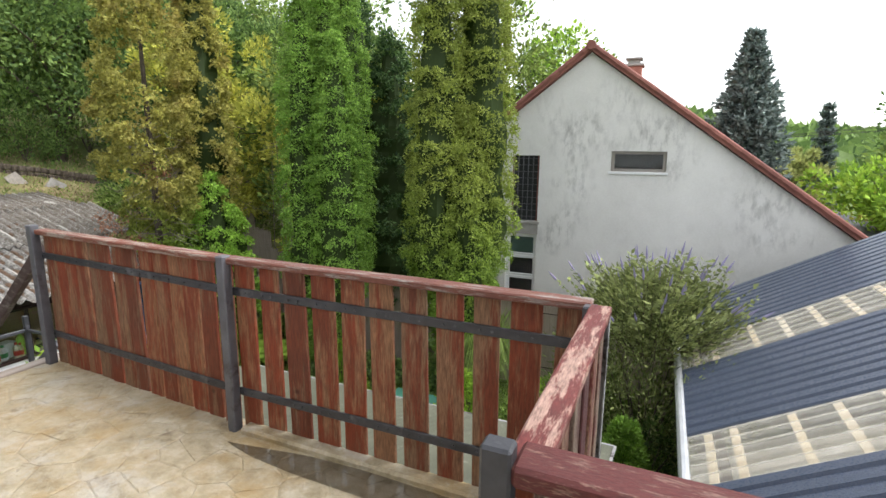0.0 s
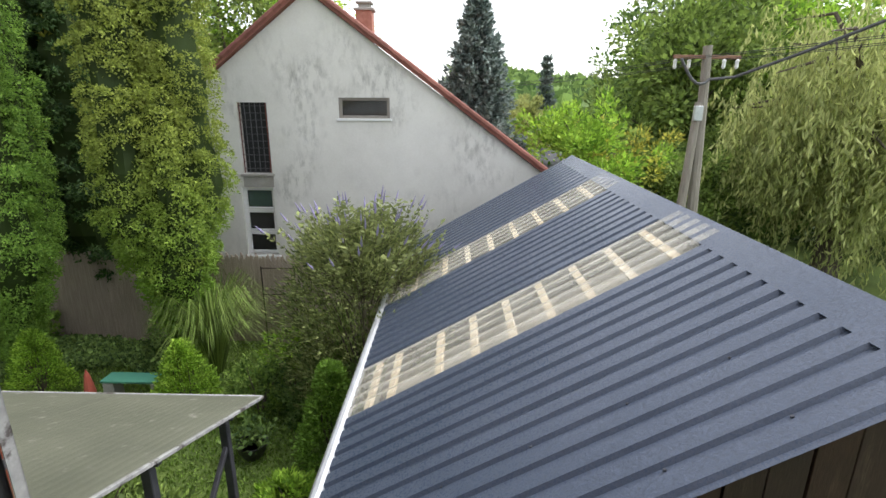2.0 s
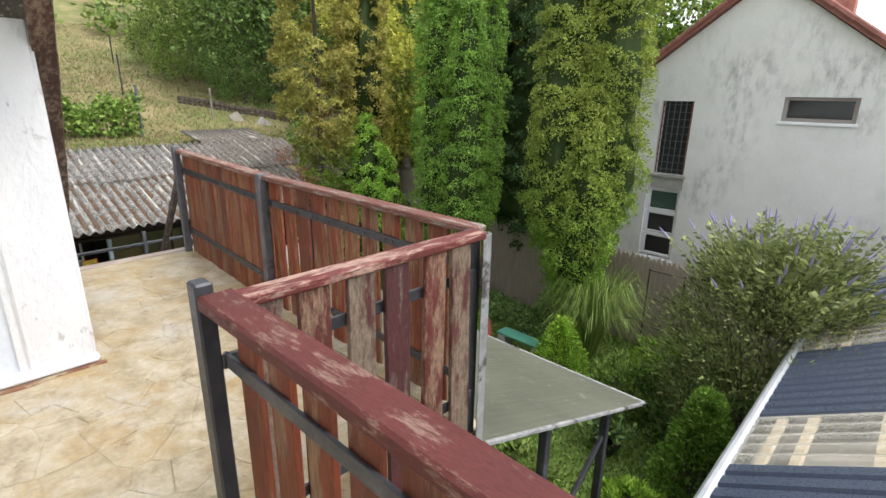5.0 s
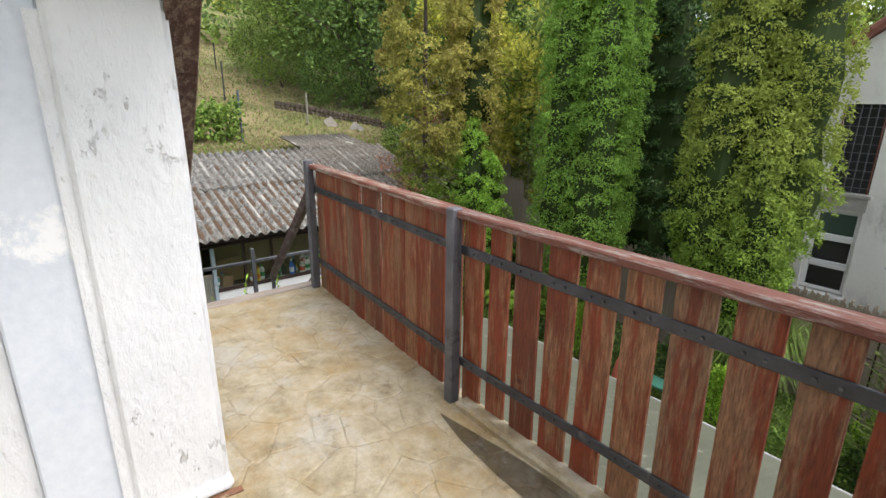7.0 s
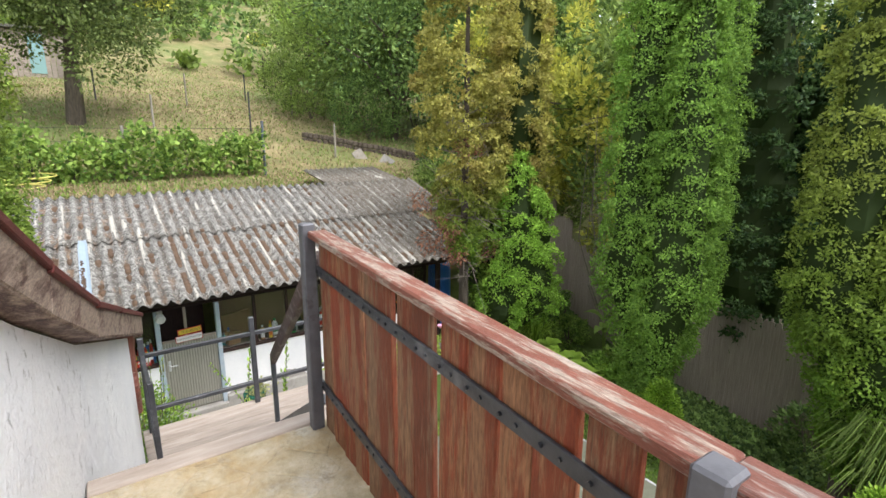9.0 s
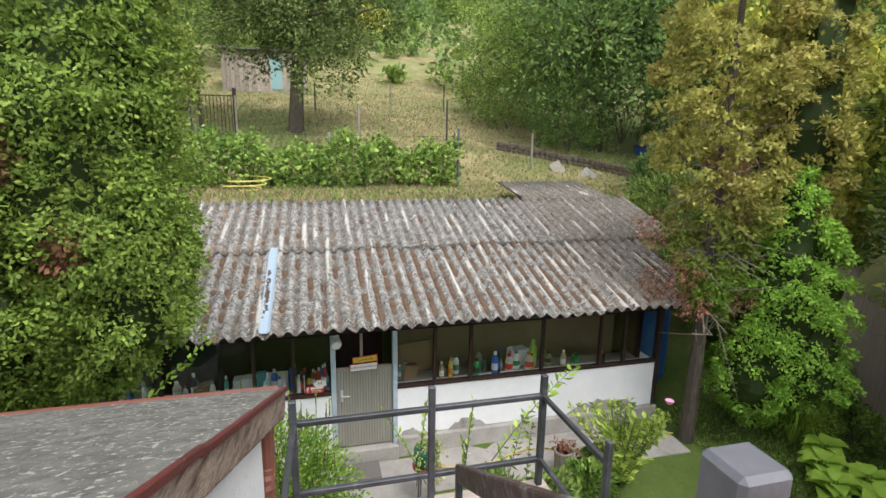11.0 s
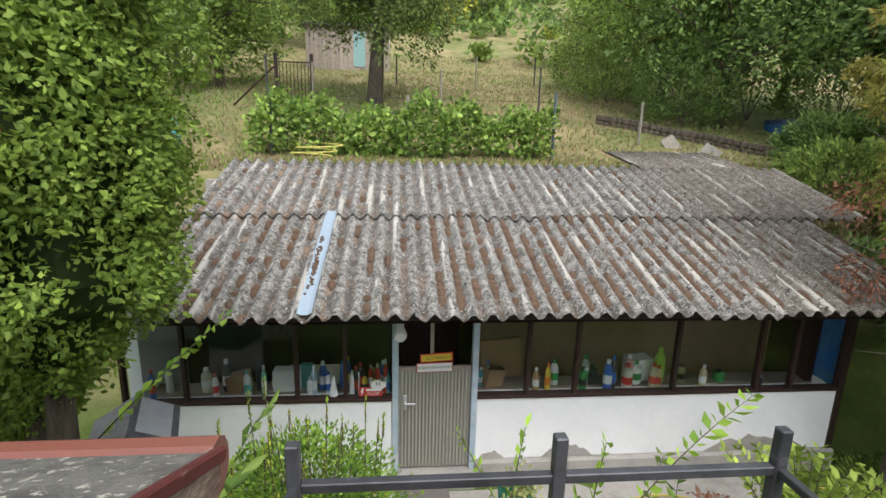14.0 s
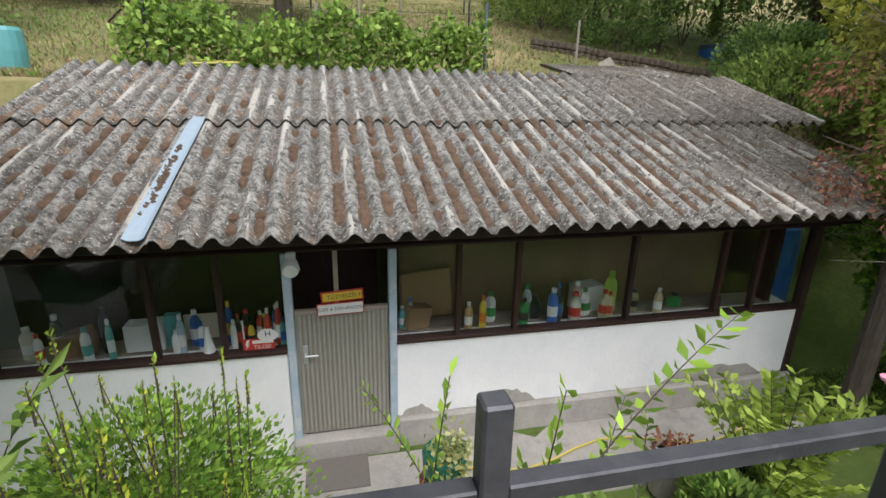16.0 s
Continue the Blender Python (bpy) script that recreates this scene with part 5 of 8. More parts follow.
# ---- trees and shrubs ----
def thuja(name, x, y, zb, label, mat, seed, spires, size=0.055, low=0.5, gaps=0.0, trunk_r=0.13, dense=1.0):
    """Columns of scale-leaved sprays: spires holds (right, front, height, radius) of each leader."""
    rng = np.random.default_rng(seed)
    t = thing(name, (x, y, zb), label, "tree", "thuja columns")
    ps, ws, fc = [], [], []
    g = Geo()
    for n, (ri, fr, h, r) in enumerate(spires):
        cx, cy = x + 0.83 * ri + 0.55 * fr, y + 0.55 * ri - 0.83 * fr
        part("trunk", Geo().tube([(x, y, zb - 0.2), ((x + cx) / 2, (y + cy) / 2, zb + h * 0.3), (cx, cy, zb + h * 0.92)], [trunk_r, trunk_r * 0.7, 0.015], 8), BARK, t)
        ph = seed + 1.7 * n

        def radius(u, a):
            prof = np.interp(u, [0, 0.08, 0.17, 0.28, 0.5, 0.75, 0.92, 1.0], [0.18, 0.34, 0.62, 0.98, 0.96, 0.74, 0.32, 0.03])
            return r * prof * (1 + 0.08 * np.sin(a * 3 + u * 9 + ph) + 0.08 * np.sin(a * 5 - u * 23 + ph * 2) + 0.06 * np.sin(a * 2 + u * 41))
        # leaders join towards the foot
        lean = lambda top, foot, u: foot + (top - foot) * np.interp(u, [0.02, 0.3], [0.15, 1.0])
        area = 2 * math.pi * r * h
        nc = int(area * 25 * dense)
        u, a = rng.uniform(0, 1, nc), rng.uniform(0, 2 * np.pi, nc)
        if gaps:
            keep = np.sin(a * 2 + u * 13 + seed) + 0.6 * np.sin(u * 31 + a) > -1.6 + 2 * gaps
            u, a = u[keep], a[keep]
        rad = radius(u, a) * rng.uniform(0.84, 1.1, len(u))
        mx, my = lean(cx, x, u), lean(cy, y, u)
        # no sprays where a neighbouring leader fills the space
        free = np.ones(len(u), bool)
        for q, (ri2, fr2, h2, r2) in enumerate(spires):
            if q != n:
                u2 = (u * (h - low)) / (h2 - low)
                ox, oy = lean(x + 0.83 * ri2 + 0.55 * fr2, x, u2), lean(y + 0.55 * ri2 - 0.83 * fr2, y, u2)
                r_in = 0.6 * r2 * np.interp(u2, [0, 0.17, 0.28, 0.5, 0.75, 0.92, 1.0], [0.1, 0.5, 0.95, 0.95, 0.72, 0.25, 0.0])
                free &= np.hypot(mx + rad * np.cos(a) - ox, my + rad * np.sin(a) - oy) > r_in
        u, a, rad, mx, my = u[free], a[free], rad[free], mx[free], my[free]
        c = np.stack([mx + rad * np.cos(a), my + rad * np.sin(a), zb + low + u * (h - low)], 1)
        o = np.stack([np.cos(a), np.sin(a), 0.25 + 0 * a], 1)
        per = 64
        off = unit(rng.normal(size=(len(c) * per, 3)) + np.repeat(o, per, 0) * 0.9 + np.array([0, 0, 0.7])) * rng.uniform(0.8, 1.05, (len(c) * per, 1)) * np.repeat(rng.uniform(0.6, 1.3, (len(c), 1)), per, 0) * np.array([0.165, 0.165, 0.12])
        ps.append(np.repeat(c, per, 0) + off)
        fc.append(unit(off) + rng.normal(size=off.shape) * 0.3)
        ws.append(rng.normal(size=off.shape) * 0.6 + unit(off) * 0.35 + np.array([0, 0, -0.25]))
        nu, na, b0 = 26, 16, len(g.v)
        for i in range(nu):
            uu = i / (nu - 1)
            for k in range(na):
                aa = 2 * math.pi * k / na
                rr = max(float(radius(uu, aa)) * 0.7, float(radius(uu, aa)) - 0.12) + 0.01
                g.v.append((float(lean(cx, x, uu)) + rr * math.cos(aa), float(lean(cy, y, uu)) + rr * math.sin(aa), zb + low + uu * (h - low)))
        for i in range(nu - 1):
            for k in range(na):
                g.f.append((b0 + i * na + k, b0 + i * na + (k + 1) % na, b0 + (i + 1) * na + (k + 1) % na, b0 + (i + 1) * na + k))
    leaf_part("crown", t, np.concatenate(ps), np.concatenate(ws), size * 0.88, size * 0.52, mat, rng, kind="stuff", face=np.concatenate(fc))
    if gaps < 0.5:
        # added dark shell, so gaps in the crown look shaded
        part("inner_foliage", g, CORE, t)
    return t


def limb_tree(name, x, y, zb, h, spread, label, mat, seed, trunk_r=0.15, limbs=9, per=60, size=0.12, fork=0.3, low=0.35, group="", droop=0.0, clump=0.45, category="tree", sub=5, bark=None):
    """A tapered trunk, forking limbs, and clumps of leaves along them."""
    rng = np.random.default_rng(seed)
    t = thing(name, (x, y, zb), label, category, group)
    lean = rng.uniform(-0.06, 0.06, 2) * h
    top = np.array([x + lean[0], y + lean[1], zb + h * 0.8])
    tr = Geo().tube([(x, y, zb - 0.2), tuple((np.array([x, y, zb]) * 0.6 + top * 0.4) + np.array([0.03 * h, 0, 0])), tuple(top)], [trunk_r, trunk_r * 0.65, trunk_r * 0.15], 8)
    part("trunk", tr, bark or BARK, t)
    cs, os_ = [], []
    for i in range(limbs):
        u = fork + (0.95 - fork) * i / limbs
        st = np.array([x, y, zb]) * (1 - u) + top * u
        a = i * 2.4 + rng.uniform(-0.4, 0.4)
        reach = spread * (1.05 - 0.5 * abs(u - low - 0.15)) * rng.uniform(0.75, 1.1)
        end = st + np.array([math.cos(a) * reach, math.sin(a) * reach, h * (0.26 - 0.15 * u) * rng.uniform(0.6, 1.3)])
        mid = (st + end) / 2 + np.array([0, 0, 0.1 * h * rng.uniform(0.2, 1)])
        part("limb", Geo().tube([tuple(st), tuple(mid), tuple(end)], [trunk_r * 0.42 * (1.2 - u), trunk_r * 0.25, trunk_r * 0.06], 6), bark or BARK, t)
        for k in range(sub * 2):
            v = rng.uniform(0.3, 1.05)
            b = st * (1 - v) ** 2 + 2 * mid * v * (1 - v) + end * v * v
            off = rng.normal(size=3) * spread * 0.22 * (0.4 + v) + np.array([0, 0, -droop * rng.uniform(0, 1)])
            cs.append(b + off)
            os_.append(unit(off[None])[0] * 0.5)
    for k in range(sub * 2):
        cs.append(top + rng.normal(size=3) * spread * 0.25)
        os_.append(np.array([0, 0, 0.5]))
    cs, os_ = np.array(cs), np.array(os_)
    pos, way = clumps(rng, cs, os_, per, clump * spread * 0.42, 0.2 - droop)
    leaf_part("crown", t, pos, way, size, size * 0.6, mat, rng, kind="stuff")
    return t


def shrub(name, x, y, zb, h, r, label, mat, seed, n=3000, size=0.07, group="", cone=False, category="shrub", stems=6, width=0.6):
    rng = np.random.default_rng(seed)
    t = thing(name, (x, y, zb), label, category, group)
    for i in range(stems):
        a = i * 2.4
        part("stem", Geo().tube([(x, y, zb - 0.1), (x + 0.3 * r * math.cos(a), y + 0.3 * r * math.sin(a), zb + h * 0.4), (x + 0.7 * r * math.cos(a) * (0.4 if cone else 1), y + 0.7 * r * math.sin(a) * (0.4 if cone else 1), zb + h * 0.8)], [0.02, 0.012, 0.004], 5), BARK, t)
    nc = max(n // 24, 10)
    u = rng.uniform(0, 1, nc)
    a = rng.uniform(0, 2 * np.pi, nc)
    if cone:
        rad = r * (1 - u ** 1.5 * 0.92) * np.sqrt(rng.uniform(0.5, 1, nc))
    else:
        rad = r * np.sqrt(np.clip(1 - (u * 1.6 - 0.7) ** 2, 0.05, 1)) * rng.uniform(0.55, 1.08, nc)
    c = np.stack([x + rad * np.cos(a), y + rad * np.sin(a), zb + 0.08 * h + u * h * 0.9], 1)
    o = np.stack([np.cos(a), np.sin(a), 0.3 + 0 * a], 1)
    pos, way = clumps(rng, c, o, 24, r * 0.2, 0.5)
    leaf_part("leaves", t, pos, way, size, size * width, mat, rng, kind="stuff")
    return t


def conifer(name, x, y, zb, h, r, label, mat, seed, tiers=26, per=9):
    rng = np.random.default_rng(seed)
    t = thing(name, (x, y, zb), label, "tree", "conifers")
    part("trunk", Geo().tube([(x, y, zb), (x, y, zb + h)], [h * 0.018, 0.01], 7), BARK, t)
    ps, ws = [], []
    for i in range(tiers):
        u = i / tiers
        for k in range(per):
            a = k * 2 * math.pi / per + i * 0.7 + rng.uniform(-0.2, 0.2)
            ln = r * (1 - u) ** 0.95 * rng.uniform(0.6, 1.2) + 0.06
            d = np.array([math.cos(a), math.sin(a), -0.12 + 0.5 * u])
            m = int(20 * ln / r) * 7 + 20
            s = rng.uniform(0.15, 1, (m, 1))
            ps.append(np.array([x, y, zb + h * (0.06 + 0.94 * u)]) + d * ln * s + rng.normal(size=(m, 3)) * ln * 0.07 * (1.2 - s) + np.array([0, 0, 0.1]) * s ** 2)
            ws.append(d * 0.8 + rng.normal(size=(m, 3)) * 0.55)
    leaf_part("needle_foliage", t, np.concatenate(ps), np.concatenate(ws), h * 0.024, h * 0.01, mat, rng, kind="stuff")
    return t


def gz(x, y):
    return float(ground_z(x, y))


def build_trees():
    thuja("thuja", -4.85, 9.6, gz(-4.85, 9.6), "tall fresh green columnar thuja before the reed fence", THUJA_L, 1, [(-0.36, 0, 7.7, 0.46), (0.05, -0.1, 7.9, 0.48), (0.22, 0.36, 6.9, 0.44), (0.45, -0.3, 8.2, 0.4)], 0.056, 0.5, dense=1.15)
    thuja("thuja", -2.35, 10.3, gz(-2.35, 10.3), "tall yellow-green columnar thuja beside the neighbour's house", THUJA_Y, 2, [(-0.42, 0.1, 8.6, 0.52), (0.4, 0.0, 9.6, 0.56), (0.05, 0.3, 5.6, 0.46)], 0.058, 0.5, dense=1.1)
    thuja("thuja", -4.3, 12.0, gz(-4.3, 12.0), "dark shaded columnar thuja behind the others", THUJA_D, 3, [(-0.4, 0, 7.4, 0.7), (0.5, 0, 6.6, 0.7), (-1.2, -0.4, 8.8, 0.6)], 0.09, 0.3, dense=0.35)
    thuja("thuja", -8.9, 10.1, gz(-8.9, 10.1), "browning columnar thuja with green lower boughs", THUJA_B, 4, [(0.2, 0, 9.0, 0.62), (-0.2, 0.25, 4.6, 0.6)], 0.09, 0.4, dense=0.55)
    thuja("thuja", -8.75, 10.0, gz(-8.75, 10.0), "bright green lower columnar thuja at the flower bed", THUJA_F, 9, [(0.35, 0.4, 4.3, 0.55), (0.7, 0.25, 3.4, 0.5), (0.1, 0.6, 2.6, 0.45)], 0.075, 0.15, dense=0.6)
    thuja("thuja", -8.6, 8.75, gz(-8.6, 8.75), "half-dead thuja with bare grey twigs and russet sprays", THUJA_B, 5, [(0, 0, 9.5, 0.8)], 0.09, 2.2, 0.52, 0.12, 0.7)
    thuja("thuja", -7.4, 0.8, gz(-7.4, 0.8), "large old thuja before the shed with some russet sprays", foliage("old_thuja_green", (0.11, 0.19, 0.028), (0.23, 0.34, 0.047), (0.34, 0.3, 0.06), (0.6, 0.85), 0.7), 6, [(0, 0, 8.0, 0.75), (0.6, 0.65, 6.2, 0.55), (0.68, -0.22, 7.6, 0.68), (-0.4, 0.75, 7.4, 0.65), (-0.9, 0.15, 7.6, 0.65), (0.25, 1.1, 4.4, 0.5), (0.95, -0.35, 5.6, 0.4)], 0.05, 2.1, dense=1.6)
    for i, (x, y, s, m) in enumerate(((-6.6, 13.5, 8, LEAF_Y), (-8.8, 14.5, 8.5, LEAF), (-11.5, 13.5, 7.5, LEAF_Y), (-7.2, 16.5, 10, LEAF_D), (-3.5, 16.5, 10, LEAF), (-13.5, 16, 8, LEAF_D), (-2.2, 19, 9.4, LEAF_B), (-10.5, 19, 10, LEAF))):
        limb_tree("tree", x, y, gz(x, y), s, s * 0.27, "broadleaf tree in early autumn leaf behind the fence", m, 30 + i, 0.12, 11, 110, 0.16, 0.12, 0.3, "trees behind the fence")


build_trees()


# ---- more foliage builders ----
def shoot(parent, name, p0, p1, sag, n, mat, size, seed, stem_mat=None, label=""):
    """An arching shoot with leaves in pairs."""
    rng = np.random.default_rng(seed)
    p0, p1 = np.array(p0, float), np.array(p1, float)
    mid = (p0 + p1) / 2 + np.array([0, 0, sag])
    ts = np.linspace(0, 1, 9)
    pts = [(1 - t) ** 2 * p0 + 2 * t * (1 - t) * mid + t * t * p1 for t in ts]
    st = part(name, Geo().tube([tuple(p) for p in pts], list(np.linspace(0.007, 0.0025, 9)), 5), stem_mat or BARK, parent, label)
    ps, ws = [], []
    for i in range(n):
        t = 0.12 + 0.88 * i / (n - 1)
        p = (1 - t) ** 2 * p0 + 2 * t * (1 - t) * mid + t * t * p1
        d = unit((2 * (1 - t) * (mid - p0) + 2 * t * (p1 - mid))[None])[0]
        s = np.cross(d, (0, 0, 1) if abs(d[2]) < 0.9 else (0, 1, 0))
        s = s / np.linalg.norm(s)
        for sg in (-1, 1):
            ps.append(p)
            ws.append(d * 0.55 + sg * s * 0.9 + rng.normal(size=3) * 0.15)
    me = leaf_mesh("leaves", np.array(ps) - np.array(BASE[parent.name]), np.array(ws), size, size * 0.46, mat, rng, 0.2)
    ob = new("leaves", me)
    ob.parent = st
    return st


def willow(x, y, zb, h, spread, seed):
    rng = np.random.default_rng(seed)
    t = thing("weeping_willow", (x, y, zb), "weeping willow with long yellow-green hanging twigs", "tree")
    part("trunk", Geo().tube([(x, y, zb - 0.3), (x + 0.2, y, zb + h * 0.45), (x, y + 0.2, zb + h * 0.8)], [0.4, 0.28, 0.08], 9), BARK, t)
    ps, ws = [], []
    for i in range(34):
        a = i * 2.4
        u = 0.45 + 0.5 * (i % 7) / 7
        st = np.array([x, y, zb + h * u * 0.9])
        end = st + np.array([math.cos(a) * spread * rng.uniform(0.5, 1.0), math.sin(a) * spread * rng.uniform(0.5, 1.0), h * 0.2 * rng.uniform(0.3, 1.2)])
        mid = (st + end) / 2 + np.array([0, 0, 0.12 * h])
        part("limb", Geo().tube([tuple(st), tuple(mid), tuple(end)], [0.1, 0.06, 0.015], 6), BARK, t)
        for k in range(24):
            v = rng.uniform(0.3, 1.05)
            b = st * (1 - v) ** 2 + 2 * mid * v * (1 - v) + end * v * v + rng.normal(size=3) * 0.45
            ln = h * rng.uniform(0.2, 0.5)
            m = 46
            s = np.linspace(0, 1, m)[:, None]
            sway = rng.normal(size=3) * 0.5 * np.array([1, 1, 0])
            ps.append(b + np.array([0, 0, -ln]) * s + sway * s ** 1.5 + rng.normal(size=(m, 3)) * 0.05)
            ws.append(np.array([0, 0, -1.0]) + rng.normal(size=(m, 3)) * 0.35)
    leaf_part("hanging_twigs", t, np.concatenate(ps), np.concatenate(ws), 0.25, 0.06, WILLOW, rng, kind="stuff")


def tuft(name, x, y, zb, h, r, n, mat, seed, label, category="ornamental grass"):
    rng = np.random.default_rng(seed)
    t = thing(name, (x, y, zb), label, category)
    a = rng.uniform(0, 2 * np.pi, n)
    rr = r * np.sqrt(rng.uniform(0, 1, n))
    g = Geo()
    for k in range(n):
        d = np.array([math.cos(a[k]), math.sin(a[k])])
        hh = h * rng.uniform(0.6, 1.1)
        b = np.array([x, y]) + d * 0.12 * rng.uniform(0, 1)
        w = np.array([-d[1], d[0]]) * 0.008
        pts = [(b, zb), (b + d * rr[k] * 0.35, zb + hh * 0.7), (b + d * rr[k] * 0.8, zb + hh * 0.95), (b + d * rr[k] * 1.15, zb + hh * 0.72)]
        vs = []
        for i, (p, z) in enumerate(pts):
            f = (1, 1, 0.7, 0.15)[i]
            vs += [(p[0] - w[0] * f, p[1] - w[1] * f, z), (p[0] + w[0] * f, p[1] + w[1] * f, z)]
        g.add(vs, [(0, 1, 3, 2), (2, 3, 5, 4), (4, 5, 7, 6)])
    part("blades", g, mat, t, kind="stuff")


def broadleaf_plant(name, x, y, zb, n, length, width, rise, mat, seed, label):
    """A plant of few large leaves on stalks."""
    rng = np.random.default_rng(seed)
    t = thing(name, (x, y, zb), label, "plant")
    for i in range(n):
        a = i * 2.4 + rng.uniform(-0.3, 0.3)
        d = np.array([math.cos(a), math.sin(a), 0])
        s = np.array([-d[1], d[0], 0])
        base = np.array([x, y, zb]) + d * 0.05 + np.array([0, 0, rise * (0.3 + 0.7 * (i + 1) / n)])
        part("stalk", Geo().tube([(x, y, zb - 0.05), tuple((np.array([x, y, zb]) + base) / 2), tuple(base)], [0.012, 0.01, 0.006], 5), LEAF_V, t)
        g = Geo()
        m = 6
        vs, fs = [], []
        for k in range(m + 1):
            u = k / m
            w = width * 0.5 * math.sin(math.pi * (0.06 + 0.94 * u) ** 0.8) * rng.uniform(0.95, 1.05)
            c = base + d * length * u * 0.75 + np.array([0, 0, length * (0.75 * u - 0.7 * u * u)])
            vs += [tuple(c - s * w + np.array([0, 0, 0.15 * w])), tuple(c), tuple(c + s * w + np.array([0, 0, 0.15 * w]))]
        for k in range(m):
            b = 3 * k
            fs += [(b, b + 1, b + 4, b + 3), (b + 1, b + 2, b + 5, b + 4)]
        part("leaf", g.add(vs, fs), mat, t, smooth=True)


# ---- garden by the reed fence ----
def build_garden():
    lv = -3.35
    shrub("buddleia", 1.2, 9.3, gz(1.2, 9.3), 3.0, 1.3, "spreading buddleia bush with lilac flower spikes", BUDD, 60, 15000, 0.1, stems=9, width=0.28)
    bd = thing("buddleia", (1.1, 9.6, lv), "upper buddleia branches with faded lilac flower spikes", "shrub")
    rng = np.random.default_rng(61)
    for i in range(110):
        a, u = rng.uniform(0, 2 * np.pi), rng.uniform(0.2, 1)
        p1 = np.array([1.2 + math.cos(a) * 1.45 * u, 9.35 + math.sin(a) * 1.2 * u, -0.5 + 0.5 * (1 - u * u) + rng.uniform(-0.35, 0.15)])
        p0 = np.array([1.2, 9.35, -1.9]) * 0.75 + p1 * 0.25
        st = shoot(bd, "branch", p0, p1, 0.12, 15, BUDD, 0.12, 100 + i)
        if i % 2 == 0:
            d = unit((p1 - p0)[None])[0]
            part("flower_spike", Geo().tube([tuple(p1), tuple(p1 + d * 0.06), tuple(p1 + d * 0.2)], [0.011, 0.018, 0.003], 6), PURPLE, bd, "faded lilac flower spike")
    shrub("dwarf_conifer", 1.0, 7.75, lv, 1.55, 0.5, "conical green dwarf conifer by the outbuilding", THUJA_L, 62, 9000, 0.06, "dwarf conifers", True)
    shrub("dwarf_conifer", -1.72, 9.0, lv, 1.15, 0.52, "rounded bright green dwarf conifer beside the bench", LEAF_B, 63, 8000, 0.05, "dwarf conifers", True)
    shrub("dwarf_conifer", -4.4, 9.3, lv, 1.15, 0.48, "rounded bright green dwarf conifer before the ivy", LEAF_B, 64, 8000, 0.05, "dwarf conifers", True)
    tuft("pampas_grass", -1.75, 10.1, lv, 1.75, 1.0, 800, LEAF, 65, "arching green ornamental grass clump by the fence")
    tuft("day_lily", -8.2, 10.5, gz(-8.2, 10.5), 0.6, 0.5, 260, LEAF_B, 66, "arching day lily leaves in the flower bed", "plant")
    for i, (x, y) in enumerate(((-7.3, 9.9), (-6.9, 10.2), (-6.5, 9.9), (-6.9, 9.6), (-7.6, 10.3), (-6.2, 10.2))):
        broadleaf_plant("hosta", x, y, gz(x, y), 17, 0.34, 0.24, 0.35, LEAF_B, 70 + i, "broad-leaved light green perennial clump")
    for i, (x, y, n) in enumerate(((-9.3, 12.3, 7), (-7.1, 11.5, 5))):
        broadleaf_plant("canna", x, y, gz(x, y), n, 0.62, 0.22, 0.8, LEAF_V, 80 + i, "tall canna with broad green leaves")
    rng = np.random.default_rng(67)
    iv = thing("ivy_bed", (-4.8, 10.3, lv), "dark green ivy ground cover below the fence", "ground cover", kind="stuff")
    n = 14000
    x, y = rng.uniform(-6.6, -2.6, n), rng.uniform(9.5, 11.2, n)
    keep = (np.sin(x * 2.1) * 0.4 + y > 9.8) & (y < 11.2 - 0.15 * np.sin(x * 3))
    x, y = x[keep], y[keep]
    pos = np.stack([x, y, ground_z(x, y) + rng.uniform(0.02, 0.16, len(x))], 1)
    leaf_part("leaves", iv, pos, rng.normal(size=pos.shape) + np.array([0, -0.3, 0.7]), 0.075, 0.07, LEAF_D, rng, kind="stuff")
    # lawn
    lw = thing("lawn_grass", (-1, 8, lv), "damp green lawn with clover and fallen leaves", "lawn", kind="stuff")
    n = 80000
    x, y = rng.uniform(-9.5, 1.7, n), rng.uniform(3.6, 11.3, n)
    keep = ~((x < -6.9) & (y < 8.8))
    x, y = x[keep], y[keep]
    pos = np.stack([x, y, ground_z(x, y) - 0.01], 1)
    leaf_part("blades", lw, pos, rng.normal(size=pos.shape) * 0.55 + np.array([0, 0, 0.8]), 0.075, 0.026, GRASS, rng, kind="stuff")
    wd = [(-0.5, 8.9, 0.9, LEAF_V), (0.0, 9.2, 0.75, LEAF_D), (-0.2, 9.7, 1.0, LEAF_B), (0.35, 8.8, 0.55, LEAF_D), (0.4, 10.2, 1.2, LEAF_V), (-0.6, 6.2, 0.7, LEAF), (0.1, 6.0, 0.55, LEAF_V), (-1.5, 6.6, 0.7, LEAF), (-3.0, 11.0, 0.8, LEAF_D), (-5.9, 10.9, 0.8, LEAF_V), (-8.6, 11.6, 0.9, LEAF_D), (-7.9, 11.3, 0.6, LEAF_V), (0.6, 6.9, 0.3, LEAF_B), (1.3, 8.6, 1.0, LEAF_D), (-5.6, 10.35, 0.55, THUJA_L), (-6.2, 10.6, 0.5, THUJA_L)]
    for i, (px, py, h, m) in enumerate(wd):
        shrub("garden_plant", px, py, gz(px, py), h, 0.32 + 0.2 * h, "leafy green garden plant in the bed", m, 90 + i, 1700, 0.08, "bed plants", stems=4)
    # bench
    bn = thing("garden_bench", (-2.65, 9.17, lv), "green painted board bench on concrete blocks", "bench")
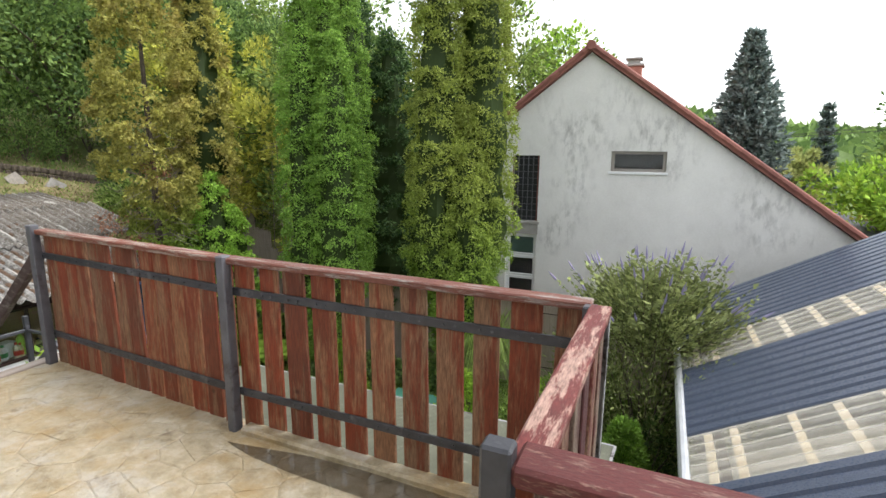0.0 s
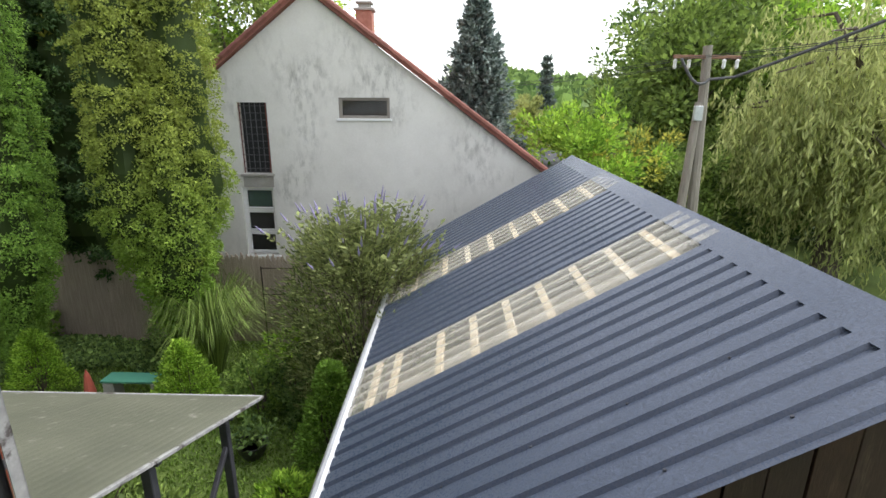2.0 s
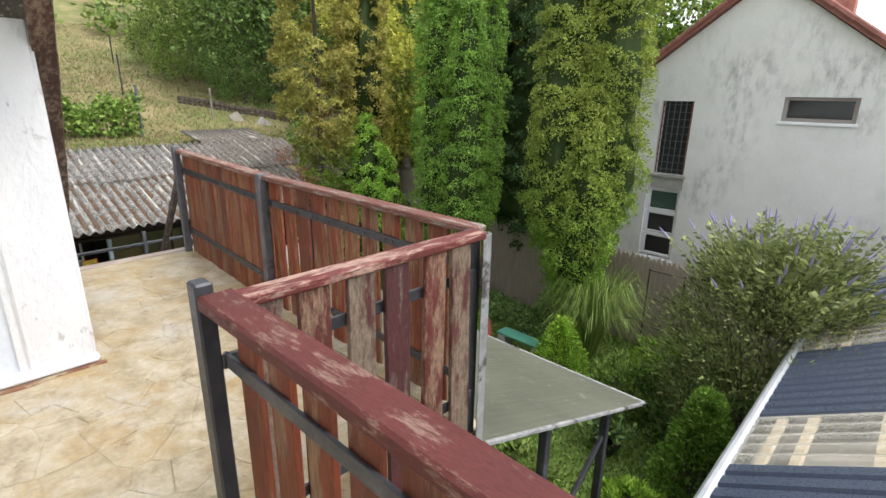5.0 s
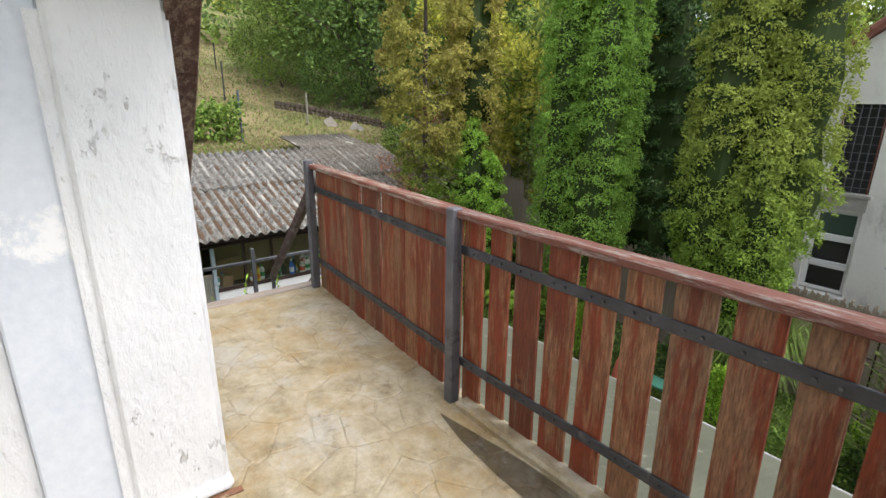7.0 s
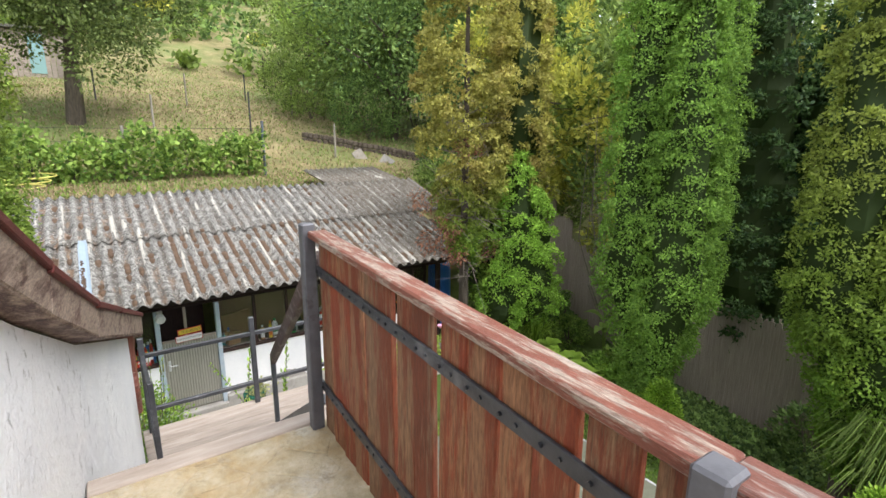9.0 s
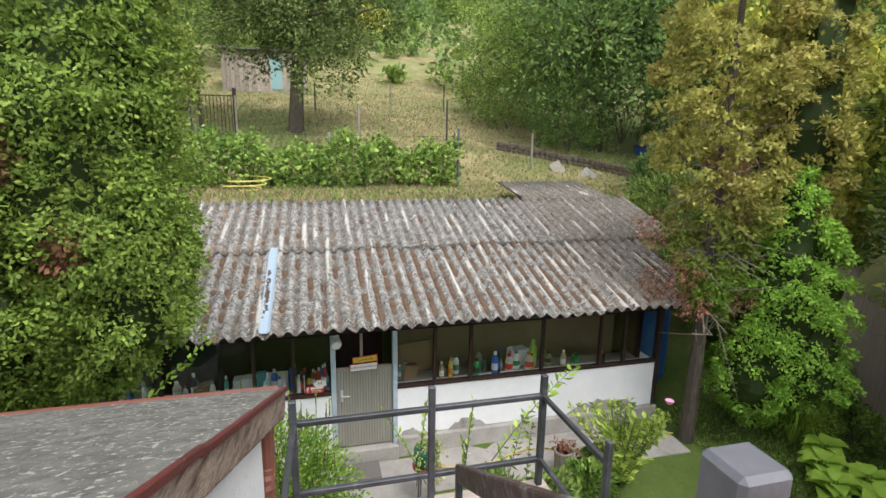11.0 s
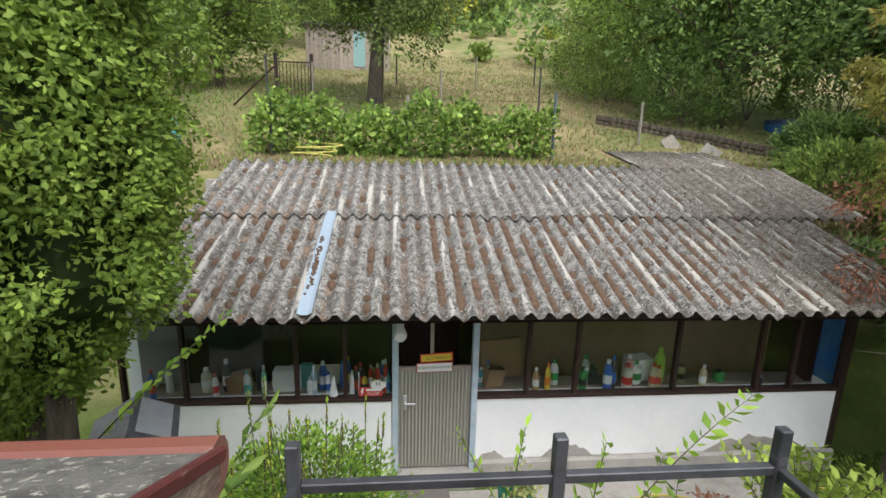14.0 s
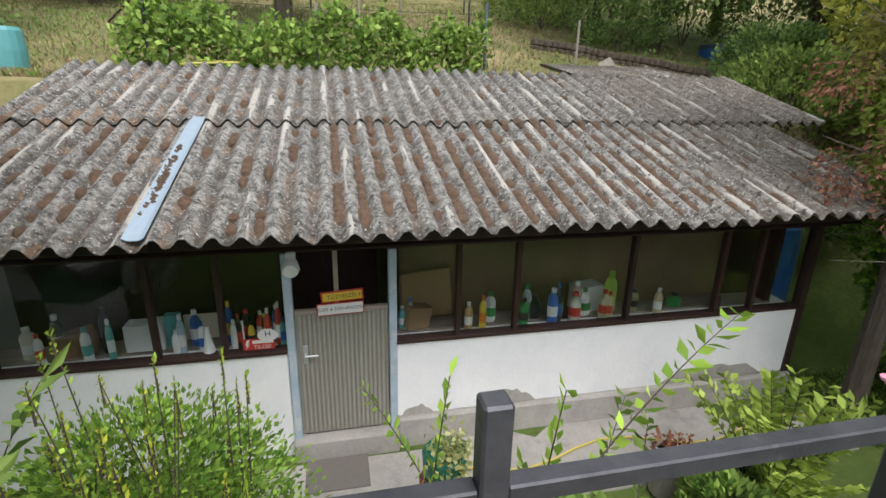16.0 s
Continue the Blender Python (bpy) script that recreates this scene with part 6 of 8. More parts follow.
    part("seat", Geo().box(-3.15, -2.15, 9.02, 9.32, -2.96, -2.92, 0.006), plain("green_bench_paint", (0.07, 0.24, 0.17), 0.55, vary=0.0), bn)
    for x in (-3.05, -2.25):
        part("block", Geo().box(x - 0.09, x + 0.09, 9.03, 9.3, -3.4, -2.96, 0.02), CONCRETE, bn, "concrete support block")
    gn = Geo().turned(-3.45, 9.15, [(0.07, -3.36), (0.09, -3.2), (0.07, -3.05), (0.055, -2.98), (0.045, -2.9), (0.0, -2.78)], 10)
    solo("garden_ornament", gn, plain("faded_red_ceramic", (0.42, 0.1, 0.07), 0.5), "small faded red garden ornament beside the bench", "ornament", base=(-3.45, 9.15, -3.36))
    pt = thing("plant_pot", (-0.2, 7.85, lv), "black round pot with a dark leafy plant", "plant pot")
    part("pot", Geo().turned(-0.2, 7.85, [(0.12, -3.36), (0.2, -3.22), (0.22, -3.12), (0.2, -3.12), (0.1, -3.14)], 14), plain("black_pot_plastic", (0.02, 0.02, 0.022), 0.4), pt)
    rng = np.random.default_rng(68)
    pos = np.array([-0.2, 7.85, -3.0]) + rng.normal(size=(260, 3)) * np.array([0.15, 0.15, 0.1])
    leaf_part("leaves", pt, pos, rng.normal(size=pos.shape) + np.array([0, 0, 0.4]), 0.1, 0.05, LEAF_D, rng, kind="stuff")
    tr = thing("iron_trellis", (-0.85, 11.1, lv), "rusty iron frame leaning at the reed fence", "trellis")
    for x in (-1.15, -0.5):
        part("upright", Geo().tube([(x, 11.12, lv), (x, 11.12, -1.62)], 0.014, 6), DARKWOOD, tr)
    for z in (-1.65, -2.2, -2.8):
        part("crossbar", Geo().tube([(-1.15, 11.12, z), (-0.5, 11.12, z)], 0.01, 6), DARKWOOD, tr)


build_garden()


# ---- beyond the outbuilding ----
def build_east():
    conifer("blue_spruce", 3.3, 19.5, -3.5, 8.6, 2.2, "tall blue spruce behind the neighbour's house", SPRUCE, 120, 34, 13)
    conifer("young_spruce", 6.4, 24.0, -3.5, 6.9, 0.85, "slender young spruce behind the neighbour's house", SPRUCE, 121, 22, 8)
    for i, (x, y, h, s, m) in enumerate(((6.2, 16.3, 4.9, 1.4, LEAF_B), (5.0, 14.0, 3.0, 0.9, LEAF_B), (7.4, 18.5, 4.0, 1.5, LEAF_Y), (5.3, 23.5, 5.8, 0.95, WILLOW), (10.2, 18.5, 3.6, 1.6, LEAF))):
        limb_tree("small_tree", x, y, gz(x, y), h, s, "bright green small leafy tree beyond the outbuilding", m, 130 + i, 0.07, 10, 80, 0.15, 0.15, 0.3, "small trees", clump=0.55)
    for i, (x, y, h, s) in enumerate(((12.8, 24.0, 9.6, 3.2), (17.0, 25.5, 11.0, 3.8), (15.2, 30, 10.6, 3.6), (22, 22, 10.0, 3.5))):
        limb_tree("locust_tree", x, y, gz(x, y), h, s, "large locust tree with fresh green leaves", (LEAF, LEAF_B, LEAF_D, LEAF_B)[i], 140 + i, 0.24, 18, 105, 0.26, 0.08, 0.3, "locust trees", clump=0.62, sub=7)
    for i, (x, y) in enumerate(((10.6, 20.5), (12.6, 19.5), (14.8, 21.0), (17.5, 19.5), (20.0, 18.0), (16.5, 13.0), (19.0, 14.5))):
        shrub("undergrowth_bush", x, y, gz(x, y), 3.2, 1.5, "dark leafy undergrowth below the locust trees", LEAF_D, 155 + i, 4200, 0.2, "undergrowth", stems=5)
    willow(13.8, 16.6, gz(13.8, 16.6), 7.2, 3.3, 150)
    # utility pole
    ul = thing("utility_pole", (8.4, 14.4, -3.9), "weathered wooden utility pole with crossarm and cables", "utility pole")
    part("pole", Geo().tube([(8.75, 14.45, -4.0), (8.4, 14.4, 2.75)], [0.15, 0.1], 10), POLEWOOD, ul)
    part("stay_pole", Geo().tube([(8.15, 14.3, -4.0), (8.36, 14.36, 1.5)], [0.13, 0.09], 10), POLEWOOD, ul, "second stub pole strapped on")
    part("crossarm", Geo().bar((7.6, 14.28, 2.5), (9.2, 14.45, 2.5), 0.07, 0.08, 0.006), surface("rusty_steel_arm", (0.16, 0.08, 0.05), (0.26, 0.15, 0.1), 9.0, 0.8, 0.2, 0.3), ul, "rusty steel crossarm")
    for x in (7.68, 8.0, 8.8, 9.1):
        part("insulator", Geo().turned(x, 14.36, [(0.02, 2.24), (0.045, 2.28), (0.04, 2.36), (0.05, 2.42), (0.015, 2.46)], 8), WHITEPVC, ul, "white porcelain insulator")
    part("junction_box", Geo().box(8.22, 8.42, 14.2, 14.3, 1.08, 1.42, 0.01), GALV, ul, "grey metal junction box")
    g = Geo()
    for i, (x, z) in enumerate(((7.68, 2.46), (8.0, 2.46), (8.8, 2.46), (9.1, 2.46))):
        for tgt in ((-3.5 + i * 0.3, 42, 3.0), (20 + i * 0.3, -6, 5.2)):
            pts = []
            for k in range(13):
                t = k / 12
                pts.append((x + (tgt[0] - x) * t, 14.36 + (tgt[1] - 14.36) * t, z + (tgt[2] - z) * t - 1.2 * 4 * t * (1 - t) * 0.5))
            part("cable", Geo().tube(pts, 0.008, 4), STEEL, ul)
    pts = [(7.75 + 0.1 * k, 14.2, 2.45 - 0.55 * math.sin(math.pi * min(k / 10, 1))) for k in range(8)]
    pts += [(8.9, 14.0, 2.05), (9.6, 13.0, 2.45), (10.6, 11.5, 3.1), (13, 8, 4.2)]
    part("bundled_cable", Geo().tube(pts, 0.035, 6), surface("black_cable_sheath", (0.06, 0.06, 0.065), (0.16, 0.16, 0.17), 10.0, 0.6), ul, "twisted bundled cable")
    # wooded ridge in the distance
    rng = np.random.default_rng(160)
    a, r = rng.uniform(-0.3, 1.75, 26000), rng.uniform(150, 440, 26000)
    x, y = r * np.cos(a), r * np.sin(a)
    keep = x > 3
    x, y = x[keep], y[keep]
    wd = thing("far_woods", (200, 200, 0), "distant wooded ridge under a white sky", "woods", kind="stuff")
    pos = np.stack([x, y, ground_z(x, y) + rng.uniform(0, 4, len(x))], 1)
    leaf_part("treetops", wd, pos, rng.normal(size=pos.shape) + np.array([0, 0, 0.5]), 7.0, 6.0, LEAF_D, rng, kind="stuff")


build_east()


# ---- hillside behind the shed ----
def build_hill():
    limb_tree("apple_tree", -22.4, 2.45, gz(-22.4, 2.45), 7.2, 3.5, "old gnarled apple tree with a leaning dark trunk", foliage("apple_leaves", (0.06, 0.095, 0.025), (0.2, 0.27, 0.07)), 170, 0.3, 16, 150, 0.14, 0.42, 0.5, clump=0.45, sub=8)
    for i, (x, y, h, s, m) in enumerate(((-20.5, 13.8, 8.5, 3.4, LEAF_D), (-24, 13.5, 8.0, 3.2, LEAF), (-22.5, 17.5, 9.0, 3.4, LEAF), (-29, 17, 9, 3.3, LEAF_B), (-18.5, 17.5, 8.5, 3.0, LEAF_D), (-25, -3.5, 6, 2.6, LEAF), (-30, -7, 7, 3, LEAF_D), (-36, 16, 8, 3.2, LEAF), (-16, 20, 9, 3, LEAF), (-40, -2, 7, 3, LEAF), (-19, -6, 7, 2.8, LEAF_D))):
        limb_tree("orchard_tree", x, y, gz(x, y), h, s, "leafy broadleaf tree on the grassy slope", m, 180 + i, 0.2, 13, 76, 0.19, 0.12, 0.25, "slope trees", clump=0.62, sub=7)
    for i, (x, y, h, r, m) in enumerate(((-11.4, 10.6, 1.0, 0.9, LEAF_D), (-12.9, 11.6, 1.3, 1.1, LEAF), (-14.6, 12.6, 1.2, 1.0, LEAF_D), (-20.5, 12.6, 2.6, 1.5, LEAF_D), (-21.5, 15.5, 3.6, 1.9, LEAF), (-19.6, 17.2, 3.6, 1.8, LEAF_D), (-23.5, 11.2, 2.4, 1.4, LEAF), (-26, 14.5, 3.4, 1.9, LEAF_D), (-17.5, 19.5, 3.8, 1.9, LEAF_D), (-28, 11.8, 2.4, 1.6, LEAF), (-14.2, 17.6, 3.2, 1.7, LEAF_D), (-11.8, 14.5, 2.6, 1.4, LEAF))):
        shrub("wild_shrub", x, y, gz(x, y), h, r, "dense dark green undergrowth beneath the slope trees", m, 320 + i, 5200, 0.11, "undergrowth shrubs")
    rng = random.Random(9)
    kinds = [limb_tree("hill_shrub", -48 - 4 * i, 4 + 3 * i, gz(-48 - 4 * i, 4 + 3 * i) - 0.3, 4.2, 2.3, "rounded wild shrub on the far meadow slope", m, 200 + i, 0.08, 8, 15, 0.5, 0.05, 0.2, "hill shrubs", clump=0.7, category="shrub") for i, m in enumerate((LEAF_B, LEAF_Y, LEAF, LEAF_D))]
    for i in range(84):
        x, y = rng.uniform(-105, -42), rng.uniform(-38, 62)
        if abs(y - (6 + 0.05 * (x + 40))) < 4 and x > -75 and rng.random() < 0.7:
            continue
        c = copy_thing(kinds[rng.choice((0, 0, 1, 2, 2, 3))], Matrix.Translation((x, y, gz(x, y) - 0.4)) @ Matrix.Rotation(rng.uniform(0, 6.28), 4, "Z") @ Matrix.Diagonal((*([rng.uniform(0.7, 1.7)] * 3), 1)))
    # vine row
    vr = thing("vine_row", (-17, 3.6, 0), "leafy grape vines tied along wires on posts", "vines")
    for y, h, m in ((0.2, 1.55, STEEL), (3.5, 1.5, POLEWOOD), (7.2, 1.68, plain("blue_grey_post", (0.1, 0.12, 0.16), 0.5))):
        z = gz(-17, y)
        part("post", Geo().tube([(-17, y, z - 0.2), (-17, y, z + h)], 0.04, 8), m, vr)
    for zz in (0.6, 1.1, 1.45):
        part("wire", Geo().tube([(-17, 0.2, gz(-17, 0.2) + zz), (-17, 3.5, gz(-17, 3.5) + zz - 0.03), (-17, 7.2, gz(-17, 7.2) + zz)], 0.006, 4), STEEL, vr)
    for i in range(8):
        y = 0.5 + i * 0.88
        z = gz(-17, y)
        part("vine_stem", Geo().tube([(-17, y, z - 0.1), (-16.97, y + 0.1, z + 0.5), (-17.02, y, z + 1.1)], [0.03, 0.02, 0.01], 6), BARK, vr)
    nr = np.random.default_rng(210)
    n = 5600
    y = nr.uniform(-0.3, 7.2, n)
    top = 1.25 + 0.2 * np.sin(y * 1.9) + 0.16 * np.sin(y * 5.3) + nr.normal(size=n) * 0.1
    bot = 0.02 + 0.12 * np.sin(y * 1.3 + 1)
    z = ground_z(np.full(n, -17.0), y) + bot + (top - bot) * nr.uniform(0, 1, n) ** 0.7
    pos = np.stack([-17 + nr.normal(size=n) * 0.24, y, z], 1)
    leaf_part("leaves", vr, pos, nr.normal(size=pos.shape) + np.array([0.6, 0, -0.1]), 0.14, 0.125, LEAF_V, nr, kind="stuff")
    # wire fences and gate
    for i, (x, y, h) in enumerate(((-20.5, 4.6, 1.5), (-21.5, 8.0, 1.5), (-26, 6.5, 1.4), (-28, 9.5, 1.3), (-24, 10.5, 1.3), (-27, 3.2, 1.3), (-18.5, 10.2, 1.2), (-21.0, -0.8, 1.7), (-21.0, 0.6, 1.5))):
        solo("fence_post", Geo().tube([(x, y, gz(x, y) - 0.2), (x, y, gz(x, y) + h)], 0.035, 6), STEEL if i % 2 else POLEWOOD, "thin wire fence post on the slope", "post", "slope fence posts", base=(x, y, gz(x, y)))
    gt = thing("garden_gate", (-33, 12.5, gz(-33, 12.5)), "rusty iron garden gate on the slope", "gate")
    z = gz(-33, 12.5)
    for y in (11.9, 13.1):
        part("gate_post", Geo().box(-33.04, -32.96, y - 0.04, y + 0.04, z - 0.2, z + 1.9), DARKWOOD, gt)
    for k in range(8):
        part("gate_bar", Geo().tube([(-33, 12.0 + k * 0.14, z + 0.15), (-33, 12.0 + k * 0.14, z + 1.7)], 0.02, 5), DARKWOOD, gt)
    for zz in (0.2, 0.9, 1.65):
        part("gate_rail", Geo().tube([(-33, 11.95, z + zz), (-33, 13.05, z + zz)], 0.025, 5), DARKWOOD, gt)
    gt = thing("wicket_gate", (-21.2, 0.0, gz(-21.2, 0)), "narrow iron wicket gate by the vines", "gate")
    z = gz(-21.2, 0.0)
    for y in (-0.55, 0.55):
        part("gate_post", Geo().box(-21.25, -21.15, y - 0.05, y + 0.05, z - 0.2, z + 1.7), DARKWOOD, gt)
    for k in range(9):
        part("gate_bar", Geo().tube([(-21.2, -0.45 + k * 0.112, z + 0.2), (-21.2, -0.45 + k * 0.112, z + 1.45)], 0.012, 5), DARKWOOD, gt)
    for zz in (0.2, 1.45):
        part("gate_rail", Geo().tube([(-21.2, -0.5, z + zz), (-21.2, 0.5, z + zz)], 0.02, 5), DARKWOOD, gt)
    part("brace", Geo().tube([(-21.2, -0.6, z + 1.3), (-21.2, -1.9, z + 0.1)], 0.03, 5), DARKWOOD, gt)
    # hut
    z = gz(-34, 1.5)
    ht = thing("plank_hut", (-34, 1.5, z), "grey weathered plank hut on the slope", "hut")
    for k in range(20):
        part("plank", Geo().box(-33.05, -33.0, -1.6 + k * 0.22, -1.4 + k * 0.22, z - 0.2, z + 2.0 - 0.05 * (k % 3)), GREYWOOD, ht)
    part("roof", Geo().box(-35.2, -32.8, -1.8, 3.0, z + 2.0, z + 2.12), SHINGLE, ht)
    part("side_wall", Geo().box(-35.0, -33.06, -1.6, -1.5, z - 0.2, z + 2.0).box(-35.0, -33.06, 2.7, 2.8, z - 0.2, z + 2.0), GREYWOOD, ht)
    part("door", Geo().box(-33.0, -32.96, 0.9, 1.5, z, z + 1.8), plain("pale_teal_door", (0.25, 0.42, 0.42), 0.7), ht, "pale teal plank door")
    # low stone wall and scraps
    g = Geo()
    rr = random.Random(3)
    for k in range(26):
        x, y = -20.5 + 0.11 * k, 9.8 + 0.16 * k
        zz = gz(x, y)
        for row in range(2):
            g.box(x - 0.14, x + 0.14, y - 0.1 + rr.uniform(-0.03, 0.03), y + 0.1, zz - 0.1 + row * 0.2, zz + 0.08 + row * 0.2, 0.03)
    solo("dry_stone_wall", g, BARK, "low old stone wall along the slope", "wall", kind="structure")
    for i, (x, y, m) in enumerate(((-18.2, 11.2, POLEWOOD), (-17.6, 12.1, CONCRETE))):
        zz = gz(x, y)
        solo("leaning_slab", Geo().box(-0.05, 0.0, -0.2, 0.2, 0, 0.5, 0.01, Matrix.Translation((x, y, zz - 0.05)) @ Matrix.Rotation(0.5 + i * 0.4, 4, "X") @ Matrix.Rotation(-0.5, 4, "Y")), m, "grey old slab leaning on the slope", "slab", base=(x, y, zz))
    pl = thing("garden_pool", (-20, 16.1, gz(-20, 16.1)), "blue round garden pool under a dark cover", "pool")
    zz = gz(-20, 16.1)
    part("wall", Geo().turned(-20, 16.1, [(0.8, zz - 0.3), (0.82, zz + 0.2), (0.8, zz + 0.3)], 24), plain("blue_tarpaulin", (0.02, 0.1, 0.3), 0.5), pl)
    part("cover", Geo().turned(-20, 16.1, [(0.84, zz + 0.2), (0.82, zz + 0.33), (0.5, zz + 0.36)], 24), plain("dark_blue_cover", (0.03, 0.05, 0.1), 0.5), pl)
    bb = Geo().turned(-17.0, -2.3, [(0.3, -0.15), (0.34, 0.1), (0.36, 0.4), (0.34, 0.75), (0.3, 0.82), (0.0, 0.82)], 18)
    solo("rain_barrel", bb, plain("teal_barrel_plastic", (0.1, 0.32, 0.34), 0.45), "teal plastic rain barrel on the slope", "barrel", base=(-17.0, -2.3, -0.1))
    # garden hose coil
    pts = [(-16.3 + 0.28 * math.cos(k * 0.5) * (1 + 0.03 * k), 1.2 + 0.5 * math.sin(k * 0.5) + 0.01 * k, gz(-16.3, 1.2) + 0.05 + 0.01 * k) for k in range(34)]
    solo("garden_hose", Geo().tube(pts, 0.016, 6), plain("yellow_hose", (0.6, 0.55, 0.15), 0.5), "tangled yellow garden hose by the vines", "hose", base=(-16.3, 1.2, gz(-16.3, 1.2)))
    # dry grass on the slope
    n = 80000
    d = nr.uniform(0, 1, n) ** 1.7
    x, y = -12.5 - d * 26, nr.uniform(-8, 15, n)
    keep = ~((x > -12.6) & (y < 9.6))
    x, y = x[keep], y[keep]
    pos = np.stack([x, y, ground_z(x, y) - 0.02], 1)
    ml = thing("meadow_grass", (-18, 4, 0), "dry mown meadow grass behind the shed", "meadow", kind="stuff")
    half = len(x) * 2 // 3
    way = nr.normal(size=pos.shape) * 0.6 + np.array([0, 0, 0.7])
    leaf_part("dry_blades", ml, pos[:half], way[:half], 0.13, 0.03, DRYGRASS, nr, kind="stuff")
    leaf_part("green_blades", ml, pos[half:], way[half:], 0.13, 0.035, GRASS, nr, kind="stuff")
    # scrub and woods on the far slope
    n = 520
    cx, cy = -36 - nr.uniform(0, 1, n) ** 0.8 * 85, nr.uniform(-55, 60, n)
    big = nr.uniform(0.6, 2.0, n) + 1.6 * (cx < -88)
    sc = thing("hillside_scrub", (-60, 0, gz(-60, 0)), "yellow-green scrub and low woods on the far slope", "scrub", kind="stuff")
    for k, (m, sel) in enumerate(((LEAF_Y, np.arange(n) % 3 == 0), (LEAF, np.arange(n) % 3 == 1), (LEAF_D, np.arange(n) % 3 == 2))):
        per = 70
        c = np.repeat(np.stack([cx[sel], cy[sel], ground_z(cx[sel], cy[sel])], 1), per, 0)
        r = np.repeat(big[sel], per)[:, None]
        off = unit(nr.normal(size=c.shape)) * nr.uniform(0.3, 1.0, (len(c), 1)) * r * np.array([1.1, 1.3, 0.85]) + np.array([0, 0, 0.7]) * r
        leaf_part("scrub_leaves", sc, c + off, nr.normal(size=c.shape) + np.array([0.3, 0, 0.4]), 0.55, 0.4, m, nr, kind="stuff")
    # lower annex roof
    an = thing("annex_roof", (-14.0, 9.2, 0), "lower brown-grey corrugated annex roof", "roof")
    for i in range(3):
        g = Geo()
        vs, fs = [], []
        for k in range(41):
            y = 7.5 + i * 0.72 + k * 0.018
            z = 0.03 * math.cos(k * 2 * math.pi / 8)
            vs += [(-12.3, y, 0.03 + z), (-14.4, y - 0.05, 0.33 + z), (-12.3, y, 0.022 + z), (-14.4, y - 0.05, 0.322 + z)]
        for k in range(40):
            a, b = 4 * k, 4 * k + 4
            fs += [(a, b, b + 1, a + 1), (a + 2, a + 3, b + 3, b + 2), (a, a + 2, b + 2, b), (a + 1, b + 1, b + 3, a + 3)]
        part("roof_sheet", g.add(vs, fs), ASBESTOS, an, smooth=True)
    part("support", Geo().box(-14.3, -12.4, 7.6, 7.7, -0.6, 0.0).box(-14.3, -12.4, 9.4, 9.5, -0.9, 0.0), DARKWOOD, an)


build_hill()


# ---- writing ----
def lettering(text, size, mat, parent, m, name="lettering"):
    cu = bpy.data.curves.new(name, "FONT")
    cu.body, cu.size, cu.align_x, cu.align_y, cu.extrude = text, size, "CENTER", "CENTER", 0.0008
    tmp = bpy.data.objects.new(name, cu)
    scene.collection.objects.link(tmp)
    dg = bpy.context.evaluated_depsgraph_get()
    me = bpy.data.meshes.new_from_object(tmp.evaluated_get(dg))
    bpy.data.objects.remove(tmp)
    me.transform(Matrix.Translation(-BASE[parent.name]) @ m)
    me.materials.clear()
    me.materials.append(mat)
    ob = new(name, me)
    ob.parent = parent
    return ob


def facing_east(x, y, z, tilt=0.0):
    """Upright writing that faces +x."""
    return Matrix.Translation((x, y, z)) @ Matrix.Rotation(tilt, 4, "X") @ Matrix(((0, 0, 1, 0), (1, 0, 0, 0), (0, 1, 0, 0), (0, 0, 0, 1)))


# ---- what stands in and by the shed ----
def bottle(name, y, x, zb, h, r, mat, cap, label, kind="round"):
    t = thing(name, (x, y, zb), label, "bottle", "things on the shed sill")
    if kind == "cone":
        prof = [(r, zb), (r, zb + 0.02), (r * 0.35, zb + h * 0.85), (r * 0.3, zb + h)]
    else:
        prof = [(r * 0.92, zb), (r, zb + 0.01), (r, zb + h * 0.66), (r * 0.8, zb + h * 0.76), (r * 0.4, zb + h * 0.84), (r * 0.4, zb + h * 0.88)]
    part("body", Geo().turned(x, y, prof, 12), mat, t, smooth=False)
    if kind != "cone":
        part("cap", Geo().turned(x, y, [(r * 0.48, zb + h * 0.87), (r * 0.48, zb + h * 0.99), (r * 0.3, zb + h)], 10), cap, t)
        part("label_band", Geo().turned(x, y, [(r * 1.015, zb + h * 0.2), (r * 1.015, zb + h * 0.5)], 12), cap if h > 0.22 else mat, t)
    return t


def carton(y, x, zb, w, d, h, mat, label, turn=0.0, lean=0.0):
    m = Matrix.Translation((x, y, zb)) @ Matrix.Rotation(turn, 4, "Z") @ Matrix.Rotation(lean, 4, "X")
    return solo("carton", Geo().box(-d / 2, d / 2, -w / 2, w / 2, 0, h, 0.004, m), mat, label, "box", "things on the shed sill", base=(x, y, zb))


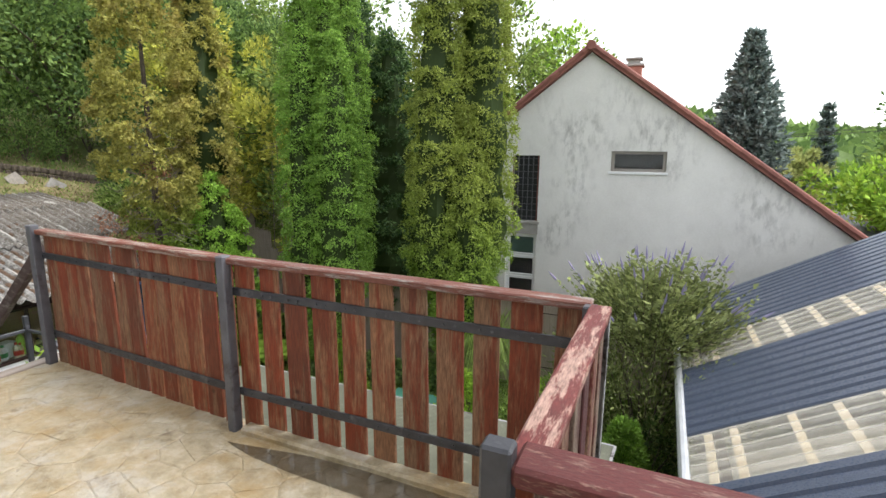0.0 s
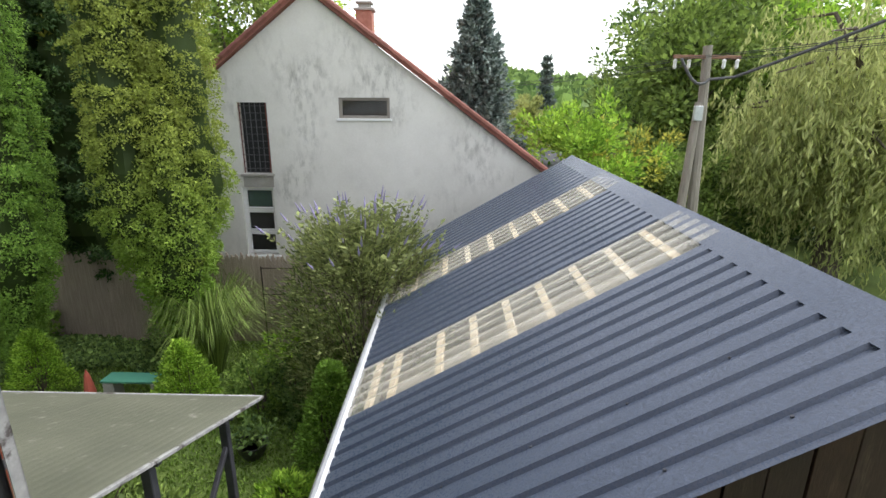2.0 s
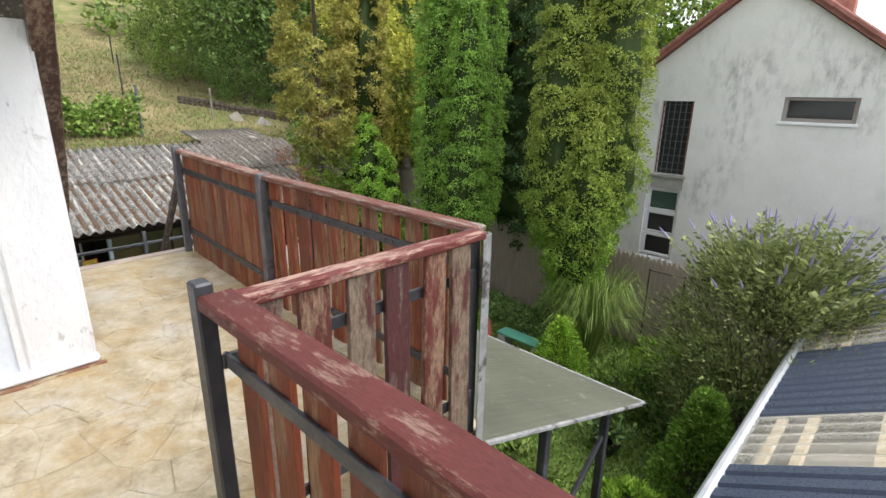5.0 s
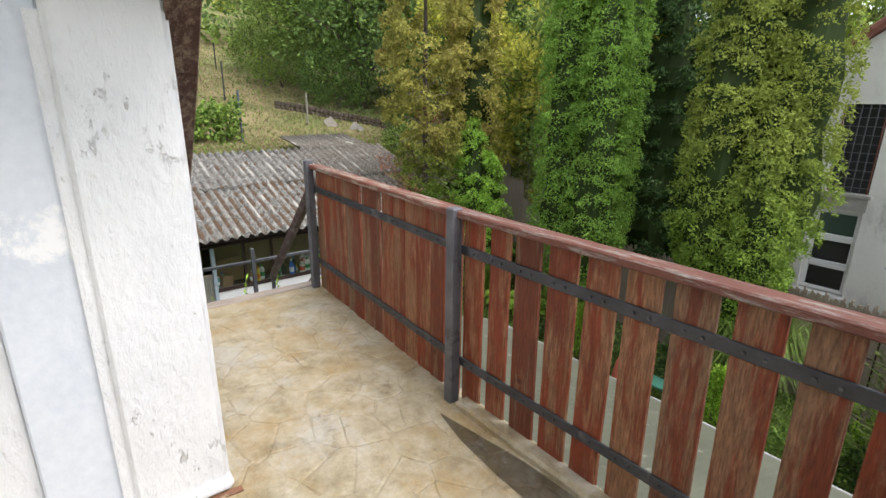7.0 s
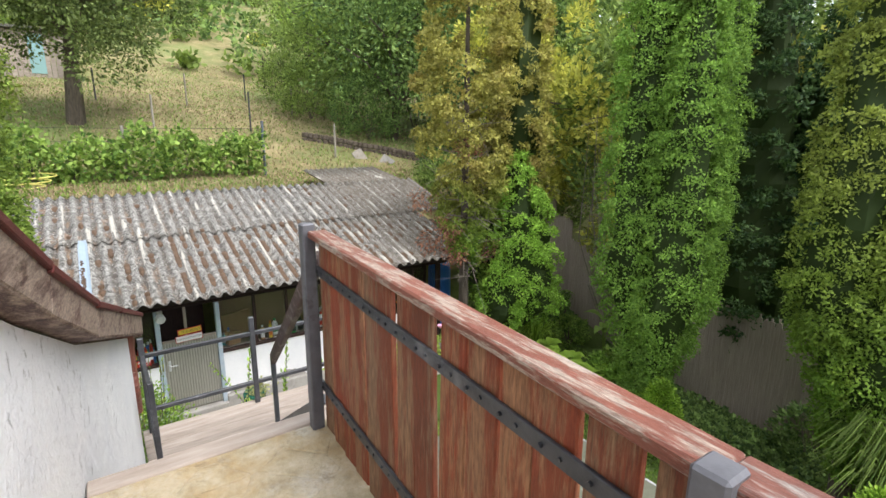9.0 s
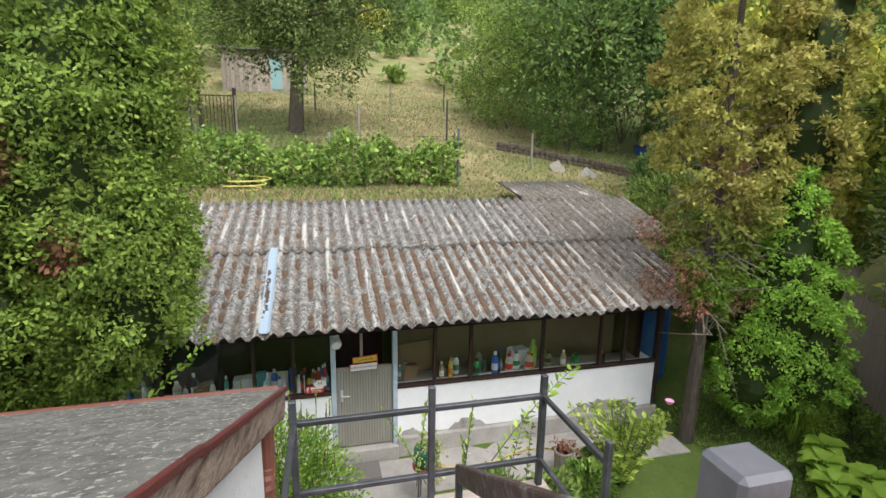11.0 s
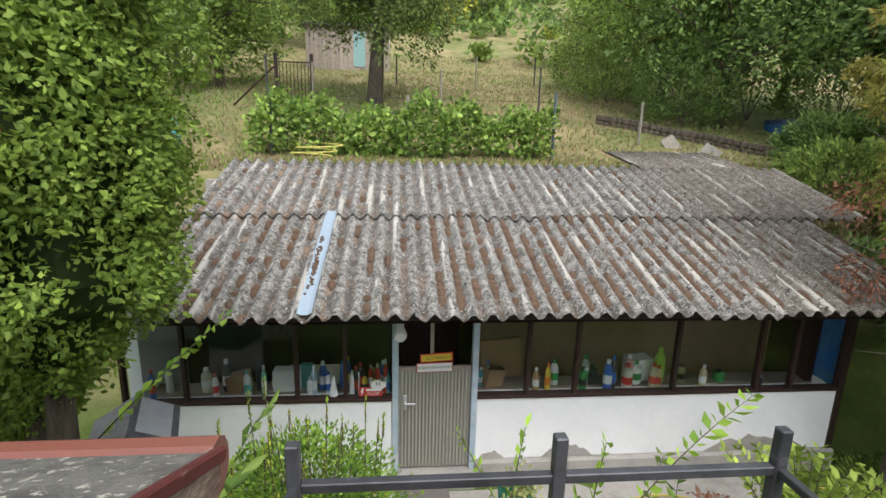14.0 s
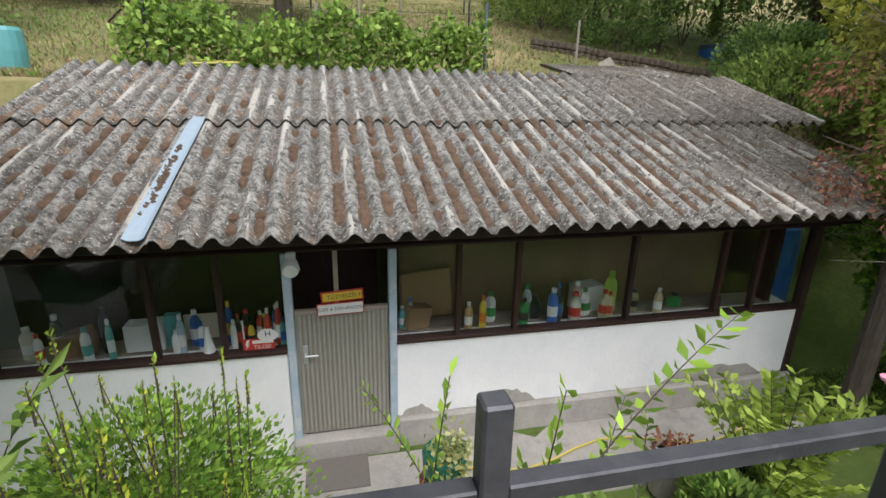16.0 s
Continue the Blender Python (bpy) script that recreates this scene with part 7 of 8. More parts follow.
def build_shed_contents():
    sill = -2.26
    part("shelf", Geo().box(SX - 0.48, SX - 0.21, 0.55, 3.19, -2.285, -2.262).box(SX - 0.48, SX - 0.21, 4.17, 8.38, -2.285, -2.262), GREYWOOD, SHED, "plank shelf behind the windows")
    # added dark boards on rear, side and ceiling stand in for the shed's dimness
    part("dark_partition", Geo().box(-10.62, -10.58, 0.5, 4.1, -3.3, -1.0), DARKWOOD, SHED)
    part("board_partition", Geo().box(-10.2, -10.17, 4.3, 8.38, -3.3, -1.05), surface("brown_fibreboard", (0.22, 0.15, 0.09), (0.3, 0.215, 0.135), 2.0, 0.85), SHED, "brown fibreboard partition")
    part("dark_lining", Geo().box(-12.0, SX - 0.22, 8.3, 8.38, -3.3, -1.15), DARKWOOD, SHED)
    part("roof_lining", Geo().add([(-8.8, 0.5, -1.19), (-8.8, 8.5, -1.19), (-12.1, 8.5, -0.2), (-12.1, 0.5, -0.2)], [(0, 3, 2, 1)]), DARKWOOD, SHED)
    P = lambda n, c: plain(n, c, 0.4, vary=0.0)
    white, red, blue, green, yellow, teal, dark, orange, lime = P("white_plastic", (0.75, 0.75, 0.74)), P("red_plastic", (0.5, 0.04, 0.03)), P("blue_plastic", (0.03, 0.12, 0.45)), P("green_plastic", (0.04, 0.28, 0.08)), P("yellow_plastic", (0.65, 0.5, 0.06)), P("teal_plastic", (0.12, 0.4, 0.4)), P("dark_plastic", (0.03, 0.03, 0.035)), P("orange_plastic", (0.65, 0.2, 0.03)), P("lime_plastic", (0.35, 0.6, 0.08))
    X = SX - 0.15
    rows = [(0.62, 0.24, 0.035, blue, red), (0.74, 0.22, 0.035, white, white), (1.28, 0.2, 0.035, white, red), (1.36, 0.27, 0.04, dark, white), (1.62, 0.22, 0.04, white, teal), (1.72, 0.3, 0.035, dark, dark), (2.3, 0.16, 0.04, white, white), (2.42, 0.24, 0.04, blue, white), (2.5, 0.2, 0.035, white, blue), (2.64, 0.24, 0.03, blue, blue), (2.76, 0.2, 0.034, white, white), (2.84, 0.22, 0.036, dark, red), (2.9, 0.18, 0.03, yellow, dark), (2.96, 0.2, 0.03, red, white), (3.04, 0.26, 0.034, red, white), (3.1, 0.24, 0.034, blue, white), (3.155, 0.2, 0.03, teal, blue),
            (4.24, 0.16, 0.03, teal, white), (5.0, 0.24, 0.036, yellow, orange), (5.12, 0.22, 0.045, white, green), (5.42, 0.2, 0.05, green, dark), (5.58, 0.17, 0.06, dark, dark), (5.72, 0.26, 0.055, blue, white), (5.84, 0.16, 0.05, yellow, white), (5.96, 0.22, 0.065, P("glass_jar", (0.5, 0.5, 0.42)), red), (6.12, 0.2, 0.07, white, green), (6.28, 0.22, 0.055, P("pale_jar", (0.45, 0.42, 0.3)), red), (6.42, 0.32, 0.055, lime, lime), (6.9, 0.2, 0.045, P("wood_jar", (0.5, 0.4, 0.24)), white), (7.2, 0.1, 0.06, green, dark), (7.6, 0.14, 0.06, dark, orange),
            (1.14, 0.2, 0.05, P("cream_tub", (0.6, 0.57, 0.45)), white), (1.8, 0.26, 0.03, teal, white), (1.9, 0.18, 0.045, dark, white), (2.34, 0.26, 0.035, P("pale_blue_can", (0.4, 0.52, 0.62)), white), (2.7, 0.28, 0.03, blue, yellow), (2.8, 0.24, 0.03, dark, red), (2.99, 0.18, 0.03, P("brown_bottle", (0.2, 0.09, 0.04)), yellow), (3.13, 0.3, 0.028, red, white), (4.32, 0.22, 0.03, P("clear_bottle", (0.4, 0.42, 0.38)), blue), (4.86, 0.2, 0.04, P("amber_jar", (0.4, 0.25, 0.1)), white), (5.5, 0.26, 0.04, P("grey_can", (0.35, 0.36, 0.37)), green), (5.78, 0.3, 0.04, dark, blue), (6.04, 0.26, 0.05, P("pink_tub", (0.6, 0.35, 0.36)), white), (6.34, 0.2, 0.045, P("straw_jar", (0.5, 0.45, 0.25)), red), (6.7, 0.16, 0.05, P("olive_jar", (0.3, 0.3, 0.14)), dark)]
    for i, (y, h, r, a, b) in enumerate(rows):
        bottle("bottle", y, X - 0.14 * (i % 2), sill, h * 1.4, r * (1.15 if i % 2 else 0.95), a, b, "household bottle standing on the shed shelf")
    bottle("bottle", 2.56, X + 0.06, sill, 0.26, 0.05, white, white, "white plastic nozzle cone on the shelf", "cone")
    carton(1.5, X - 0.16, sill, 0.26, 0.16, 0.2, CARDBOARD, "brown cardboard box on the shed shelf", 0.2, 0.15)
    carton(1.95, X - 0.16, sill, 0.16, 0.16, 0.24, white, "white paper packet on the shed shelf")
    carton(2.1, X - 0.16, sill, 0.14, 0.16, 0.25, white, "white paper packet on the shed shelf")
    carton(2.24, X - 0.16, sill, 0.12, 0.08, 0.3, teal, "pale green packet on the shed shelf")
    carton(2.45, X - 0.25, sill, 0.3, 0.02, 0.24, CREAMWOOD, "small pine rack on the shed shelf")
    carton(4.36, X - 0.13, sill, 0.24, 0.14, 0.22, CARDBOARD, "open brown cardboard box behind the window", 0.4, -0.2)
    carton(4.55, X - 0.38, sill - 0.02, 0.5, 0.04, 0.5, CARDBOARD, "large brown board behind the window", 0.0, 0.1)
    carton(6.2, X - 0.24, sill, 0.3, 0.2, 0.28, white, "grey tin box behind jars", 0.2)
    bk = solo("leaning_brochure", Geo().box(SX - 0.16, SX - 0.14, 2.78, 2.84, sill, sill + 0.26, 0.002, None), white, "white leaflet leaning in the shed window", "leaflet", base=(SX - 0.15, 2.8, sill))
    # signs
    sg = thing("warning_sign", (SX, 3.68, -1.9), "yellow and white Hungarian no smoking warning plates", "sign")
    tl = 0.06
    part("red_border", Geo().box(SX + 0.004, SX + 0.008, -0.19, 0.17, 0.0, 0.1, 0, Matrix.Translation((0, 3.7, -1.81)) @ Matrix.Rotation(tl, 4, "X")), red, sg)
    part("yellow_plate", Geo().box(SX + 0.009, SX + 0.012, -0.175, 0.155, 0.012, 0.085, 0, Matrix.Translation((0, 3.7, -1.81)) @ Matrix.Rotation(tl, 4, "X")), yellow, sg)
    part("red_border", Geo().box(SX + 0.010, SX + 0.013, -0.21, 0.19, -0.005, 0.105, 0, Matrix.Translation((0, 3.68, -1.925)) @ Matrix.Rotation(tl * 0.5, 4, "X")), red, sg)
    part("white_plate", Geo().box(SX + 0.014, SX + 0.017, -0.2, 0.18, 0.003, 0.097, 0, Matrix.Translation((0, 3.68, -1.925)) @ Matrix.Rotation(tl * 0.5, 4, "X")), white, sg)
    lettering("TŰZVESZÉLY!", 0.05, dark, sg, facing_east(SX + 0.013, 3.71, -1.762, tl))
    lettering("TILOS A DOHÁNYZÁS!", 0.042, dark, sg, facing_east(SX + 0.018, 3.67, -1.875, tl * 0.5))
    rs = thing("red_sign", (SX, 2.98, sill), "red warning sign with a white lightning mark", "sign")
    part("plate", Geo().box(SX - 0.03, SX - 0.026, 2.84, 3.1, -2.225, -2.12), red, rs)
    lettering("TILOS!", 0.05, white, rs, facing_east(SX - 0.024, 3.0, -2.2))
    part("text_bar", Geo().box(SX - 0.0255, SX - 0.024, 2.92, 3.09, -2.165, -2.135), white, rs)
    part("bolt_mark", Geo().add([(SX - 0.024, 2.875, -2.13), (SX - 0.024, 2.9, -2.13), (SX - 0.024, 2.882, -2.17), (SX - 0.024, 2.898, -2.17), (SX - 0.024, 2.865, -2.215), (SX - 0.024, 2.872, -2.18), (SX - 0.024, 2.858, -2.18)], [(0, 1, 2, 3, 4, 5, 6)]), white, rs)
    st = thing("oval_sticker", (SX, 3.05, -2.1), "white oval sticker with a black letter H", "sticker")
    part("oval", Geo().add([(SX - 0.02, 3.05 + 0.085 * math.cos(k * math.pi / 12), -2.09 + 0.055 * math.sin(k * math.pi / 12)) for k in range(24)], [tuple(range(24))]), white, st)
    lettering("H", 0.075, dark, st, facing_east(SX - 0.018, 3.05, -2.08))
    lp = thing("wall_lamp", (SX + 0.03, 3.3, -1.36), "white plastic outdoor lamp under the eave", "lamp")
    part("base", Geo().box(SX + 0.0, SX + 0.06, 3.25, 3.33, -1.4, -1.34, 0.01), white, lp)
    part("head", Geo().tube([(SX + 0.03, 3.29, -1.42), (SX + 0.1, 3.29, -1.46), (SX + 0.14, 3.29, -1.47)], [0.05, 0.075, 0.06], 12), white, lp)
    # moss on the roof
    rng = np.random.default_rng(220)
    ms = thing("roof_moss", (-9.5, 5, -0.8), "brown dry moss cushions in the roof valleys", "moss", kind="stuff")
    g = Geo()
    for k in range(3200):
        j = rng.integers(0, 46)
        y = 0.72 + 0.18 * (j + 0.5)
        x = -8.65 - 1.95 * rng.uniform(0, 1) if rng.uniform() < 0.85 else -10.75 - 1.5 * rng.uniform(0, 1)
        dens = (0.42 if 3.6 < y < 7.2 and x > -10.6 else 0.09) * (0.5 + 0.5 * math.sin(x * 2.3 + y * 1.7) ** 2)
        if rng.uniform() > dens:
            continue
        z = shed_roof_z(x) + (0.012 if x > -10.5 else 0.042) - 0.03
        rx, ry, h = rng.uniform(0.04, 0.12), rng.uniform(0.04, 0.07), rng.uniform(0.03, 0.06)
        b = len(g.v)
        for ring, f in ((1.0, -0.2), (0.8, 0.6), (0.35, 1.0)):
            for q in range(8):
                a = q * math.pi / 4
                w = rng.uniform(0.85, 1.15)
                px = x + rx * ring * w * math.cos(a)
                g.v.append((px, y + ry * ring * w * math.sin(a), z + h * f - 0.287 * (px - x)))
        for r_ in range(2):
            for q in range(8):
                g.f.append((b + r_ * 8 + q, b + r_ * 8 + (q + 1) % 8, b + r_ * 8 + 8 + (q + 1) % 8, b + r_ * 8 + 8 + q))
        g.f.append(tuple(b + 16 + q for q in range(8)))
    part("cushions", g, MOSS, ms, kind="stuff")


build_shed_contents()


def build_shed_yard():
    lv = -3.35
    solo("path", Geo().box(-9.1, -7.2, 2.9, 4.5, -3.5, -3.335, 0.01), CONCRETE, "cracked concrete path to the shed door", "path", kind="structure")
    solo("yard_strip", Geo().box(-9.2, -8.3, 4.52, 8.6, -3.5, -3.34, 0.01), CONCRETE, "worn concrete strip along the shed", "pavement", kind="structure")
    solo("door_mat", Geo().box(-9.12, -8.72, 3.3, 3.85, -3.335, -3.32, 0.005), plain("grey_brown_rubber", (0.16, 0.145, 0.13), 0.9), "grey-brown ribbed mat before the shed door", "door mat", base=(-8.9, 3.57, -3.335))
    sh = shrub("privet_bush", -7.75, 2.5, lv, 1.42, 0.85, "bright green privet bush before the shed", foliage("privet_leaves", (0.07, 0.17, 0.02), (0.28, 0.46, 0.06)), 230, 14000, 0.05, stems=9)
    pv = thing("privet_bush", (-7.6, 2.5, lv), "upright yellow-tipped privet shoots", "shrub")
    rng = random.Random(12)
    tips = foliage("yellow_privet_tips", (0.2, 0.28, 0.02), (0.5, 0.56, 0.05))
    for i in range(30):
        a, r = rng.uniform(0, 6.28), rng.uniform(0.1, 0.75)
        p0 = (-7.6 + r * 0.7 * math.cos(a), 2.45 + r * math.sin(a), -2.3 + rng.uniform(-0.3, 0.1))
        hh = rng.uniform(0.5, 1.0)
        p1 = (p0[0] + rng.uniform(-0.12, 0.2), p0[1] + rng.uniform(-0.15, 0.15), p0[2] + hh)
        shoot(pv, "shoot", p0, p1, 0.0, 12, LEAF_B if i % 3 else tips, 0.05, 240 + i)
        shoot(pv, "tip", (p1[0], p1[1], p1[2] - 0.16), (p1[0], p1[1], p1[2] + 0.02), 0.0, 6, tips, 0.04, 280 + i)
    lp = thing("laurel_bush", (-7.6, 1.3, lv), "dark large-leaved laurel shoots beside the hive box", "shrub")
    for i in range(16):
        a = i * 2.4
        p0 = (-7.5 + 0.1 * math.cos(a), 1.4 + 0.1 * math.sin(a), lv)
        p1 = (-7.3 + rng.uniform(-0.4, 0.5), 1.6 + 0.75 * math.sin(a), rng.uniform(-2.2, -1.25))
        shoot(lp, "branch", p0, p1, 0.45, 13, LEAF_V, 0.17, 320 + i)
    shoot(lp, "branch", (-7.7, 0.95, -1.75), (-7.96, 1.95, -0.78), 0.05, 17, LEAF_B, 0.13, 350, label="long arching leafy shoot")
    fl = thing("garden_shrub", (-7.3, 5.0, lv), "leafy shrub with long arching shoots below the landing", "shrub")
    shoot(fl, "branch", (-7.35, 4.95, -2.3), (-7.55, 6.05, -1.33), 0.16, 17, LEAF_B, 0.13, 351, label="long arching leafy shoot")
    for i, (p0, p1) in enumerate((((-7.9, 4.3, -2.9), (-8.1, 3.78, -1.93)), ((-7.5, 4.1, -2.6), (-7.42, 4.2, -1.47)), ((-6.9, 4.45, -2.5), (-6.78, 4.52, -1.17)), ((-7.4, 4.7, -2.9), (-7.2, 4.55, -1.9)), ((-7.3, 5.1, -2.9), (-7.1, 4.95, -2.0)), ((-7.2, 5.3, -3.0), (-7.5, 5.5, -2.0)), ((-7.6, 5.2, -3.1), (-7.9, 5.6, -2.1)), ((-7.0, 4.6, -3.1), (-6.7, 4.9, -1.9)), ((-7.0, 4.9, -3.1), (-6.6, 5.3, -2.0)))):
        shoot(fl, "branch", p0, p1, 0.1, 15, LEAF_B if i < 3 else LEAF_V, 0.1, 352 + i)
    for i, (x, y, h, r, m) in enumerate(((-7.2, 4.95, 0.9, 0.4, LEAF_V), (-7.1, 5.6, 0.85, 0.42, LEAF), (-7.6, 6.4, 0.5, 0.35, LEAF_V), (-6.6, 5.0, 1.0, 0.4, LEAF_V), (-6.9, 3.2, 0.5, 0.35, LEAF_D), (-8.0, 6.9, 0.4, 0.3, LEAF_D))):
        shrub("yard_plant", x, y, lv, h, r, "green leafy plant in the bed below the landing", m, 370 + i, 2400, 0.085, "yard plants", stems=4)
    oleander = foliage("oleander_leaves", (0.19, 0.29, 0.035), (0.42, 0.56, 0.09))
    ol = thing("oleander", (-7.8, 7.1, lv), "yellow-green oleander with one pink flower", "shrub")
    for i in range(34):
        a, r = i * 2.4, 0.2 + 0.6 * (i % 7) / 7
        p1 = (-7.8 + r * math.cos(a), 7.0 + 1.0 * r * math.sin(a), -2.0 - 0.9 * r * rng.uniform(0.4, 1.2))
        shoot(ol, "branch", (-7.8, 7.0, lv), p1, 0.15, 18, oleander, 0.11, 390 + i)
    part("flower", Geo().turned(-7.55, 7.45, [(0.01, -2.0), (0.05, -1.96), (0.055, -1.94), (0.0, -1.95)], 10), plain("pink_petals", (0.8, 0.35, 0.5), 0.6), ol, "pink flower")
    # pot with succulent on a stand
    ps = thing("potted_plant", (-8.1, 4.35, lv), "green glazed pot with pale trailing plant on an iron stand", "plant pot")
    part("pot", Geo().turned(-8.1, 4.35, [(0.1, -2.85), (0.16, -2.7), (0.17, -2.55), (0.15, -2.52), (0.0, -2.54)], 14), plain("green_glaze", (0.03, 0.16, 0.11), 0.2), ps)
    for k in range(4):
        a = k * math.pi / 2 + 0.4
        part("leg", Geo().tube([(-8.1 + 0.14 * math.cos(a), 4.35 + 0.14 * math.sin(a), lv), (-8.1 + 0.11 * math.cos(a), 4.35 + 0.11 * math.sin(a), -2.84)], 0.01, 6), STEEL, ps)
    part("ring", Geo().turned(-8.1, 4.35, [(0.18, -2.8), (0.19, -2.78), (0.18, -2.76)], 14), plain("dark_red_saucer", (0.3, 0.04, 0.05), 0.4), ps)
    nr = np.random.default_rng(410)
    pos = np.concatenate([np.array([-8.02, 4.38, -2.45]) + nr.normal(size=(220, 3)) * np.array([0.09, 0.09, 0.06]), np.array([-7.94, 4.4, -2.7]) + nr.normal(size=(200, 3)) * np.array([0.03, 0.05, 0.13])])
    leaf_part("leaves", ps, pos, nr.normal(size=pos.shape) + np.array([0.4, 0, 0.2]), 0.045, 0.04, foliage("pale_succulent", (0.28, 0.32, 0.08), (0.5, 0.52, 0.2)), nr, kind="stuff")
    tp = thing("planter_stump", (-8.2, 6.35, lv), "hollow wooden stump planter with dried flowers", "planter")
    part("stump", Geo().turned(-8.2, 6.35, [(0.14, lv), (0.12, lv + 0.2), (0.14, lv + 0.42), (0.1, lv + 0.42), (0.0, lv + 0.36)], 12), POLEWOOD, tp)
    pos = np.array([-8.2, 6.35, lv + 0.45]) + nr.normal(size=(160, 3)) * np.array([0.08, 0.08, 0.05])
    leaf_part("leaves", tp, pos, nr.normal(size=pos.shape) + np.array([0, 0, 0.5]), 0.07, 0.03, LEAF_RUST, nr, kind="stuff")
    pts = [(-8.75 + 0.12 * math.sin(k * 0.9), 4.7 + k * 0.28, -3.31) for k in range(15)]
    solo("yellow_hose", Geo().tube(pts, 0.012, 6), plain("yellow_hose_rubber", (0.55, 0.45, 0.1), 0.5), "yellow garden hose lying along the shed", "hose", base=(-8.75, 6.6, -3.32))
    # hive box
    hv = thing("hive_box", (-7.9, 1.25, lv), "green and white wooden hive box with a metal lid", "box")
    tm = Matrix.Translation((-8.0, 1.16, -2.12)) @ Matrix.Rotation(0.35, 4, "Z")
    part("body", Geo().box(-0.26, 0.24, -0.24, 0.22, 0.0, 0.34, 0.01, tm), plain("green_hive_paint", (0.03, 0.2, 0.1), 0.6), hv)
    part("lower_body", Geo().box(-0.26, 0.24, -0.24, 0.22, -0.4, -0.002, 0.01, tm), SHEDWHITE, hv, "white lower box")
    part("gable", Geo().add([tm @ Vector(p) for p in ((-0.26, -0.24, 0.34), (-0.26, 0.22, 0.34), (-0.26, -0.01, 0.47), (0.24, -0.24, 0.34), (0.24, 0.22, 0.34), (0.24, -0.01, 0.47))], [(0, 1, 2), (3, 5, 4), (0, 2, 5, 3), (1, 4, 5, 2)]), plain("green_gable_paint", (0.03, 0.2, 0.1), 0.6), hv)
    for sg, ang in ((1, -0.5), (-1, 0.5)):
        lm = tm @ Matrix.Translation((0, -0.01, 0.49)) @ Matrix.Rotation(ang, 4, "X")
        part("lid", Geo().box(-0.33, 0.33, min(0, sg * 0.36), max(0, sg * 0.36), -0.012, 0.012, 0.004, lm), STEEL_POST, hv, "dark sheet metal lid slope")
        if sg > 0:
            part("lid_strip", Geo().box(-0.3, 0.24, 0.04, 0.3, 0.014, 0.019, 0.001, lm), GALV, hv, "pale sheet on the lid")
    for sx in (-0.22, 0.2):
        for sy in (-0.2, 0.18):
            part("leg", Geo().box(sx - 0.025, sx + 0.025, sy - 0.025, sy + 0.025, -1.25, -0.4, 0.004, tm), POLEWOOD, hv)
    # blue drum by the shed corner
    bd = Geo().turned(-10.6, 9.5, [(0.26, gz(-10.6, 9.5) - 0.3), (0.29, -2.6), (0.28, -1.9), (0.25, -1.75), (0.0, -1.74)], 16)
    solo("blue_drum", bd, plain("blue_drum_plastic", (0.03, 0.16, 0.5), 0.4), "blue plastic drum beside the shed", "drum", base=(-10.6, 9.5, gz(-10.6, 9.5)))
    # rain pipe at the low eave
    rp = thing("rain_pipe", (-5.15, 2.75, -0.3), "brown plastic rainwater funnel and pipe at the eave", "downpipe")
    brown = plain("brown_pipe_plastic", (0.2, 0.07, 0.05), 0.45)
    part("gutter_end", Geo().tube([(-5.24, 2.85, -0.13), (-5.24, 2.0, -0.13), (-5.24, -3.0, -0.15)], 0.07, 12), brown, rp)
    part("funnel", Geo().turned(-5.16, 2.76, [(0.055, -0.5), (0.06, -0.3), (0.075, -0.2), (0.075, -0.17)], 12), brown, rp)
    part("flexible_pipe", Geo().tube([(-5.16 + 0.05 * math.sin(k * 0.25), 2.76, -0.5 - 0.02 * k) for k in range(20)], [0.052 + 0.007 * (k % 2) for k in range(20)], 12), brown, rp)
    part("pipe", Geo().tube([(-5.2, 2.74, -0.88), (-5.1, 2.7, -3.3)], 0.045, 10), brown, rp)
    # leaves and water on the terrace
    g = Geo()
    pl = [(0.12 + 0.98 * math.cos(k * 0.349), 3.235 + (0.085 + 0.02 * math.sin(k * 1.3)) * math.sin(k * 0.349) - 0.02 * math.cos(k * 0.9)) for k in range(18)]
    g.add([(x, y, 0.0045) for x, y in pl], [tuple(range(18))])
    wm, wt, wb = shader("rain_water", 0.02)
    wb.inputs["Base Color"].default_value = (0.03, 0.02, 0.012, 1)
    wb.inputs["Alpha"].default_value = 0.5
    solo("rain_puddle", g, wm, "shallow rain puddle by the terrace kerb", "puddle", kind="structure")


build_shed_yard()


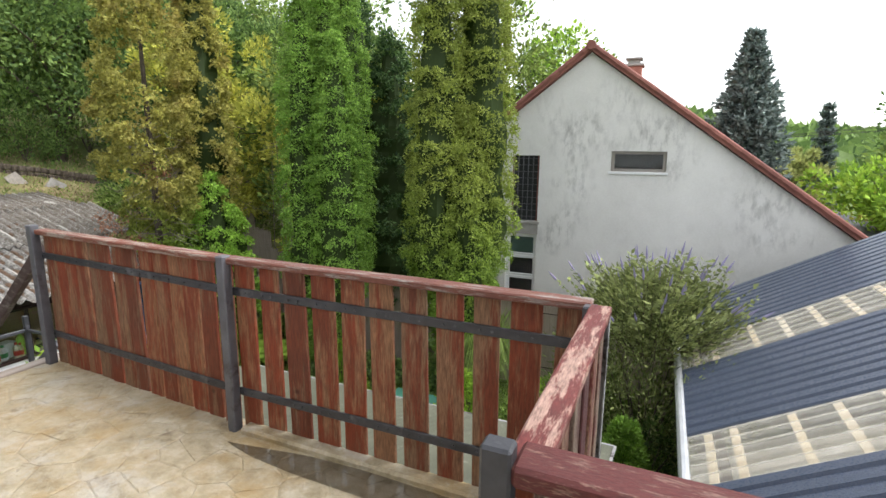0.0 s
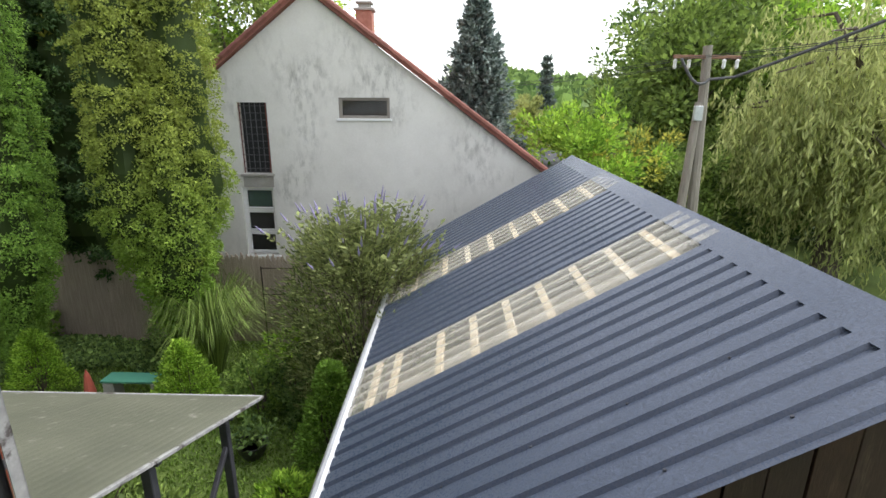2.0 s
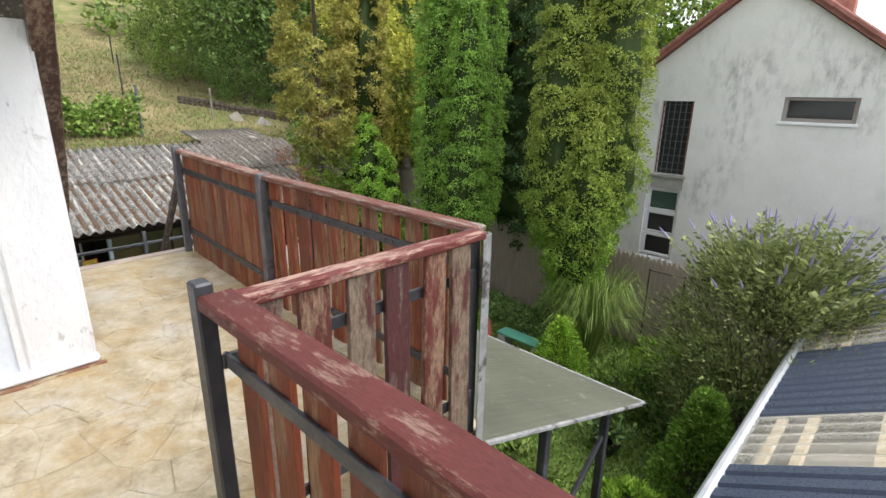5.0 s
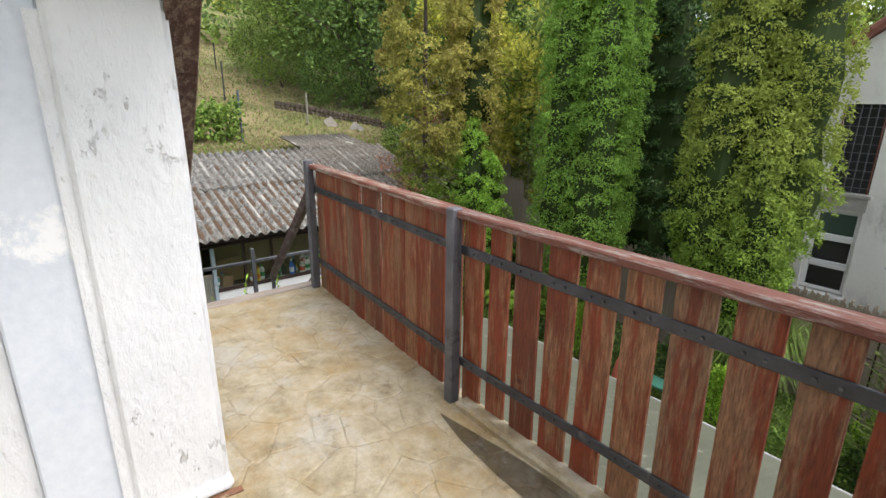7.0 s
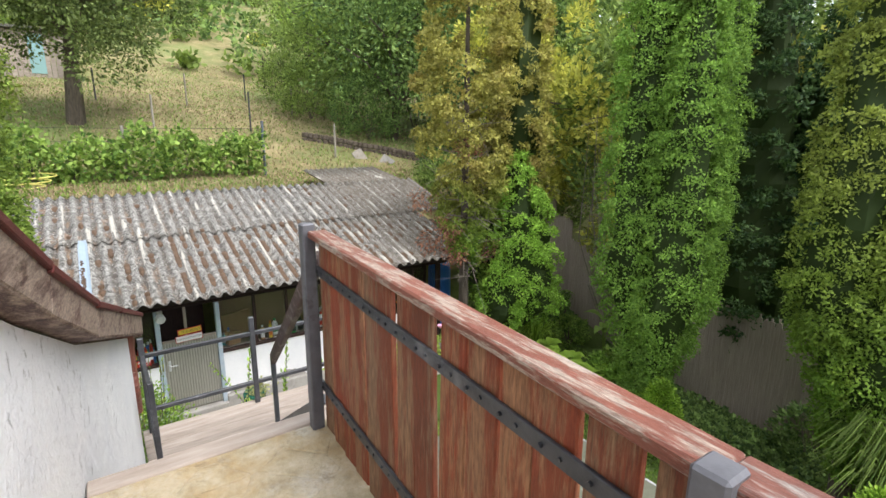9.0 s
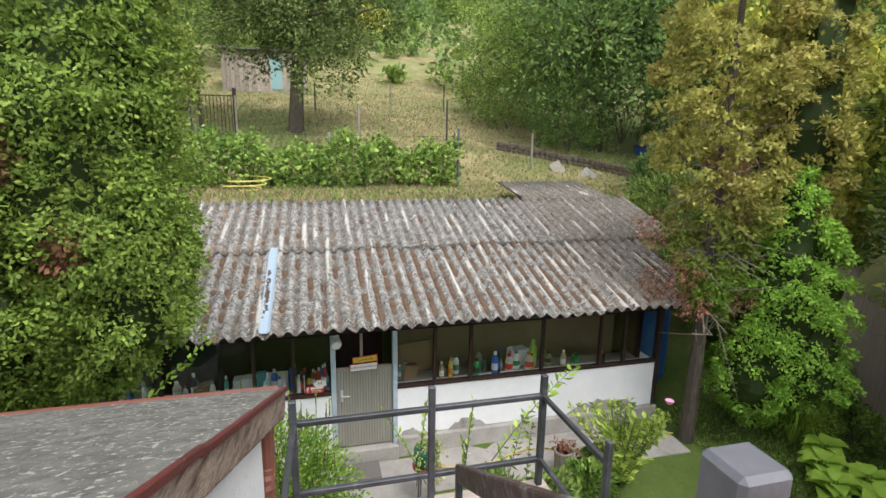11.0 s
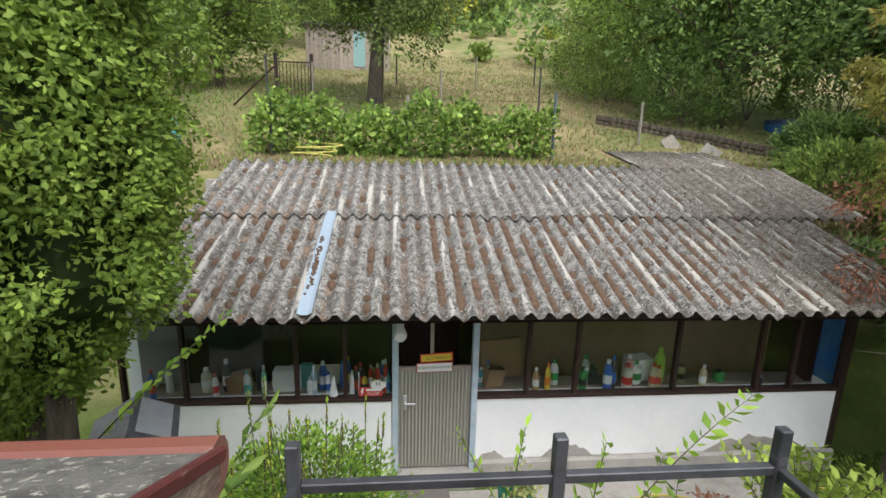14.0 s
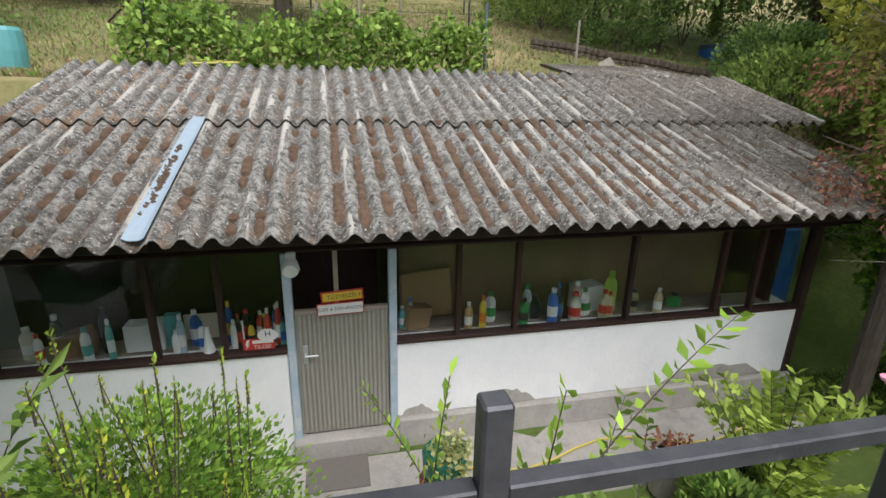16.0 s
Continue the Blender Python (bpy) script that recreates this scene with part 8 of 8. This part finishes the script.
# ---- dead wood and russet sprays in the old thujas ----
def build_dead_wood():
    rng = np.random.default_rng(430)
    t = thing("dead_branches", (-8.6, 8.75, -1.0), "bare grey dead branches of the old thuja", "branches")
    for i in range(60):
        a, z = rng.uniform(0, 6.28), rng.uniform(-1.5, 1.8)
        p0 = np.array([-8.6, 8.75, z])
        p1 = p0 + np.array([math.cos(a) * 0.7, math.sin(a) * 0.7, rng.uniform(-0.1, 0.4)]) * rng.uniform(0.6, 1.3)
        mid = (p0 + p1) / 2 + rng.normal(size=3) * 0.1
        part("branch", Geo().tube([tuple(p0), tuple(mid), tuple(p1)], [0.014, 0.009, 0.003], 5).tube([tuple(mid), tuple(mid + rng.normal(size=3) * 0.25)], [0.006, 0.002], 4).tube([tuple(p1 * 0.6 + p0 * 0.4), tuple(p1 + rng.normal(size=3) * 0.25)], [0.006, 0.002], 4), TWIG, t)
    cs = np.array([[-8.4, 8.2, -0.4], [-8.3, 8.3, -0.9], [-8.9, 7.95, 0.1], [-8.7, 8.0, -0.7], [-8.3, 8.6, 1.1], [-8.35, 9.2, -0.9]])
    pos, way = clumps(rng, cs, np.tile([0.4, -0.6, -0.2], (len(cs), 1)), 260, 0.3, -0.3)
    leaf_part("russet_sprays", t, pos, way, 0.06, 0.03, LEAF_RUST, rng, kind="stuff")
    t = thing("russet_sprays", (-6.5, 1.4, 0.5), "russet dead sprays in the green thuja", "foliage")
    cs = np.array([[-6.3, 0.65, 0.95], [-6.35, 1.5, 0.62], [-6.4, 1.4, 0.5], [-6.3, 1.1, 1.15], [-6.3, 1.05, 1.3]])
    pos, way = clumps(rng, cs, np.tile([0.8, 0.2, -0.2], (len(cs), 1)), 300, 0.15, -0.2)
    leaf_part("sprays", t, pos, way, 0.07, 0.035, LEAF_RUST, rng, kind="stuff")
    t = thing("bare_shrub", (-7.0, 12.6, -3.3), "bare brownish twiggy shrub behind the fence", "shrub")
    for i in range(90):
        a = rng.uniform(0, 6.28)
        p0 = np.array([-7.2 + 0.4 * math.cos(a), 12.4 + 0.4 * math.sin(a), -3.3])
        p1 = p0 + np.array([math.cos(a) * rng.uniform(0.2, 1.0), math.sin(a) * rng.uniform(0.2, 1.0), rng.uniform(2.5, 5.5)])
        mid = (p0 + p1) / 2 + rng.normal(size=3) * 0.2
        g = Geo().tube([tuple(p0), tuple(mid), tuple(p1)], [0.02, 0.012, 0.003], 4)
        for k in range(5):
            b = mid * (1 - k / 5) + p1 * k / 5
            g.tube([tuple(b), tuple(b + rng.normal(size=3) * 0.4 + np.array([0, 0, 0.25]))], [0.006, 0.002], 3)
        part("twig", g, TWIG, t)


build_dead_wood()
